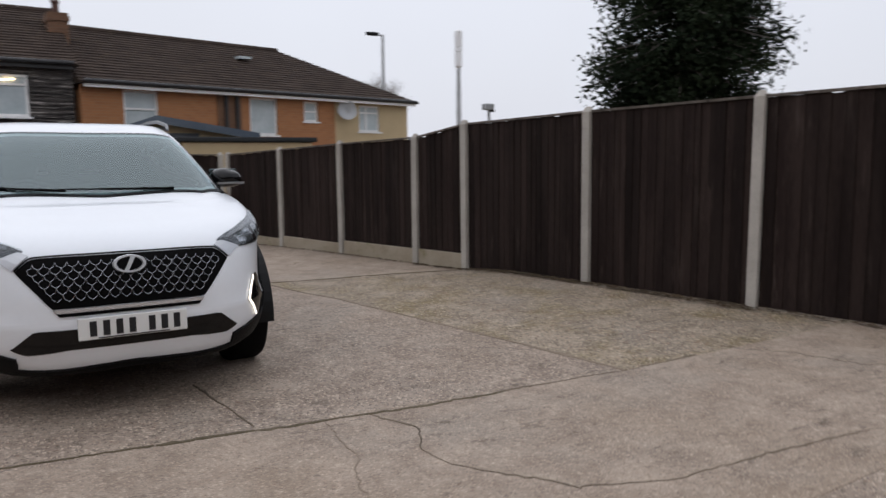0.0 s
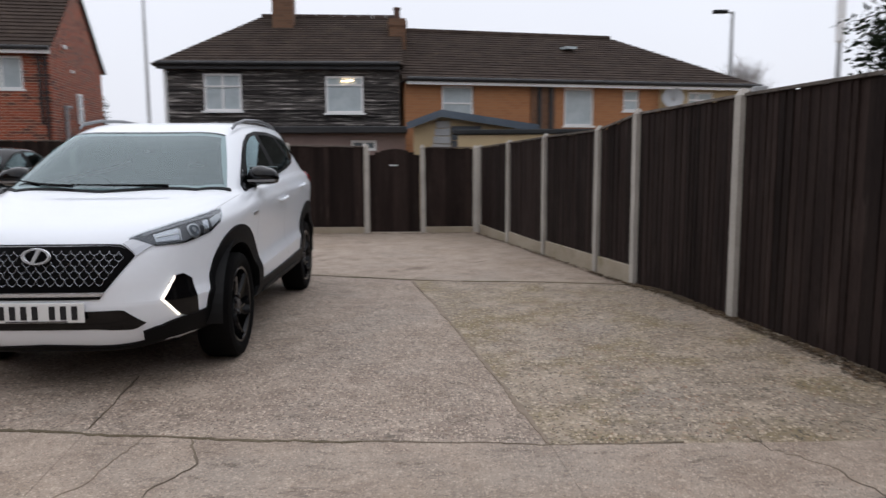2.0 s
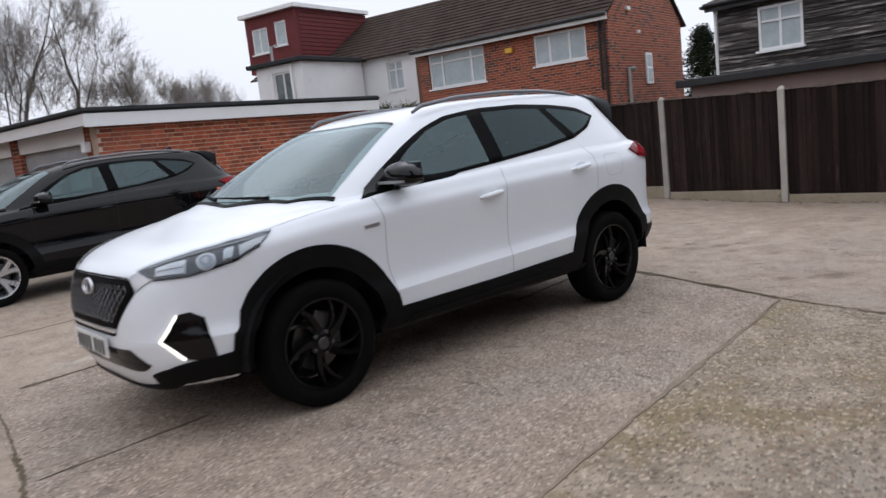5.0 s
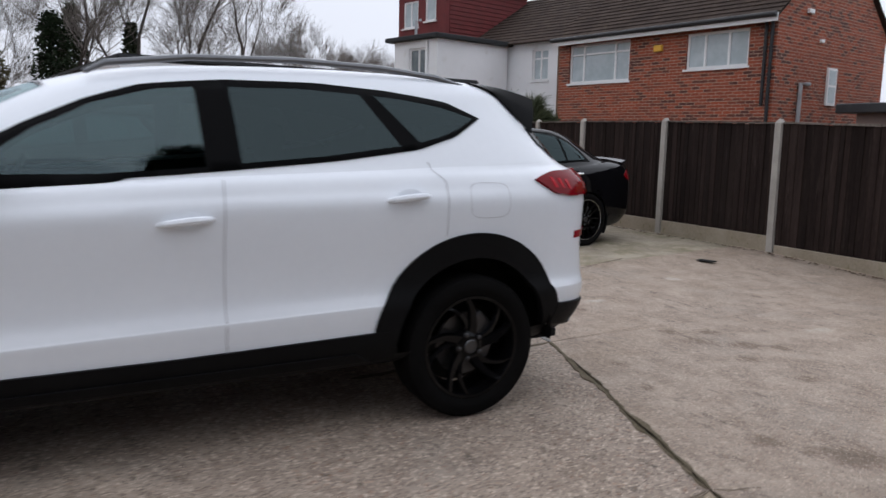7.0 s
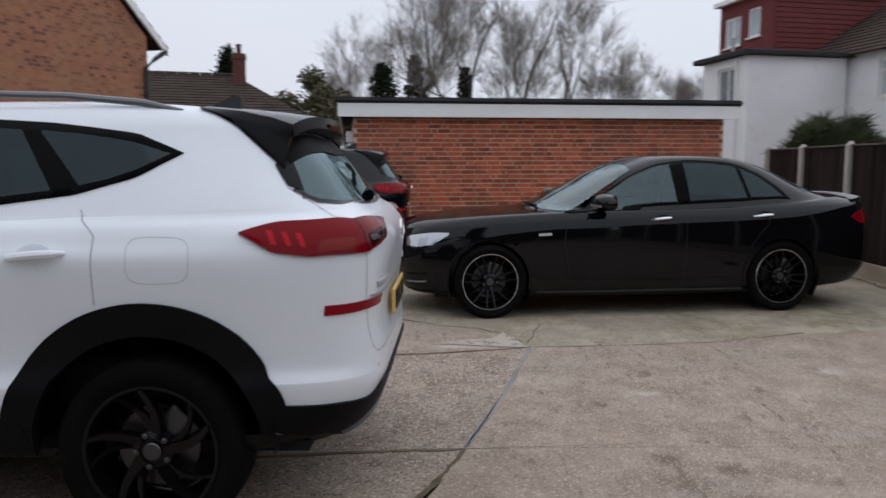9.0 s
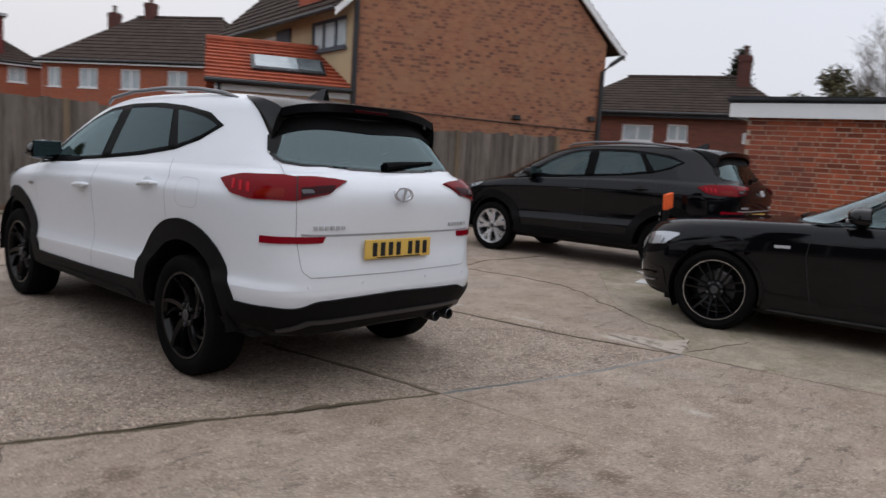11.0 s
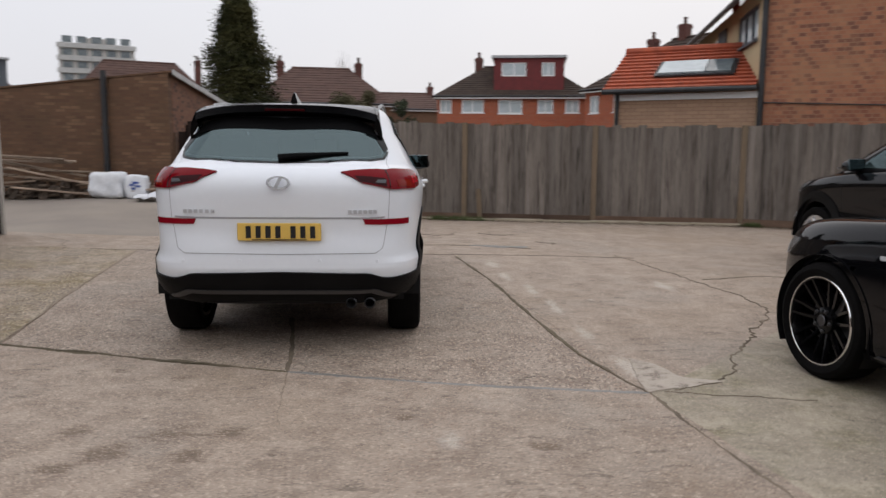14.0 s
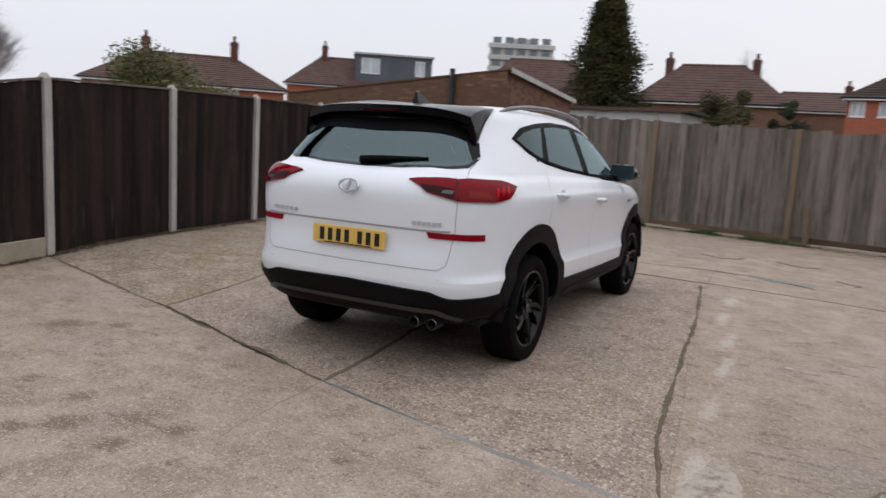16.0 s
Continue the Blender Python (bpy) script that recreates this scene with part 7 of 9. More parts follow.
    part("screen_band", sk.patch([(-0.60, 1.80, 1.50), (0, 1.83, 1.505), (0.60, 1.80, 1.50)], [(-0.645, 1.85, 1.425), (0, 1.89, 1.418), (0.645, 1.85, 1.425)], 0.009, 30, 3), M["satin_black"], rear)
    bm = sk.line([(-0.595, -0.46, 1.522), (-0.3, -0.50, 1.532), (0, -0.51, 1.535), (0.3, -0.50, 1.532), (0.595, -0.46, 1.522)], 0.022, 0.007, 30)
    part("screen_seal", bm, M["gloss_black"], car)
    bm = sk.patch([(-0.79, -1.08, 1.145), (-0.60, -1.275, 1.130), (0, -1.355, 1.118), (0.60, -1.275, 1.130), (0.79, -1.08, 1.145)], [(-0.80, -1.105, 1.133), (-0.60, -1.30, 1.118), (0, -1.38, 1.106), (0.60, -1.30, 1.118), (0.80, -1.105, 1.133)], 0.007, 40, 2)
    part("scuttle", bm, M["cladding"], car)
    bm = soft_box(-0.10, 0.10, -0.50, -0.47, 1.40, 1.46, 0.012)
    part("rear_view_mirror", bm, M["trim"], car)
    for s in (-1, 1):
        sr = part("window_surround", sk.patch(G(sur_top), G(sur_low), 0.006, 70, 8, 0.008, s), M["satin_black"], car, smooth=True)
        # open the surround where the panes are
        polys = [sk.outline(G(t), G(lo), 1, 2, 0.005) for t, lo, _ in panes]
        bm = carve([v.co for v in sr.data.vertices], [p.vertices for p in sr.data.polygons], [lambda c, p=p: inside(p, c.y, c.z) for p in polys], 3)
        bm.to_mesh(sr.data)
        bm.free()
        sr.data.shade_smooth()
        for (top, low, mt) in panes:
            part("side_window", sk.patch(G(top), G(low), 0.008, 24, 8, 0.003, s), M[mt], car, smooth=True)
        # cladding: arches, sill, corners
        for wy in (-P, P):
            a0, a1 = (4, 186) if wy > 0 else (-6, 182)
            part("arch_cladding", sk.patch(arc(wy, R, 0.537, a0, a1, 0.93, 48), arc(wy, R, 0.418, a0, a1, 0.90, 48), 0.012, 40, 5, 0.03, s), trim_cladding, car, smooth=True)
            bm = bmesh.new()
            rows = []
            for i in range(25):
                a = radians(-4 + 188 * i / 24)
                rows.append([bm.verts.new((s * x, wy + 0.46 * math.cos(a), R + 0.46 * math.sin(a))) for x in (0.52, 0.885)])
            for u, v in zip(rows, rows[1:]):
                bm.faces.new((u[0], u[1], v[1], v[0]))
            cap = [r[0] for r in rows]
            bm.faces.new(cap)
            part("arch_liner", bm, M["bin"], car)
        part("sill_cladding", sk.patch([(0.93, -0.90, 0.435), (0.93, 0.0, 0.440), (0.93, 0.88, 0.462)], [(0.88, -0.96, 0.330), (0.88, 0, 0.328), (0.88, 0.92, 0.335)], 0.014, 30, 5, 0.03, s), trim_cladding, car, smooth=True)
        part("sill_step", sk.patch([(0.93, -0.72, 0.362), (0.93, 0.72, 0.370)], [(0.9, -0.78, 0.330), (0.9, 0.78, 0.335)], 0.024, 24, 3, 0.03, s), trim_cladding, car, smooth=True)
        # lamps
        hl_top, hl_low = [(0.470, -2.13, 0.895), (0.62, -2.00, 0.970), (0.76, -1.80, 1.030), (0.860, -1.54, 1.060)], [(0.470, -2.13, 0.895), (0.60, -2.09, 0.838), (0.75, -1.97, 0.846), (0.865, -1.76, 0.888), (0.892, -1.62, 0.965), (0.860, -1.54, 1.060)]
        hl = part("headlight", sk.patch(hl_top, hl_low, 0.005, 30, 5, 0.012, s), M["lamp_bowl"], car, "headlight behind a clear lens", smooth=True)
        part("lamp_edge", sk.line([(0.60, -2.09, 0.842), (0.75, -1.97, 0.851), (0.865, -1.76, 0.893), (0.890, -1.63, 0.96)], 0.012, 0.0085, 24, s), M["gloss_black"], hl)
        part("reflector", sk.patch([(0.585, -2.07, 0.905), (0.70, -1.96, 0.948)], [(0.605, -2.08, 0.858), (0.715, -1.985, 0.866)], 0.008, 10, 3, 0.003, s), M["lamp_mid"], hl)
        part("reflector_rib", sk.line([(0.60, -2.07, 0.882), (0.71, -1.97, 0.902)], 0.008, 0.012, 10, s), M["satin"], hl)
        centre = sk.on((0.765, -1.88, 0.915), 0.0)
        for nm, r0, r1, up, mt in (("projector_ring", 0.050, 0.036, 0.011, "satin"), ("projector", 0.036, 0.0, 0.0125, "lamp_eye"), ("projector_glint", 0.016, 0.0, 0.0145, "satin")):
            bm = bmesh.new()
            rows = []
            for a in range(25):
                w = a * math.tau / 24
                rows.append([bm.verts.new(Vector((p.x * s, p.y, p.z))) for p in (sk.on((centre.x + 0.45 * q * math.cos(w), centre.y + 0.85 * q * math.cos(w), centre.z + q * math.sin(w)), up) for q in (r0, r1))])
            for u, v in zip(rows, rows[1:]):
                bm.faces.new((u[0], u[1], v[1], v[0]))
            bmesh.ops.remove_doubles(bm, verts=bm.verts[:], dist=0.0002)
            part(nm, bm, M[mt], hl, smooth=True)
        part("lamp_frame", sk.line([(0.715, -1.97, 0.950), (0.72, -1.98, 0.862)], 0.010, 0.0105, 10, s), M["satin"], hl)
        part("light_bar", sk.patch([(0.815, -1.80, 0.985), (0.832, -1.75, 0.997)], [(0.822, -1.82, 0.880), (0.842, -1.775, 0.892)], 0.010, 6, 4, 0.003, s), M["lamp_mid"], hl)
        part("indicator", sk.patch([(0.842, -1.73, 0.998), (0.862, -1.57, 1.022)], [(0.855, -1.735, 0.915), (0.88, -1.62, 0.98)], 0.009, 10, 3, 0.003, s), M["satin"], hl)
        part("lens_strip", sk.patch([(0.53, -2.09, 0.910), (0.66, -1.96, 0.966), (0.80, -1.74, 1.014), (0.85, -1.58, 1.040)], [(0.54, -2.09, 0.890), (0.67, -1.97, 0.940), (0.80, -1.75, 0.988), (0.86, -1.59, 1.012)], 0.0095, 24, 2, 0.003, s), M["smoke"], hl, "smoked grey strip along the lamp's top")
        part("lens_cover", sk.patch(hl_top, hl_low, 0.016, 30, 5, 0.008, s), M["lamp_glass"], hl, "clear lens", smooth=True)
        tl_top, tl_low = [(0.385, 2.17, 1.178), (0.52, 2.16, 1.218), (0.70, 2.11, 1.252), (0.82, 1.95, 1.252), (0.86, 1.82, 1.215), (0.87, 1.68, 1.140)], [(0.385, 2.17, 1.178), (0.52, 2.17, 1.088), (0.70, 2.12, 1.050), (0.84, 1.93, 1.048), (0.88, 1.80, 1.068), (0.87, 1.68, 1.140)]
        tl = part("tail_light", sk.patch(tl_top, tl_low, 0.016, 34, 6, 0.03, s), M["red_lens"], car, "red tail light cluster", smooth=True)
        part("amber_panel", sk.patch([(0.735, 2.08, 1.112), (0.82, 1.97, 1.110)], [(0.74, 2.08, 1.066), (0.835, 1.95, 1.062)], 0.0185, 10, 3, 0.003, s), M["amber"], tl)
        part("smoked_panel", sk.patch([(0.47, 2.17, 1.140), (0.67, 2.13, 1.122)], [(0.50, 2.17, 1.100), (0.67, 2.13, 1.066)], 0.0185, 12, 3, 0.003, s), M["red_dark"], tl)
        part("reversing_light", sk.patch([(0.615, 2.15, 1.112), (0.67, 2.13, 1.112)], [(0.60, 2.15, 1.092), (0.66, 2.13, 1.088)], 0.0205, 8, 2, 0.003, s), M["dark_metal"], tl)
        for k in range(3):
            part("light_bar", sk.patch([(0.86, 1.775 + 0.055 * k, 1.150), (0.86, 1.797 + 0.055 * k, 1.153)], [(0.88, 1.80 + 0.055 * k, 1.098), (0.88, 1.82 + 0.055 * k, 1.098)], 0.0185, 4, 3, 0.003, s), M["red_bar"], tl)
        part("lamp_split", sk.line([(0.685, 2.12, 1.252), (0.69, 2.12, 1.052)], 0.006, 0.0205, 10, s), M["gloss_black"], tl)
        part("reflector_strip", sk.patch([(0.52, 2.16, 0.862), (0.70, 2.12, 0.862), (0.82, 1.98, 0.862)], [(0.535, 2.16, 0.828), (0.70, 2.12, 0.826), (0.825, 1.98, 0.824)], 0.006, 20, 3, 0.008, s), M["red_strip"], car, "red bumper reflector")
        # fog lamp pocket and running light
        if n_line:
            part("fog_pocket", sk.patch([(0.645, -2.14, 0.538), (0.722, -2.07, 0.662), (0.765, -2.01, 0.668), (0.805, -1.95, 0.63)], [(0.645, -2.14, 0.538), (0.735, -2.07, 0.425), (0.78, -2.0, 0.405), (0.825, -1.92, 0.415)], 0.006, 24, 6, 0.006, s), M["gloss_black"], car, smooth=True)
            part("running_light", sk.patch([(0.722, -2.07, 0.664), (0.640, -2.14, 0.538), (0.738, -2.07, 0.416)], [(0.727, -2.065, 0.652), (0.654, -2.13, 0.538), (0.748, -2.06, 0.424)], 0.012, 24, 2, 0.006, s), M["drl"], car, "lit white running light")
            part("front_blade", sk.patch([(0.56, -2.21, 0.325), (0.70, -2.13, 0.372), (0.80, -2.02, 0.400), (0.90, -1.78, 0.425)], [(0.56, -2.17, 0.255), (0.72, -2.07, 0.228), (0.82, -1.96, 0.226), (0.90, -1.74, 0.226)], 0.014, 20, 5, 0.03, s), trim_cladding, car, smooth=True)
        else:
            part("fog_pocket", sk.patch([(0.62, -2.18, 0.60), (0.82, -2.02, 0.60)], [(0.64, -2.18, 0.50), (0.83, -2.0, 0.50)], 0.006, 14, 3, 0.006, s), M["satin"], car)
            part("front_blade", sk.patch([(0.0, -2.24, 0.42), (0.6, -2.20, 0.42), (0.87, -1.90, 0.42)], [(0.0, -2.2, 0.30), (0.6, -2.15, 0.30), (0.87, -1.88, 0.28)], 0.010, 24, 4, 0.03, s), trim_cladding, car, smooth=True)
        part("grille_wing", sk.patch([(0.450, -2.165, 0.876), (0.49, -2.13, 0.892), (0.53, -2.11, 0.862)], [(0.518, -2.15, 0.790), (0.545, -2.13, 0.812), (0.585, -2.09, 0.838)], 0.010, 10, 3, 0.008, s), M["satin"], car, "satin silver grille corner")
        # seams
        for nm, pts in (("door_seam", [(0.9, -0.90, 1.140), (0.92, -0.86, 0.95), (0.92, -0.855, 0.70), (0.92, -0.80, 0.45)]), ("door_seam", [(0.9, 0.175, 1.18), (0.92, 0.165, 0.9), (0.92, 0.165, 0.45)]),
                        ("door_seam", [(0.9, 1.10, 1.250), (0.92, 1.17, 1.14), (0.92, 1.17, 0.88)]), ("bonnet_seam", [(0.60, -2.09, 0.900), (0.75, -1.90, 0.985), (0.83, -1.60, 1.06), (0.85, -1.10, 1.125)]),
                        ("tailgate_seam", [(0.735, 1.86, 1.35), (0.70, 2.0, 1.26), (0.69, 2.12, 1.06), (0.69, 2.13, 0.86), (0.65, 2.14, 0.68), (0.60, 2.15, 0.645)])):
            part(nm, sk.line(pts, 0.004, 0.0015, 30, s), M["seam"] if n_line else M["ink"], car)
        for y, z in ((0.02, 0.985), (0.97, 1.060)):
            handle(car, sk, y, z, paint, s)
        door_mirror(car, 0.915, -0.68, 1.200, s, M["gloss_black"], 0.92)
        part("mirror_sail", sk.patch(G([(-0.93, 1.168), (-0.72, 1.275)]), G([(-0.93, 1.158), (-0.715, 1.165)]), 0.010, 8, 3, 0.006, s), M["gloss_black"], car)
        # roof rail
        bm = bmesh.new()
        pts = [(s * 0.600, -0.30, 1.560), (s * 0.607, -0.22, 1.600), (s * 0.605, 0.1, 1.640), (s * 0.605, 0.55, 1.655), (s * 0.602, 0.95, 1.645), (s * 0.598, 1.25, 1.618), (s * 0.590, 1.40, 1.585)]
        tube(bm, pts, [0.010, 0.014, 0.014, 0.014, 0.014, 0.014, 0.010], 8)
        part("roof_rail", bm, M["rail_metal"], car, "satin grey roof rail", smooth=True)
        for y in (-P, P):
            wheel(car, s * (0.905 - W / 2 - 0.008), y, R, W, rims, style, s, low=0.024 if n_line and y > 0 else 0.0)
        if n_line:
            part("wing_badge", sk.patch([(0.92, -1.00, 0.945), (0.92, -0.90, 0.952)], [(0.92, -1.00, 0.925), (0.92, -0.90, 0.932)], 0.006, 6, 2, 0.006, s), M["satin"], car)
    # fuel flap on the left
    q = [(0.9, 1.40 + 0.11 * math.copysign(abs(math.cos(a)) ** 0.5, math.cos(a)), 1.045 + 0.085 * math.copysign(abs(math.sin(a)) ** 0.5, math.sin(a))) for a in [k * math.tau / 40 for k in range(41)]]
    part("fuel_flap_seam", sk.line(q, 0.003, 0.0012, 90), M["flap_seam"] if n_line else M["ink"], car)
    # grille
    gt = [(-0.515, -2.17, 0.790), (-0.445, -2.19, 0.868), (-0.2, -2.21, 0.872), (0.2, -2.21, 0.872), (0.445, -2.19, 0.868), (0.515, -2.17, 0.790)]
    gl = [(-0.515, -2.17, 0.790), (-0.36, -2.22, 0.600), (0.36, -2.22, 0.600), (0.515, -2.17, 0.790)]
    gr = part("grille", sk.patch(gt, gl, 0.006, 40, 8, 0.008), M["satin_black"], car, "black grille with a silver mesh", smooth=True)
    bm = bmesh.new()
    hexp = [(-0.51, 0.790), (-0.440, 0.862), (0.440, 0.862), (0.51, 0.790), (0.355, 0.607), (-0.355, 0.607)]
    dx, dz = 0.052, 0.034
    for r in range(10):
        for c in range(-13, 14):
            x, z = c * dx + (dx / 2 if r % 2 else 0), 0.60 + r * dz
            for sx in (-1, 1):
                x2, z2 = x + sx * dx / 2, z + dz
                if inside(hexp, x, z) and inside(hexp, x2, z2):
                    a, b = sk.on((x, -2.22, z), 0.012), sk.on((x2, -2.22, z2), 0.012)
                    if (x / 0.098) ** 2 + ((z - 0.80) / 0.062) ** 2 > 1:
                        tube(bm, [a, a.lerp(b, 0.5) + Vector((0.006 * sx, 0, -0.004)), b], 0.0017, 4, False)
    part("grille_mesh", bm, M["grille_wire"], gr, "silver diamond mesh")
    part("grille_foot", sk.patch([(-0.36, -2.23, 0.596), (0.36, -2.23, 0.596)], [(-0.35, -2.23, 0.578), (0.35, -2.23, 0.578)], 0.010, 24, 2, 0.01), M["badge_chrome"], car, "chrome strip under the grille")
    part("grille_sill", sk.patch([(-0.345, -2.23, 0.576), (0.345, -2.23, 0.576)], [(-0.335, -2.23, 0.560), (0.335, -2.23, 0.560)], 0.008, 24, 2, 0.01), M["satin_black"], car)
    part("grille_brow", sk.line([(-0.515, -2.17, 0.795), (-0.45, -2.19, 0.874), (-0.2, -2.21, 0.880), (0.2, -2.21, 0.880), (0.45, -2.19, 0.874), (0.515, -2.17, 0.795)], 0.010, 0.010, 50), M["satin_black"], car)
    part("lower_intake", sk.patch([(-0.58, -2.20, 0.392), (-0.45, -2.22, 0.495), (0.45, -2.22, 0.495), (0.58, -2.20, 0.392)], [(-0.58, -2.20, 0.392), (-0.50, -2.2, 0.362), (-0.30, -2.22, 0.385), (0.30, -2.22, 0.385), (0.50, -2.2, 0.362), (0.58, -2.20, 0.392)], 0.005, 40, 5, 0.006), M["gloss_black"], car, smooth=True)
    part("front_lip", sk.patch([(-0.72, -2.10, 0.285), (0, -2.2, 0.278), (0.72, -2.10, 0.285)], [(-0.72, -2.05, 0.24), (0, -2.15, 0.24), (0.72, -2.05, 0.24)], 0.012, 30, 3, 0.02), trim_cladding, car)
    plate(car, -2.262, 0.492, M["plate_white"], -1)
    emblem(car, (0, -2.228, 0.800), 0.165, 0.095, -1, -8)
    # tail
    part("rear_valance", sk.patch([(-0.91, 1.84, 0.50), (-0.82, 2.06, 0.485), (-0.66, 2.14, 0.480), (-0.56, 2.16, 0.515), (0, 2.17, 0.525), (0.56, 2.16, 0.515), (0.66, 2.14, 0.480), (0.82, 2.06, 0.485), (0.91, 1.84, 0.50)],
                                  [(-0.88, 1.80, 0.39), (-0.80, 1.99, 0.345), (0, 2.08, 0.335), (0.80, 1.99, 0.345), (0.88, 1.80, 0.39)], 0.014, 60, 6, 0.03), trim_cladding, car, "black lower rear bumper", smooth=True)
    part("diffuser_strip", sk.patch([(-0.74, 2.03, 0.345), (-0.60, 2.12, 0.410), (0.60, 2.12, 0.410), (0.74, 2.03, 0.345)], [(-0.72, 2.03, 0.325), (-0.57, 2.11, 0.385), (0.57, 2.11, 0.385), (0.72, 2.03, 0.325)], 0.022, 50, 2, 0.012), M["dark_metal"], car, "satin grey diffuser strip", smooth=True)
    part("tailgate_ledge", sk.line([(-0.66, 2.13, 0.872), (-0.5, 2.16, 0.868), (0, 2.17, 0.866), (0.5, 2.16, 0.868), (0.66, 2.13, 0.872)], 0.012, 0.002, 50), M["seam"], car)
    part("tailgate_seam", sk.line([(-0.60, 2.15, 0.645), (0, 2.17, 0.638), (0.60, 2.15, 0.645)], 0.005, 0.002, 40), M["seam"], car)
    plate(car, 2.178, 0.782, M["plate_yellow"], 1, tilt=0)
    emblem(car, (0, 2.196, 1.090), 0.150, 0.085, 1, -6)
    for x0, x1 in ((0.40, 0.62), (-0.62, -0.42)):
        bm = bmesh.new()
        n = 6
        for k in range(n):
            a = x0 + (x1 - x0) * k / n
            p = sk.on((a + 0.012, 2.2, 0.905), 0.004)
            box(bm, p.x - 0.011, p.x + 0.011, p.y - 0.004, p.y + 0.003, p.z - 0.011, p.z + 0.011)
        part("model_lettering", bm, M["faint_chrome"], car, "row of small chrome marks")
    for x in (-0.56, -0.44):
        bm = bmesh.new()
        lathe(bm, [(0.0, 0.033), (0.10, 0.036), (0.105, 0.031), (0.06, 0.028), (0.0, 0.001)], 20, "z")
        o = part("exhaust_tip", bm, M["dark_metal"], car, "dark chrome exhaust tip", smooth=True)
        o.matrix_local = pose(x, 2.0, 0.312, -90, 0, 0)
    for x in (-0.62, -0.25, 0.25, 0.62):
        p = sk.on((x, 2.2, 0.60), 0.002)
        bm = bmesh.new()
        lathe(bm, [(0.0, 0.011), (0.003, 0.010), (0.003, 0.001)], 14, "z", (0, 0, 0))
        part("parking_sensor", bm, paint, car).matrix_local = pose(p.x, p.y, p.z, -90, 0, 0)
    # spoiler over the rear screen
    bm = bmesh.new()
    n = 28
    rows = []
    for i in range(n + 1):
        u = -1 + 2 * i / n
        w, q = u * u, u**4
        rows.append([bm.verts.new(v) for v in (sk.on((0.560 * u, 1.46, 1.62), 0.003), (0.575 * u, 1.64 - 0.01 * w, 1.613 - 0.006 * w - 0.022 * q), (0.584 * u, 1.78 - 0.03 * w, 1.600 - 0.008 * w - 0.034 * q), (0.592 * u, 1.884 - 0.06 * w, 1.587 - 0.008 * w - 0.046 * q),
                                               (0.592 * u, 1.886 - 0.06 * w, 1.540 - 0.008 * w - 0.046 * q), (0.592 * u, 1.81 - 0.04 * w, 1.503 - 0.030 * q), (0.592 * u, 1.81 - 0.05 * w, 1.450 - 0.020 * q))])
    for a, b in zip(rows, rows[1:]):
        for k in range(6):
            bm.faces.new((a[k], b[k], b[k + 1], a[k + 1]))
    bm.faces.new(rows[0])
    bm.faces.new(rows[-1][::-1])
    sp = part("rear_spoiler", bm, M["spoiler"], car, "gloss black roof spoiler", smooth=True)
    for s in (-1, 1):
        bm = bmesh.new()
        n = 14
        upper = along([(0.560, 1.46, 1.606), (0.578, 1.63, 1.586), (0.587, 1.75, 1.560), (0.594, 1.826, 1.534)], n)
        lower = [sk.on(v, 0.006) for v in along([(0.575, 1.46, 1.603), (0.622, 1.60, 1.552), (0.652, 1.72, 1.480), (0.680, 1.83, 1.400)], n)]
        rows = []
        for a, b in zip(upper, lower):
            a, b = Vector(a), Vector(b)
            out = Vector((0.012, 0.0, 0.0))
            rows.append([bm.verts.new((p.x * s, p.y, p.z)) for p in (a, a.lerp(b, 0.33) + out, a.lerp(b, 0.67) + out, b, b.lerp(a, 0.5) - out * 3)])
        for a, b in zip(rows, rows[1:]):
            for k in range(5):
                bm.faces.new((a[k], b[k], b[(k + 1) % 5], a[(k + 1) % 5]))
        bm.faces.new(rows[0])
        bm.faces.new(rows[-1][::-1])
        part("spoiler_fin", bm, M["spoiler"], car, smooth=True)
    for s in (-1, 1):
        part("screen_corner", sk.patch([(0.600, 1.85, 1.462), (0.690, 1.80, 1.432)], [(0.690, 1.91, 1.322), (0.735, 1.86, 1.362)], 0.0075, 10, 6, 0.01, s), M["spoiler"], car, "black corner of the rear screen")
    part("screen_seal", sk.line(rg_low, 0.034, 0.0035, 60), M["gloss_black"], car)
    bm = soft_box(-0.13, 0.13, 1.882, 1.892, 1.545, 1.561, 0.003)
    part("high_brake_light", bm, M["red_dark"], sp)
    # shark fin, wipers
    bm = bmesh.new()
    a = [bm.verts.new(v) for v in ((-0.035, 1.28, 1.628), (0.035, 1.28, 1.628), (0.03, 1.46, 1.612), (-0.03, 1.46, 1.612))]
    b = [bm.verts.new(v) for v in ((-0.006, 1.42, 1.700), (0.006, 1.42, 1.700), (0.006, 1.455, 1.695), (-0.006, 1.455, 1.695))]
    bm.faces.new(b)
    for i in range(4):
        bm.faces.new((a[i], a[(i + 1) % 4], b[(i + 1) % 4], b[i]))
    part("aerial_fin", bm, M["gloss_black"], car)
    wiper(car, [(0.42, -1.30, 1.150), (0.10, -1.32, 1.155), (-0.25, -1.31, 1.160)])
    wiper(car, [(-0.20, -1.33, 1.150), (-0.45, -1.27, 1.165), (-0.68, -1.14, 1.190)])
    bm = bmesh.new()
    tube(bm, [sk.on((0.02, 2.045, 1.238), 0.014), sk.on((-0.10, 2.035, 1.252), 0.018), sk.on((-0.42, 2.0, 1.272), 0.012)], [0.026, 0.020, 0.009], 8)
    part("rear_wiper", bm, M["satin_black"], car)
    bm = bmesh.new()
    box(bm, -0.62, 0.62, -1.85, 1.55, 0.235, 0.27)
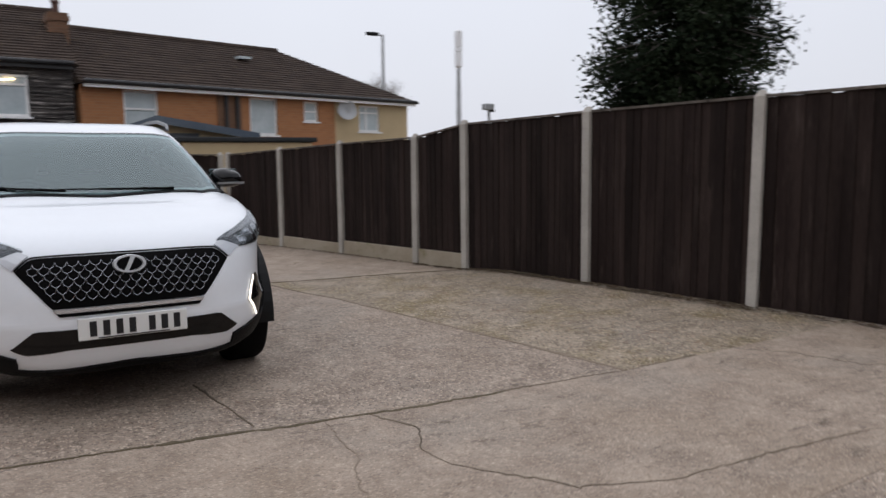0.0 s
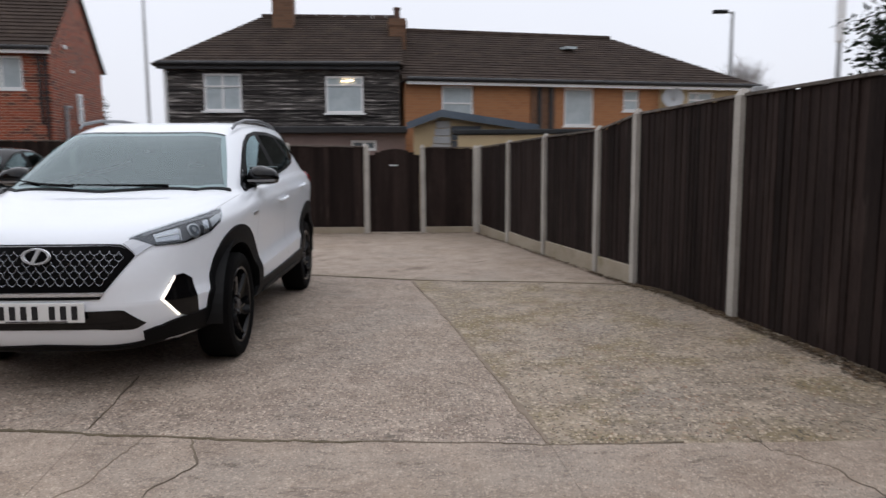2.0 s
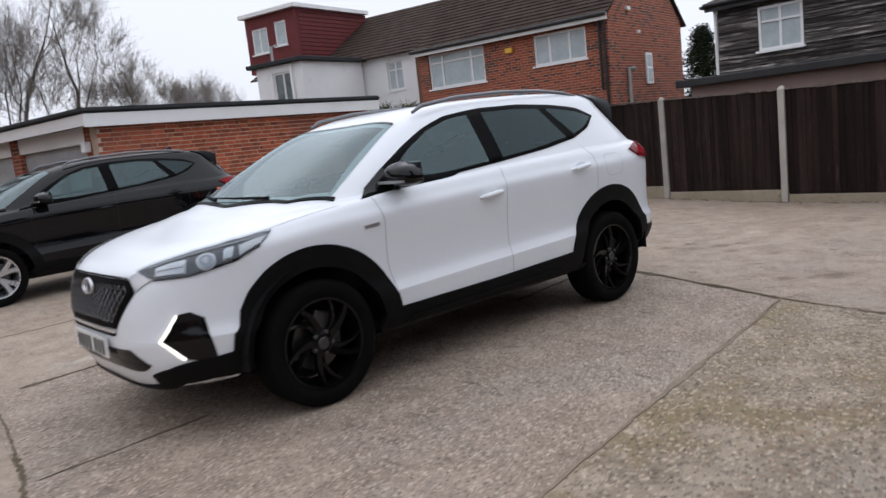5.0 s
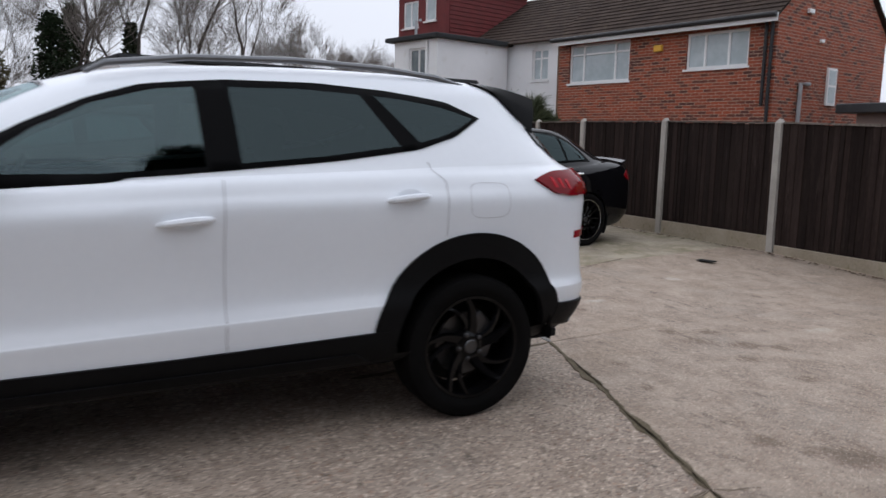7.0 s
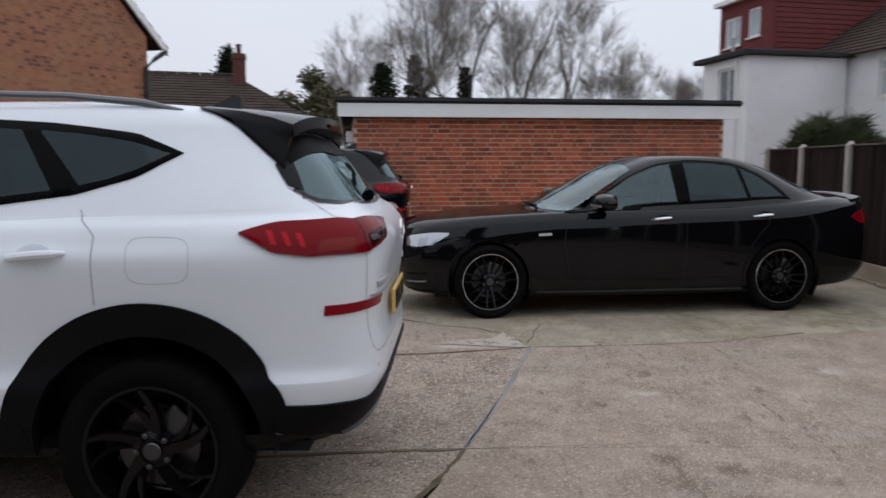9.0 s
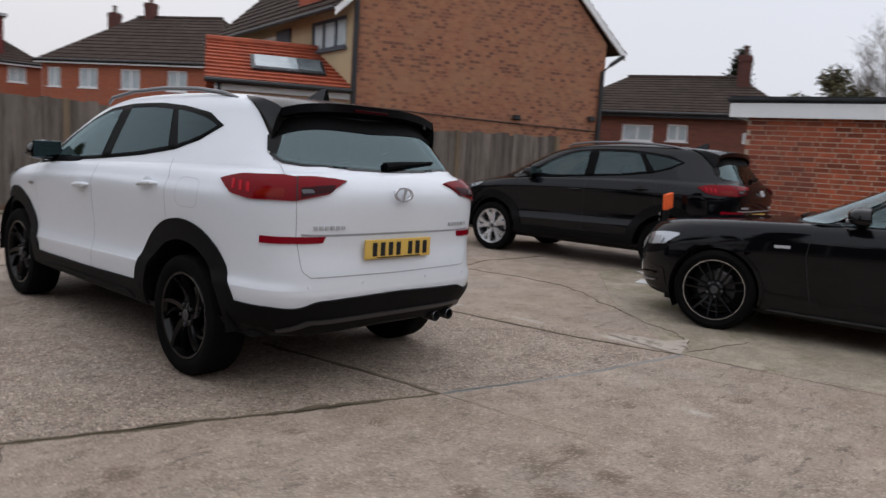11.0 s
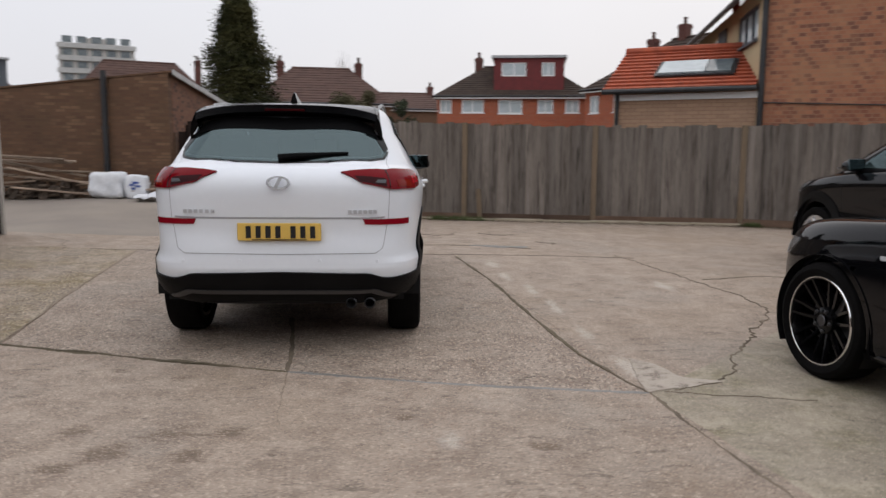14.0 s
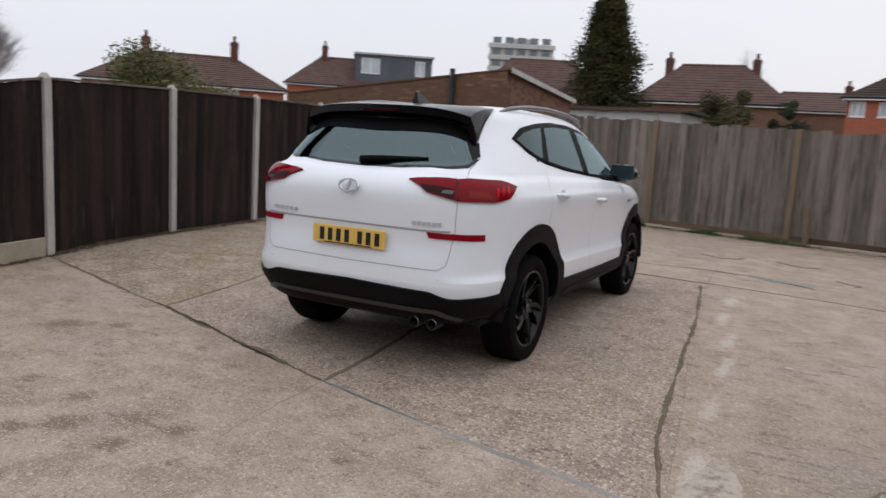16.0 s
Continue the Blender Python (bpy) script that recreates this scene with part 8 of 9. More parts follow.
    part("underside", bm, M["bin"], car)
    cabin(car, 0.0, 1.13, -1.12)
    return car


M["flap_seam"] = plain("shallow_panel_gap", (0.52, 0.53, 0.55), 0.7)
M["seam"] = plain("panel_gap", (0.34, 0.345, 0.36), 0.8)
suv("white_suv", pose(0.038, 0, 0, 0, 0, 0.5), M["white_car"], "clean white family SUV with black wheels and black arches", M["rim_black"], "twist", M["cladding"])
suv("black_suv", pose(-6.53, -0.42, 0, 0, 0, 3.9), M["black_car"], "black family SUV with silver wheels parked by the garage", M["rim_silver"], "twin", M["cladding"], n_line=False)


def saloon(m):
    car = thing("black_saloon", m, "polished black saloon car with machined-edge black wheels", "car", "parked cars")
    P0, P1, R, W = -1.42, 1.39, 0.338, 0.235
    paint = M["black_car"]
    sk = Skin([
        ring(0.55, -1.9, 2.1, (0.21, 0.20, 0.20, 0.22)),
        ring(0.80, -2.08, 2.36, (0.195, 0.19, 0.19, 0.25), 4, 5),
        ring(0.865, -2.18, 2.44, (0.245, 0.23, 0.23, 0.32), 4, 5),
        ring(0.885, -2.225, 2.49, (0.36, 0.38, 0.38, 0.44), 4, 5.5),
        ring(0.900, -2.235, 2.50, (0.50, 0.56, 0.56, 0.60), 4, 5.5),
        ring(0.905, -2.215, 2.49, (0.63, 0.74, 0.76, 0.78), 4, 5.5),
        ring(0.897, -2.18, 2.47, (0.765, 0.855, 0.89, 0.92), 3.8, 5),
        ring(0.872, -2.10, 2.43, (0.845, 0.925, 0.965, 1.025), 3.6, 5),
        ring(0.852, -1.88, 2.36, (0.895, 0.955, 0.995, 1.065), 3.4, 4.5),
        ring(0.838, -1.38, 2.22, (0.940, 0.972, 1.010, 1.095), 3.2, 4),
        ring(0.825, -0.92, 2.06, (0.990, 0.995, 1.025, 1.115), 2.8, 3.4),
        ring(0.760, -0.51, 1.79, (1.160, 1.170, 1.195, 1.215), 3, 3.2),
        ring(0.695, -0.19, 1.52, (1.315, 1.328, 1.340, 1.328), 3.4, 3.4),
        ring(0.625, 0.04, 1.29, (1.408, 1.424, 1.428, 1.405), 3.8, 3.8),
        ring(0.530, 0.17, 1.10, (1.452, 1.467, 1.467, 1.450), 4, 4),
        ring(0.300, 0.28, 0.86, (1.479, 1.485, 1.485, 1.476), 4, 4),
        ring(0.100, 0.40, 0.68, (1.489, 1.492, 1.492, 1.489), 4, 4),
    ])
    gx = lambda z: 0.855 - (z - 1.0) * 0.56
    G = lambda pts: [(gx(z), y, z) for y, z in pts]
    sur_top = [(-0.74, 1.015), (-0.45, 1.180), (-0.15, 1.322), (0.17, 1.405), (0.55, 1.430), (0.94, 1.402), (1.22, 1.318), (1.42, 1.210), (1.53, 1.098)]
    sur_low = [(-0.74, 1.015), (-0.2, 1.018), (0.4, 1.032), (1.0, 1.055), (1.53, 1.098)]
    panes = [([(-0.54, 1.075), (-0.33, 1.200), (-0.08, 1.315), (0.15, 1.372), (0.33, 1.390)], [(-0.54, 1.044), (-0.2, 1.044), (0.36, 1.056)], "glass_side"),
             ([(0.47, 1.397), (0.74, 1.388), (0.98, 1.356)], [(0.49, 1.060), (0.78, 1.072), (1.06, 1.086)], "glass_dark"),
             ([(1.02, 1.346), (1.18, 1.292), (1.34, 1.205), (1.44, 1.120)], [(1.10, 1.089), (1.22, 1.094), (1.32, 1.100), (1.44, 1.114)], "glass_dark")]
    frame_poly = sk.outline(G(sur_top), G(sur_low), 1, 2, 0.016)
    sk.cut(lambda c: abs(c.x) > 0.40 and inside(frame_poly, c.y, c.z))
    ws_top, ws_low = [(-0.565, -0.03, 1.396), (0, 0.03, 1.416), (0.565, -0.03, 1.396)], [(-0.75, -0.74, 1.030), (-0.5, -0.87, 1.012), (0, -0.93, 1.003), (0.5, -0.87, 1.012), (0.75, -0.74, 1.030)]
    ws_poly = sk.outline(ws_top, ws_low, 0, 2, 0.02)
    sk.cut(lambda c: c.y < 0.18 and inside(ws_poly, c.x, c.z))
    sk.cut(lambda c: c.z < 0.225)
    for s in (-1, 1):
        for wy in (P0, P1):
            sk.cut(lambda c, s=s, wy=wy: c.x * s > 0.52 and math.hypot(c.y - wy, c.z - R) < 0.375)
    part("underbody", sk.under(lambda c: c.z < 0.24), M["bin"], car)
    part("body", sk.body(), paint, car, smooth=True)
    part("lining", sk.body(0.035), M["trim"], car, smooth=True)
    part("windscreen", sk.patch(ws_top, ws_low, 0.004, 40, 14), M["glass_clear"], car, smooth=True)
    part("rear_screen", sk.patch([(-0.53, 1.29, 1.395), (0, 1.35, 1.405), (0.53, 1.29, 1.395)], [(-0.62, 1.82, 1.165), (0, 1.96, 1.15), (0.62, 1.82, 1.165)], 0.004, 30, 8), M["glass_dark"], car, smooth=True)
    for s in (-1, 1):
        sr = part("window_surround", sk.patch(G(sur_top), G(sur_low), 0.006, 70, 8, 0.008, s), M["satin_black"], car, smooth=True)
        # open the surround where the panes are
        polys = [sk.outline(G(t), G(lo), 1, 2, 0.005) for t, lo, _ in panes]
        bm = carve([v.co for v in sr.data.vertices], [p.vertices for p in sr.data.polygons], [lambda c, p=p: inside(p, c.y, c.z) for p in polys], 3)
        bm.to_mesh(sr.data)
        bm.free()
        sr.data.shade_smooth()
        for top, low, mt in panes:
            part("side_window", sk.patch(G(top), G(low), 0.008, 24, 8, 0.003, s), M[mt], car, smooth=True)
        for wy in (P0, P1):
            part("arch_lip", sk.patch(arc(wy, R, 0.395, -14, 194, 0.9, 36), arc(wy, R, 0.360, -14, 194, 0.9, 36), 0.006, 36, 2, 0.02, s), paint, car, smooth=True)
            bm = bmesh.new()
            rows = []
            for i in range(25):
                a = radians(-30 + 240 * i / 24)
                rows.append([bm.verts.new((s * x, wy + 0.385 * math.cos(a), R + 0.385 * math.sin(a))) for x in (0.52, 0.88)])
            for u, v in zip(rows, rows[1:]):
                bm.faces.new((u[0], u[1], v[1], v[0]))
            bm.faces.new([r[0] for r in rows])
            part("arch_liner", bm, M["bin"], car)
            wheel(car, s * (0.895 - W / 2), wy, R, W, M["rim_black"], "multi", s, M["chrome"])
        hl = part("headlight", sk.patch([(0.50, -2.16, 0.735), (0.66, -2.06, 0.785), (0.77, -1.93, 0.808), (0.82, -1.80, 0.800)], [(0.54, -2.17, 0.655), (0.68, -2.08, 0.650), (0.79, -1.95, 0.680), (0.825, -1.81, 0.775)], 0.006, 24, 5, 0.01, s), M["lamp_mid"], car, "silver headlight under clear glass", smooth=True)
        part("projector", sk.patch([(0.66, -2.06, 0.735), (0.72, -1.99, 0.755)], [(0.67, -2.08, 0.660), (0.73, -2.01, 0.675)], 0.009, 8, 3, 0.003, s), M["satin"], hl)
        part("tail_light", sk.patch([(0.45, 2.47, 0.975), (0.72, 2.42, 0.990), (0.84, 2.27, 0.965), (0.86, 2.16, 0.91)], [(0.45, 2.48, 0.885), (0.72, 2.45, 0.845), (0.855, 2.28, 0.845), (0.87, 2.16, 0.90)], 0.008, 24, 4, 0.012, s), M["red_lens"], car, "red tail light", smooth=True)
        part("sill_blade", sk.patch([(0.9, -0.98, 0.235), (0.9, 0.98, 0.235)], [(0.9, -1.0, 0.223), (0.9, 1.0, 0.223)], 0.022, 24, 2, 0.02, s), M["dark_metal"], car, "thin dark metal sill strip")
        part("front_intake", sk.patch([(0.50, -2.22, 0.44), (0.74, -2.10, 0.46), (0.83, -1.96, 0.44)], [(0.50, -2.21, 0.30), (0.72, -2.10, 0.26), (0.84, -1.92, 0.27)], 0.006, 20, 4, 0.008, s), M["gloss_black"], car, smooth=True)
        for z in (0.30, 0.37):
            part("canard", sk.patch([(0.58, -2.20, z + 0.012), (0.78, -2.04, z + 0.02)], [(0.58, -2.20, z), (0.78, -2.04, z + 0.006)], 0.03, 12, 2, 0.03, s), M["satin"] if z < 0.35 else M["gloss_black"], car)
        for pts in ([(0.88, -0.70, 0.985), (0.9, -0.74, 0.7), (0.9, -0.68, 0.35)], [(0.88, 0.43, 1.03), (0.9, 0.42, 0.6), (0.9, 0.40, 0.26)], [(0.87, 1.22, 1.06), (0.9, 1.24, 0.85), (0.9, 1.05, 0.62)]):
            part("door_seam", sk.line(pts, 0.005, 0.0015, 30, s), M["ink"], car)
        for y, z in ((0.18, 0.905), (1.18, 0.925)):
            handle(car, sk, y, z, M["chrome"], s, 0.20, paint)
        part("wing_badge", sk.patch([(0.9, -0.98, 0.775), (0.9, -0.86, 0.780)], [(0.9, -0.98, 0.752), (0.9, -0.86, 0.757)], 0.006, 6, 2, 0.005, s), M["faint_chrome"], car)
        door_mirror(car, 0.955, -0.37, 1.060, s, M["gloss_black"], 0.95)
        part("side_crease", sk.line([(0.9, -1.9, 0.80), (0.9, 0, 0.83), (0.9, 2.1, 0.86)], 0.008, 0.002, 60, s), M["black_car"], car)
    gr = part("grille", sk.patch([(-0.40, -2.20, 0.655), (0, -2.22, 0.675), (0.40, -2.20, 0.655)], [(-0.44, -2.22, 0.47), (0, -2.24, 0.44), (0.44, -2.22, 0.47)], 0.006, 30, 5, 0.01), M["gloss_black"], car)
    emblem(gr, (0, -2.262, 0.565), 0.15, 0.15, -1)
    plate(car, -2.262, 0.40, M["plate_white"], -1)
    plate(car, 2.51, 0.70, M["plate_yellow"], 1)
    bm = bmesh.new()
    n = 20
    rows = []
    for i in range(n + 1):
        u = -1 + 2 * i / n
        rows.append([bm.verts.new((0.68 * u, 2.36 - 0.10 * u * u + dy, 1.085 - 0.03 * u * u + dz)) for dy, dz in ((-0.06, 0.0), (0.0, 0.014), (0.035, 0.026), (0.035, 0.014), (0.0, -0.01))])
    for a, b in zip(rows, rows[1:]):
        for k in range(4):
            bm.faces.new((a[k], b[k], b[k + 1], a[k + 1]))
    part("boot_spoiler", bm, M["gloss_black"], car, smooth=True)
    wiper(car, [(0.40, -0.88, 1.005), (0.1, -0.88, 1.015), (-0.25, -0.86, 1.02)])
    bm = bmesh.new()
    box(bm, -0.66, 0.66, -1.9, 1.75, 0.175, 0.21)
    part("underside", bm, M["bin"], car)
    cabin(car, 0.15, 1.02, -0.64, back=(0.70, 0.36))
    return car


saloon(pose(-4.25, 4.00, 0, 0, 0, 8.8))
# ---- trees and bushes ----
def leaf_mesh(bm, centre, size, rng, droop=0.0):
    """One small pointed spray."""
    d = Vector((rng.gauss(0, 1), rng.gauss(0, 1), rng.gauss(0, 0.6) - droop)).normalized()
    s = d.cross(Vector((rng.gauss(0, 1), rng.gauss(0, 1), rng.gauss(0, 1)))).normalized()
    c = Vector(centre)
    k = size * rng.uniform(0.6, 1.3)
    a, b, e, f = (bm.verts.new(p) for p in (c - d * k * 0.5, c + s * k * 0.22, c + d * k * 0.6, c - s * k * 0.22))
    bm.faces.new((a, b, e, f))


def conifer(name, x, y, z0, h, r, mat, label, n=5200, seed=1, column=0.35, size=0.20, base=0.1, lean=0.0):
    """A dense evergreen: trunk, limbs and a ragged crown of sprays. column: how far it keeps its width upwards."""
    rng = random.Random(seed)
    t = thing(name, pose(x, y, z0), label, "tree")
    bm = bmesh.new()
    tube(bm, [(0, 0, -0.1), (0.03, 0.02, h * 0.5), (lean, 0, h * 0.97)], [0.05 * r + 0.09, 0.06, 0.015], 7)
    part("trunk", bm, M["bark"], t)
    limbs, crown = bmesh.new(), bmesh.new()
    m = min(800, max(40, n // 26))
    for i in range(m):
        u = rng.random() ** 0.85
        z = h * (base + (0.98 - base) * u)
        prof = (1 - u) ** (1 - column) * (1 - 0.15 * math.sin(u * 23 + seed)) + 0.05
        R = r * prof * rng.uniform(0.72, 1.12)
        a = rng.uniform(0, math.tau)
        tip = Vector((R * math.cos(a) + lean * u, R * math.sin(a), z - 0.10 * R + rng.uniform(-0.1, 0.1)))
        root = Vector((lean * u, 0, z + 0.15 * R))
        tube(limbs, [root, root.lerp(tip, 0.6) + Vector((0, 0, 0.05)), tip], [0.022, 0.014, 0.004], 4, False)
        for k in range(n // m):
            f = rng.random() ** 0.55
            p = root.lerp(tip, f)
            w = 0.10 + 0.16 * r * 0.5
            leaf_mesh(crown, p + Vector((rng.gauss(0, w * 0.6), rng.gauss(0, w * 0.6), rng.gauss(-0.04, w * 0.45))), size, rng, 0.35)
    part("limb", limbs, M["bark"], t)
    part("crown", crown, mat, t)
    return t


def bush(name, x, y, z0, r, h, mat, label, n=1800, seed=3, size=0.14):
    rng = random.Random(seed)
    t = thing(name, pose(x, y, z0), label, "bush")
    stems, crown = bmesh.new(), bmesh.new()
    clumps = []
    for i in range(18):
        a, q = rng.uniform(0, math.tau), r * math.sqrt(rng.random()) * 0.85
        top = Vector((q * math.cos(a), q * math.sin(a), h * (0.55 + 0.4 * rng.random()) * (1 - 0.45 * (q / r) ** 2)))
        tube(stems, [(0.2 * top.x, 0.2 * top.y, -0.05), top * 0.6, top], [0.025, 0.015, 0.006], 4, False)
        clumps.append((top, rng.uniform(0.22, 0.42) * r))
    for k in range(n):
        c, w = rng.choice(clumps)
        d = Vector((rng.gauss(0, 1), rng.gauss(0, 1), rng.gauss(-0.2, 0.9))).normalized() * w * rng.random() ** 0.4
        leaf_mesh(crown, c + d, size, rng)
    part("stem", stems, M["bark"], t)
    part("crown", crown, mat, t)


def bare_tree(x, y, z0, h, seed, spread=0.42, ivy=0.0, label="bare winter tree with a fan of fine twigs"):
    rng = random.Random(seed)
    t = thing("bare_tree", pose(x, y, z0), label, "tree", "bare winter trees")
    wood, twigs = bmesh.new(), bmesh.new()
    count = [0]

    def grow(p, d, L, r, depth):
        q = p + d * L * 0.5 + Vector((rng.gauss(0, 0.03), rng.gauss(0, 0.03), 0)) * L
        e = p + d * L + Vector((rng.gauss(0, 0.04), rng.gauss(0, 0.04), 0.02)) * L
        tube(wood if r > 0.03 else twigs, [p, q, e], [r, r * 0.82, r * 0.62], 5 if r > 0.05 else 3, False)
        if depth <= 1:
            for k in range(2 if depth == 0 else 1):
                tip = p.lerp(e, rng.random()) + (d + Vector((rng.gauss(0, 0.45), rng.gauss(0, 0.45), rng.gauss(0.15, 0.3)))).normalized() * rng.uniform(0.3, 0.8)
                tube(twigs, [p.lerp(e, rng.random()), tip], [0.0042, 0.003], 3, False)
        if depth == 0:
            return
        kids = 3 if depth > 4 else rng.choice((2, 3, 3))
        for k in range(kids):
            side = Vector((rng.gauss(0, 1), rng.gauss(0, 1), rng.gauss(0, 0.4)))
            side = (side - d * side.dot(d)).normalized()
            nd = (d * (1.0 if k == 0 else 0.72) + side * rng.uniform(0.25, 1.0) * (spread * 0.8 if k == 0 else spread * 1.7) + Vector((0, 0, 0.20))).normalized()
            s = e if k == 0 else p.lerp(e, rng.uniform(0.45, 1.0))
            grow(s, nd, L * rng.uniform(0.66, 0.86) * (1.0 if k == 0 else 0.92), max(0.0058, r * (0.62 if k == 0 else 0.42)), depth - 1)

    grow(Vector((0, 0, -0.1)), Vector((rng.gauss(0, 0.04), rng.gauss(0, 0.04), 1)).normalized(), h * 0.25, h * 0.0150, 7)
    part("trunk", wood, M["bark"], t)
    part("twig", twigs, M["twig"], t)
    if ivy:
        bm = bmesh.new()
        for i in range(int(420 * ivy)):
            z = ivy * rng.random() ** 1.1
            a = rng.uniform(0, math.tau)
            rr = (0.22 + (1.35 if ivy > 6.2 else 0.6) * (1 - z / ivy) * (0.75 + 0.25 * math.sin(5 * z + 3 * a))) * rng.random() ** 0.5
            leaf_mesh(bm, (rr * math.cos(a), rr * math.sin(a), z), 0.26, rng)
        part("ivy", bm, M["ivy"], t, "dark ivy climbing the trunk")


conifer("conifer", 8.1, 1.42, 0, 9.0, 1.14, M["conifer"], "tall dense dark green conifer behind the fence", 150000, 5, 0.86, 0.085, 0.10)
conifer("conifer", 5.75, -22.2, 0, 7.1, 2.3, M["conifer_warm"], "tapering yellow-green conifer beyond the sheds", 70000, 8, 0.24, 0.115, 0.08)
conifer("conifer", -28.6, -7.6, 0, 6.6, 1.15, M["conifer"], "small dark conifer behind the houses", 7000, 11, 0.3, 0.16)
conifer("conifer", -15.8, 33.0, 0, 5.6, 1.5, M["conifer"], "dark conifer between the houses", 12000, 13, 0.5, 0.14)
conifer("conifer", -24.2, -0.5, 0, 5.2, 1.0, M["conifer"], "dark conifer beside the garages", 7000, 17, 0.4, 0.15)
bush("bush", 14.1, -8.5, 0, 2.0, 3.2, M["olive"], "broad olive-green bush beyond the fence", 16000, 3, 0.10)
bush("bush", 1.45, -23.2, 0, 1.15, 4.15, M["scrub"], "rounded brown-green bush beyond the shed", 14000, 4, 0.10)
bush("bush", -0.35, -28.1, 0, 0.95, 3.9, M["ivy"], "dark rounded evergreen bush in a far garden", 6000, 5, 0.12)
bush("bush", -28.9, -3.9, 0, 1.9, 6.0, M["scrub"], "tall brown scrubby bush behind the garages", 7000, 6, 0.20)
bush("bush", -25.5, 1.8, 0, 1.5, 4.2, M["scrub"], "brown scrubby bush behind the garages", 6000, 7, 0.20)
bush("bush", -5.6, -30.0, 0, 1.2, 3.2, M["scrub"], "bare brownish shrub in a far garden", 5000, 9, 0.11)


def spiky_bush(x, y, r, h, mat, label, n, seed):
    """A dome of narrow leaves that fan upwards and outwards from many crowns."""
    rng = random.Random(seed)
    t = thing("bush", pose(x, y, 0), label, "bush")
    stems, crown = bmesh.new(), bmesh.new()
    heads = []
    for i in range(70):
        a, q = rng.uniform(0, math.tau), math.sqrt(rng.random()) * 0.8
        top = Vector((q * r * math.cos(a), q * r * math.sin(a), h * (0.80 - 0.38 * q * q) * rng.uniform(0.75, 1.0)))
        tube(stems, [(0.25 * top.x, 0.25 * top.y, -0.05), top * 0.6, top], [0.03, 0.018, 0.008], 4, False)
        heads.append(top)
    for i in range(n):
        c = rng.choice(heads)
        out = Vector((c.x, c.y, 0)) / r
        d = (Vector((rng.gauss(0, 0.55), rng.gauss(0, 0.55), rng.uniform(0.15, 1.2))) + out * 0.9).normalized()
        L, w = rng.uniform(0.25, 0.55), rng.uniform(0.006, 0.013)
        s = d.cross(Vector((rng.gauss(0, 1), rng.gauss(0, 1), rng.gauss(0, 1)))).normalized() * w
        b = c + Vector((rng.gauss(0, 0.05), rng.gauss(0, 0.05), rng.gauss(0, 0.05)))
        m = b + d * L * 0.55
        e = b + d * L + Vector((0, 0, -0.10 * L))
        v = [crown.verts.new(p) for p in (b - s, b + s, m + s, e, m - s)]
        crown.faces.new(v)
    part("stem", stems, M["bark"], t)
    part("crown", crown, mat, t)


spiky_bush(-13.3, 10.6, 1.1, 3.0, M["bush"], "round green spiky bush beside the white house", 9000, 14)
for i, (x, y, h, ivy) in enumerate([(-31.4, 0.2, 13.5, 6.5), (-31.8, 2.5, 14.0, 6.0), (-33.0, 5.0, 13.0, 0.0), (-31.2, 7.6, 12.2, 3.0), (-33.5, 10.4, 9.5, 0.0), (-36.0, 13.5, 8.6, 0.0), (-32.5, -3.2, 10.0, 0.0), (-39.0, 17.0, 8.0, 0.0)]):
    bare_tree(x, y, 0, h * 0.93, 30 + i, 0.48, ivy)
bare_tree(3.8, -55.5, 0, 9.6, 51)
bare_tree(31.8, -14.6, 0, 7.2, 52)
bare_tree(15.5, 27.0, 0, 5.4, 53)
bare_tree(9.0, -62.0, 0, 9.4, 54)


# dead leaves and grit against the foot of the fences
def litter(points, n, spread, seed):
    rng = random.Random(seed)
    bm = bmesh.new()
    for i in range(n):
        k = rng.randrange(len(points) - 1)
        a, b = Vector(points[k]), Vector(points[k + 1])
        p = a.lerp(b, rng.random())
        nrm = Vector((-(b - a).y, (b - a).x)).normalized()
        p += nrm * abs(rng.gauss(0, spread))
        s = rng.uniform(0.012, 0.035)
        z = gz(p.x, p.y) + 0.012
        ang = rng.uniform(0, math.tau)
        v = [bm.verts.new((p.x + s * math.cos(ang + q) * w, p.y + s * math.sin(ang + q) * w, z + rng.uniform(0, 0.012))) for q, w in ((0, 1), (1.9, 0.55), (3.14, 1), (4.4, 0.55))]
        bm.faces.new(v)
    o = solid("leaf_litter", bm, M["litter"], "dead leaves and grit along the foot of the fence", "leaves", "stuff")
    return o


litter([(4.78, -2.40), (4.50, -0.58), (4.20, 1.15)][::-1], 900, 0.09, 1)
litter([(4.20, 1.15), (3.96, 2.1), (3.60, 3.65), (3.28, 5.35), (2.95, 7.1)][::-1], 500, 0.06, 2)
litter([(5.1, -4.2), (4.78, -2.4)][::-1], 260, 0.12, 3)
litter([(2.9, -8.75), (0.6, -8.28), (-1.85, -7.77), (-6.9, -6.70), (-9.0, -5.45)][::-1], 3200, 0.22, 4)
litter([(-8.0, 7.3), (2.9, 7.3)][::-1], 600, 0.06, 5)
litter([(4.70, -2.40), (4.45, -0.58), (4.15, 1.05)][::-1], 1500, 0.75, 6)


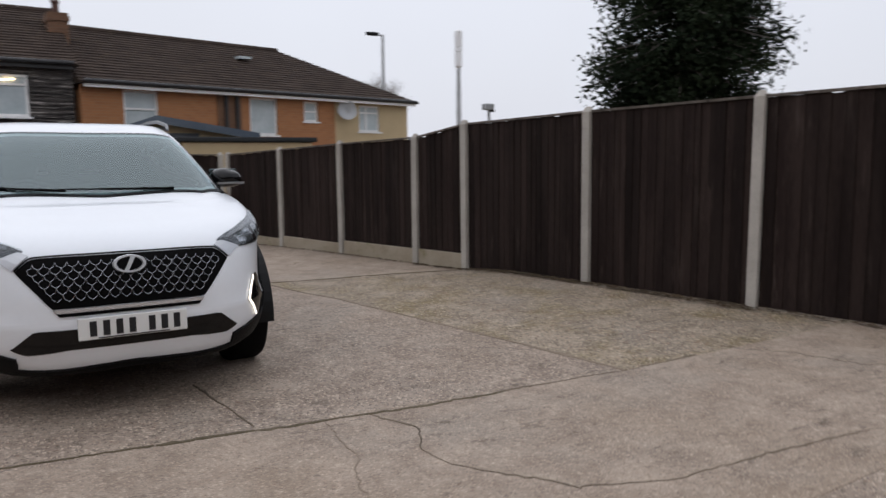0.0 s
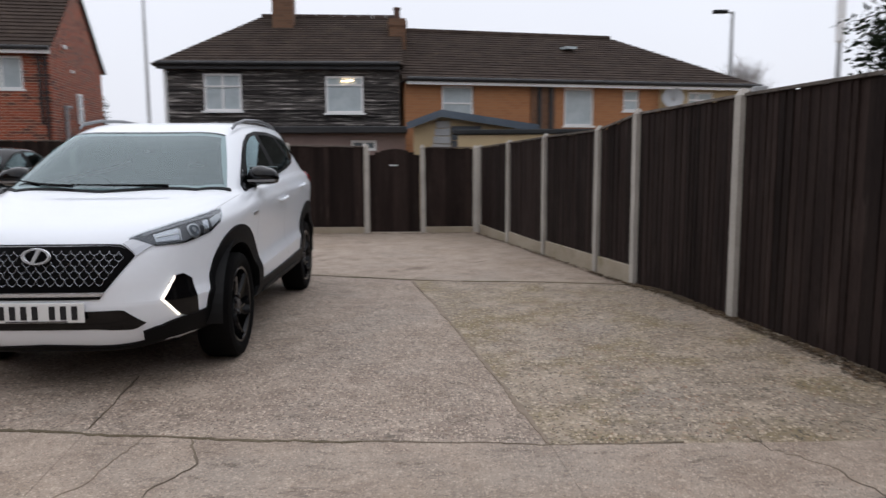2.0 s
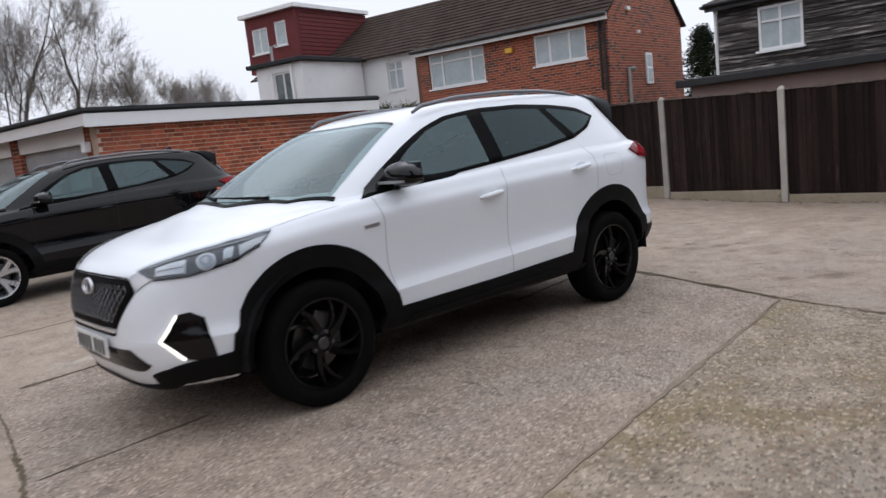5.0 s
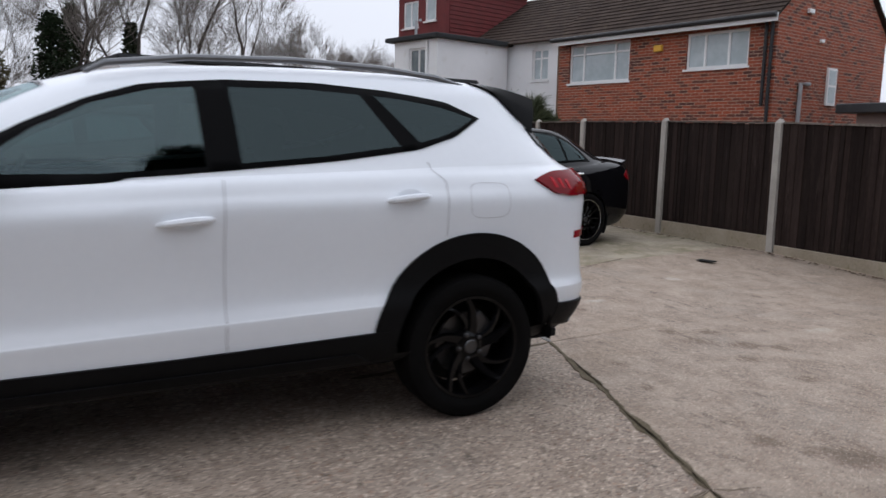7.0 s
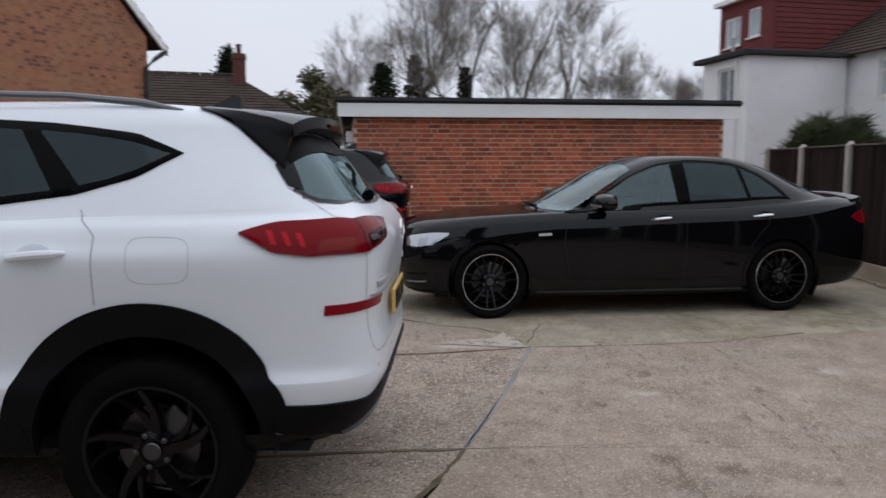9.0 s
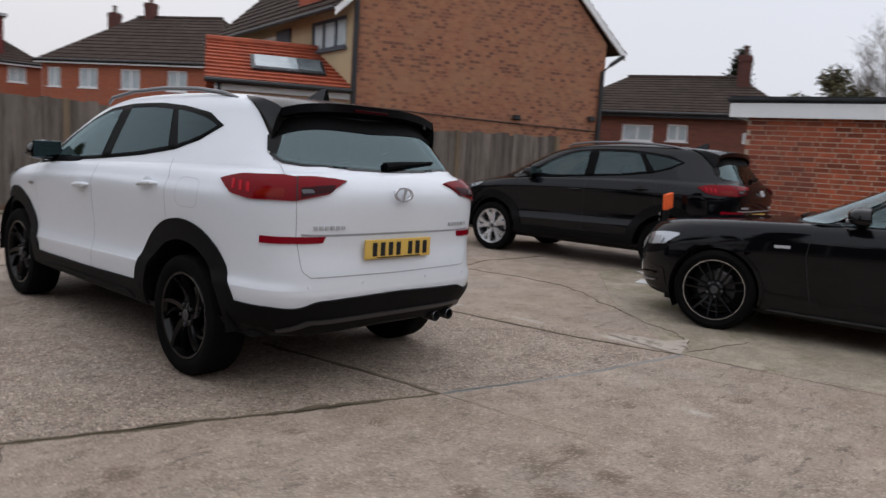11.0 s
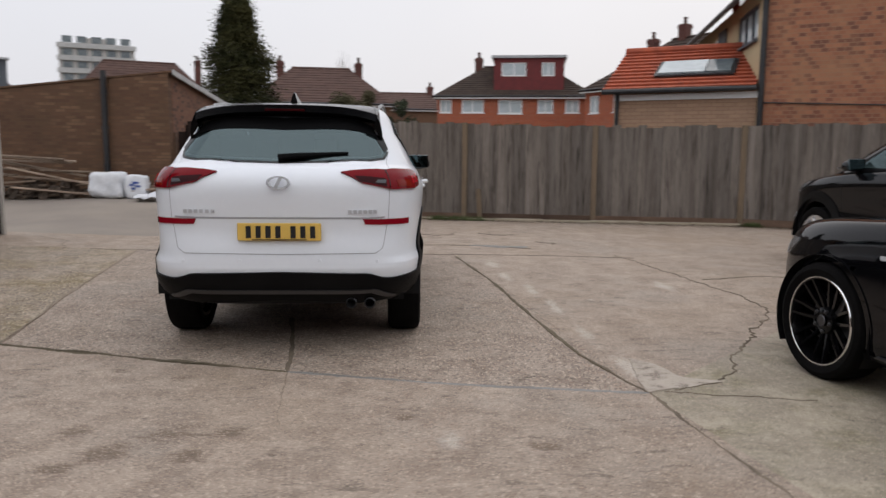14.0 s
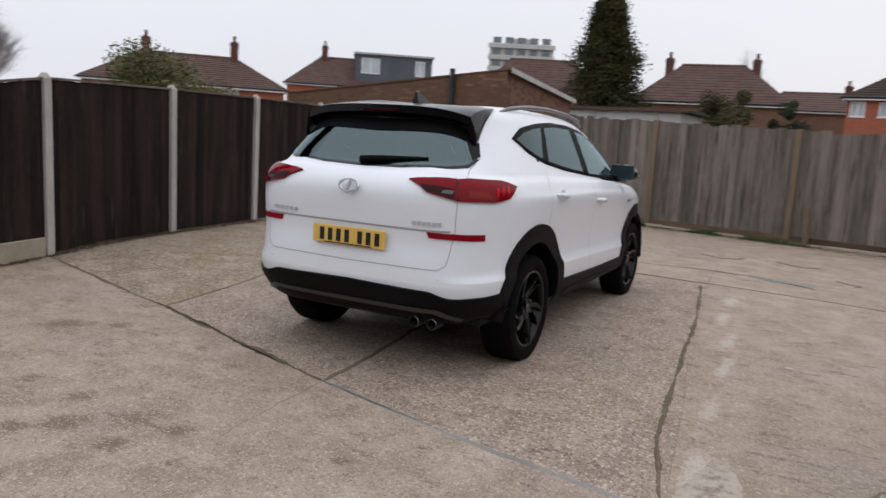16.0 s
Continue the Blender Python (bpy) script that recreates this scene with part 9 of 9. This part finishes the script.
# weeds along the foot of the grey fence
def weeds(points, n, seed):
    rng = random.Random(seed)
    bm = bmesh.new()
    clumps = [(rng.randrange(len(points) - 1), rng.random()) for i in range(14)]
    for i in range(n):
        k, u = rng.choice(clumps)
        p = Vector(points[k]).lerp(Vector(points[k + 1]), min(1, max(0, u + rng.gauss(0, 0.035))))
        p += Vector((rng.gauss(0, 0.03), rng.uniform(0.02, 0.20)))
        z = gz(p.x, p.y)
        a, h, w = rng.uniform(0, math.tau), rng.uniform(0.03, 0.11), rng.uniform(0.004, 0.010)
        t = Vector((math.cos(a), math.sin(a)))
        c = p + t * h * rng.uniform(0.2, 0.8)
        v = [bm.verts.new(q) for q in ((p.x - t.y * w, p.y + t.x * w, z), (p.x + t.y * w, p.y - t.x * w, z), (c.x, c.y, z + h))]
        bm.faces.new(v)
    solid("weeds", bm, M["weed"], "green weeds growing along the foot of the fence", "weeds", "stuff")


weeds([(2.9, -8.75), (0.6, -8.28), (-1.85, -7.77), (-6.9, -6.70), (-9.0, -5.45)], 5200, 21)
# ---- loose things in the yard and beyond ----
def marker_post():
    t = thing("marker_post", pose(-5.43, 1.08, 0.0), "black and orange upright pole standing in a black plastic box", "post")
    bm = soft_box(-0.11, 0.11, -0.10, 0.10, 0.006, 0.24, 0.012)
    part("foot_box", bm, M["bin"], t)
    bm = bmesh.new()
    tube(bm, [(0.0, 0.0, 0.2), (0.02, 0.03, 0.55), (0.03, 0.06, 0.90)], [0.045, 0.04, 0.036], 10)
    part("pole", bm, M["bin"], t, smooth=True)
    bm = soft_box(-0.10, 0.09, -0.028, 0.028, -0.03, 0.16, 0.012)
    part("orange_cap", bm, M["orange"], t, "orange cap").matrix_local = pose(0.03, 0.065, 0.885, 0, 8, 4)
    bm = bmesh.new()
    v = [bm.verts.new(p) for p in ((-0.09, -0.03, 0.26), (0.07, -0.03, 0.26), (0.04, -0.03, 0.46), (0.0, -0.03, 0.48))]
    w = [bm.verts.new((p.co.x, -0.055, p.co.z)) for p in v]
    bm.faces.new(v[::-1])
    bm.faces.new(w)
    for i in range(4):
        bm.faces.new((v[i], v[(i + 1) % 4], w[(i + 1) % 4], w[i]))
    part("orange_flag", bm, M["orange"], t, "orange wedge on the pole")
    bm = bmesh.new()
    for k in range(4):
        box(bm, -0.015, 0.015, -0.047, -0.043, 0.56 + k * 0.07, 0.60 + k * 0.07)
    part("marking", bm, M["galv"], t)


marker_post()
solid("storage_box", soft_box(-0.14, 0.14, -0.11, 0.11, 0.0, 0.25, 0.014), M["bin"], "small black plastic box standing on the concrete", "box", m=pose(-5.02, 1.40, 0.005, 0, 0, 20))
solid("card_sheet", soft_box(-0.19, 0.12, -0.14, 0.14, 0.0, 0.006, 0.002, 1), M["card"], "flattened white card under the box", "card", m=pose(-4.97, 1.22, 0.003, 0, 0, 15))
solid("orange_sheet", soft_box(-0.14, 0.14, -0.10, 0.12, 0.0, 0.005, 0.002, 1), M["orange"], "flat orange plastic sheet beside the pole", "sheet", m=pose(-4.83, 1.42, 0.003, 0, 0, 30))
solid("card_sheet", soft_box(-0.16, 0.16, -0.05, 0.05, 0.0, 0.006, 0.002, 1), M["card"], "white card lying on the concrete", "card", m=pose(-5.62, 0.82, 0.003, 0, 0, 50))
solid("drain_cover", soft_box(-0.10, 0.10, -0.06, 0.06, 0.0, 0.008, 0.003, 1), M["bin"], "small black drain cover in the concrete", "drain", m=pose(-2.13, 6.09, 0.003, 0, 0, 12))


def rubble():
    rng = random.Random(6)
    for i in range(26):
        low = i >= 17
        L = rng.uniform(0.7, 1.5) if low else rng.uniform(1.2, 2.6)
        bm = bmesh.new()
        w = rng.uniform(0.03, 0.075)
        box(bm, -L / 2, L / 2, -w, w, -0.02, 0.02)
        bmesh.ops.bevel(bm, geom=bm.edges[:], offset=0.006, segments=1, affect="EDGES")
        if low:
            x, y, z = rng.uniform(3.95, 4.95), rng.uniform(-10.55, -10.1), 0.25 + 0.035 * (i - 17)
        else:
            x, y, z = rng.uniform(6.6, 8.7), rng.uniform(-10.45, -9.8), 0.27 + 0.056 * i
        solid("plank", bm, M["plank"], "weathered plank thrown on a rubble heap", "plank", m=pose(x, y, z, rng.uniform(-10, 10), rng.uniform(-13, 13), rng.uniform(-26, 26)), group="rubble heap")
    for px, py, sx, sy, sz, lab in ((7.55, -10.35, 1.25, 0.45, 0.40, "heap of broken rubble under the planks"), (4.45, -10.5, 0.65, 0.35, 0.16, "low heap of dark rubble beside the sacks")):
        bm = bmesh.new()
        for k in range(90):
            a, f = rng.uniform(0, math.tau), rng.random() ** 0.6
            cx, cy = sx * f * math.cos(a), sy * f * math.sin(a)
            cz = sz * (1 - f * f) * rng.random()
            q = rng.uniform(0.04, 0.12)
            box(bm, -q, q, -q * 0.7, q * 0.7, -q * 0.5, q * 0.5, pose(cx, cy, cz + 0.03, rng.uniform(0, 90), rng.uniform(0, 90), rng.uniform(0, 90)))
        solid("rubble", bm, M["rubble"], lab, "rubble", m=pose(px, py, gz(px, py)))
    for x, y, s, wide, lab in ((5.95, -10.15, 0.33, 1.15, "full white rubble sack with a squared top"), (5.36, -10.2, 0.30, 0.82, "crumpled white sack with a blue print")):
        bm = bmesh.new()
        bmesh.ops.create_cube(bm, size=2.0)
        bmesh.ops.subdivide_edges(bm, edges=bm.edges[:], cuts=11, use_grid_fill=True)
        for v in bm.verts:
            c = v.co.copy()
            r = (abs(c.x) ** 5 + abs(c.y) ** 5 + abs(c.z) ** 5) ** 0.2
            c /= r
            o = Vector((x * 3, y, 0))
            fold = 0.13 * noise.noise(c * 1.6 + o) + 0.07 * abs(noise.noise(c * 4.2 + o)) + 0.035 * noise.noise(c * 9 + o)
            c *= 0.98 + fold
            v.co = Vector((c.x * s * wide, c.y * s * 0.85, c.z * s * 0.86 + (0.05 * s * noise.noise(c * 2 + o) if c.z > 0.5 else 0)))
        t = thing("sack", pose(x, y, gz(x, y) + s * 0.82, 0, 0, 9 if s < 0.32 else -6), lab, "sack", "rubble heap")
        part("bag", bm, M["sack"], t, smooth=True)
        if wide < 1:
            bm = bmesh.new()
            for k, (u, z, w) in enumerate(((-0.02, 0.10, 0.07), (0.06, 0.05, 0.05), (-0.06, 0.02, 0.06), (0.03, -0.03, 0.04))):
                box(bm, u - w, u + w, s * 0.93, s * 0.94 + 0.002 * k, z - 0.022, z + 0.022)
            part("print", bm, M["blue"], t, "faded blue print")
    bm = bmesh.new()
    bmesh.ops.create_grid(bm, x_segments=20, y_segments=14, size=0.5)
    for v in bm.verts:
        edge = 1 - max(abs(v.co.x), abs(v.co.y)) * 1.7
        v.co = Vector((v.co.x * 0.95, v.co.y * 0.55, 0.07 + 0.10 * edge + 0.09 * noise.noise(v.co * 6)))
    bmesh.ops.solidify(bm, geom=bm.faces[:], thickness=0.01)
    solid("plastic_sheet", bm, M["sack"], "crumpled white plastic sheet on the ground", "sheet", m=pose(4.75, -9.75, gz(4.75, -9.75), 0, 0, 10), smooth=True)


rubble()


# street furniture beyond the roofs
def street_lamp(x, y, h, reach=0.9, turn=180):
    t = thing("street_lamp", pose(x, y, 0, 0, 0, turn), "grey street lamp on a tall steel column", "street lamp")
    bm = bmesh.new()
    tube(bm, [(0, 0, 0), (0, 0, h * 0.55), (0, 0, h)], [0.10, 0.075, 0.05], 10)
    part("column", bm, M["galv"], t)
    bm = bmesh.new()
    tube(bm, [(0, 0, h - 0.05), (reach * 0.3, 0, h), (reach * 0.5, 0, h)], 0.035, 8)
    part("bracket", bm, M["galv"], t)
    bm = soft_box(reach * 0.2, reach * 0.75, -0.10, 0.10, h - 0.06, h + 0.06, 0.03)
    part("lantern", bm, M["bin"], t)


street_lamp(12.45, 19.9, 6.15)
street_lamp(-11.9, 31.2, 11.5)


def phone_mast():
    t = thing("phone_mast", pose(18.1, 23.5, 0), "slim pale telephone mast with a ribbed antenna head", "mast")
    bm = bmesh.new()
    tube(bm, [(0, 0, 0), (0, 0, 5.6)], [0.16, 0.09], 12)
    part("pole", bm, M["galv"], t)
    bm = bmesh.new()
    lathe(bm, [(5.6, 0.09), (5.68, 0.16), (6.3, 0.17), (6.32, 0.13), (6.36, 0.17), (6.5, 0.17), (6.52, 0.13), (6.56, 0.17), (7.25, 0.17), (7.32, 0.10), (7.33, 0.001)], 16, "z")
    part("antenna_head", bm, M["white_render"], t)


phone_mast()


def camera_pole():
    t = thing("floodlight_pole", pose(7.0, 4.72, 0), "small floodlight on a thin pole behind the fence", "light")
    bm = bmesh.new()
    tube(bm, [(0, 0, 0), (0, 0, 2.22)], 0.025, 8)
    part("pole", bm, M["galv"], t)
    bm = soft_box(-0.12, 0.08, -0.06, 0.06, 2.2, 2.31, 0.02)
    part("head", bm, M["galv"], t)
    bm = bmesh.new()
    box(bm, 0.0, 0.09, -0.05, 0.05, 2.17, 2.2)
    part("visor", bm, M["bin"], t)


camera_pole()
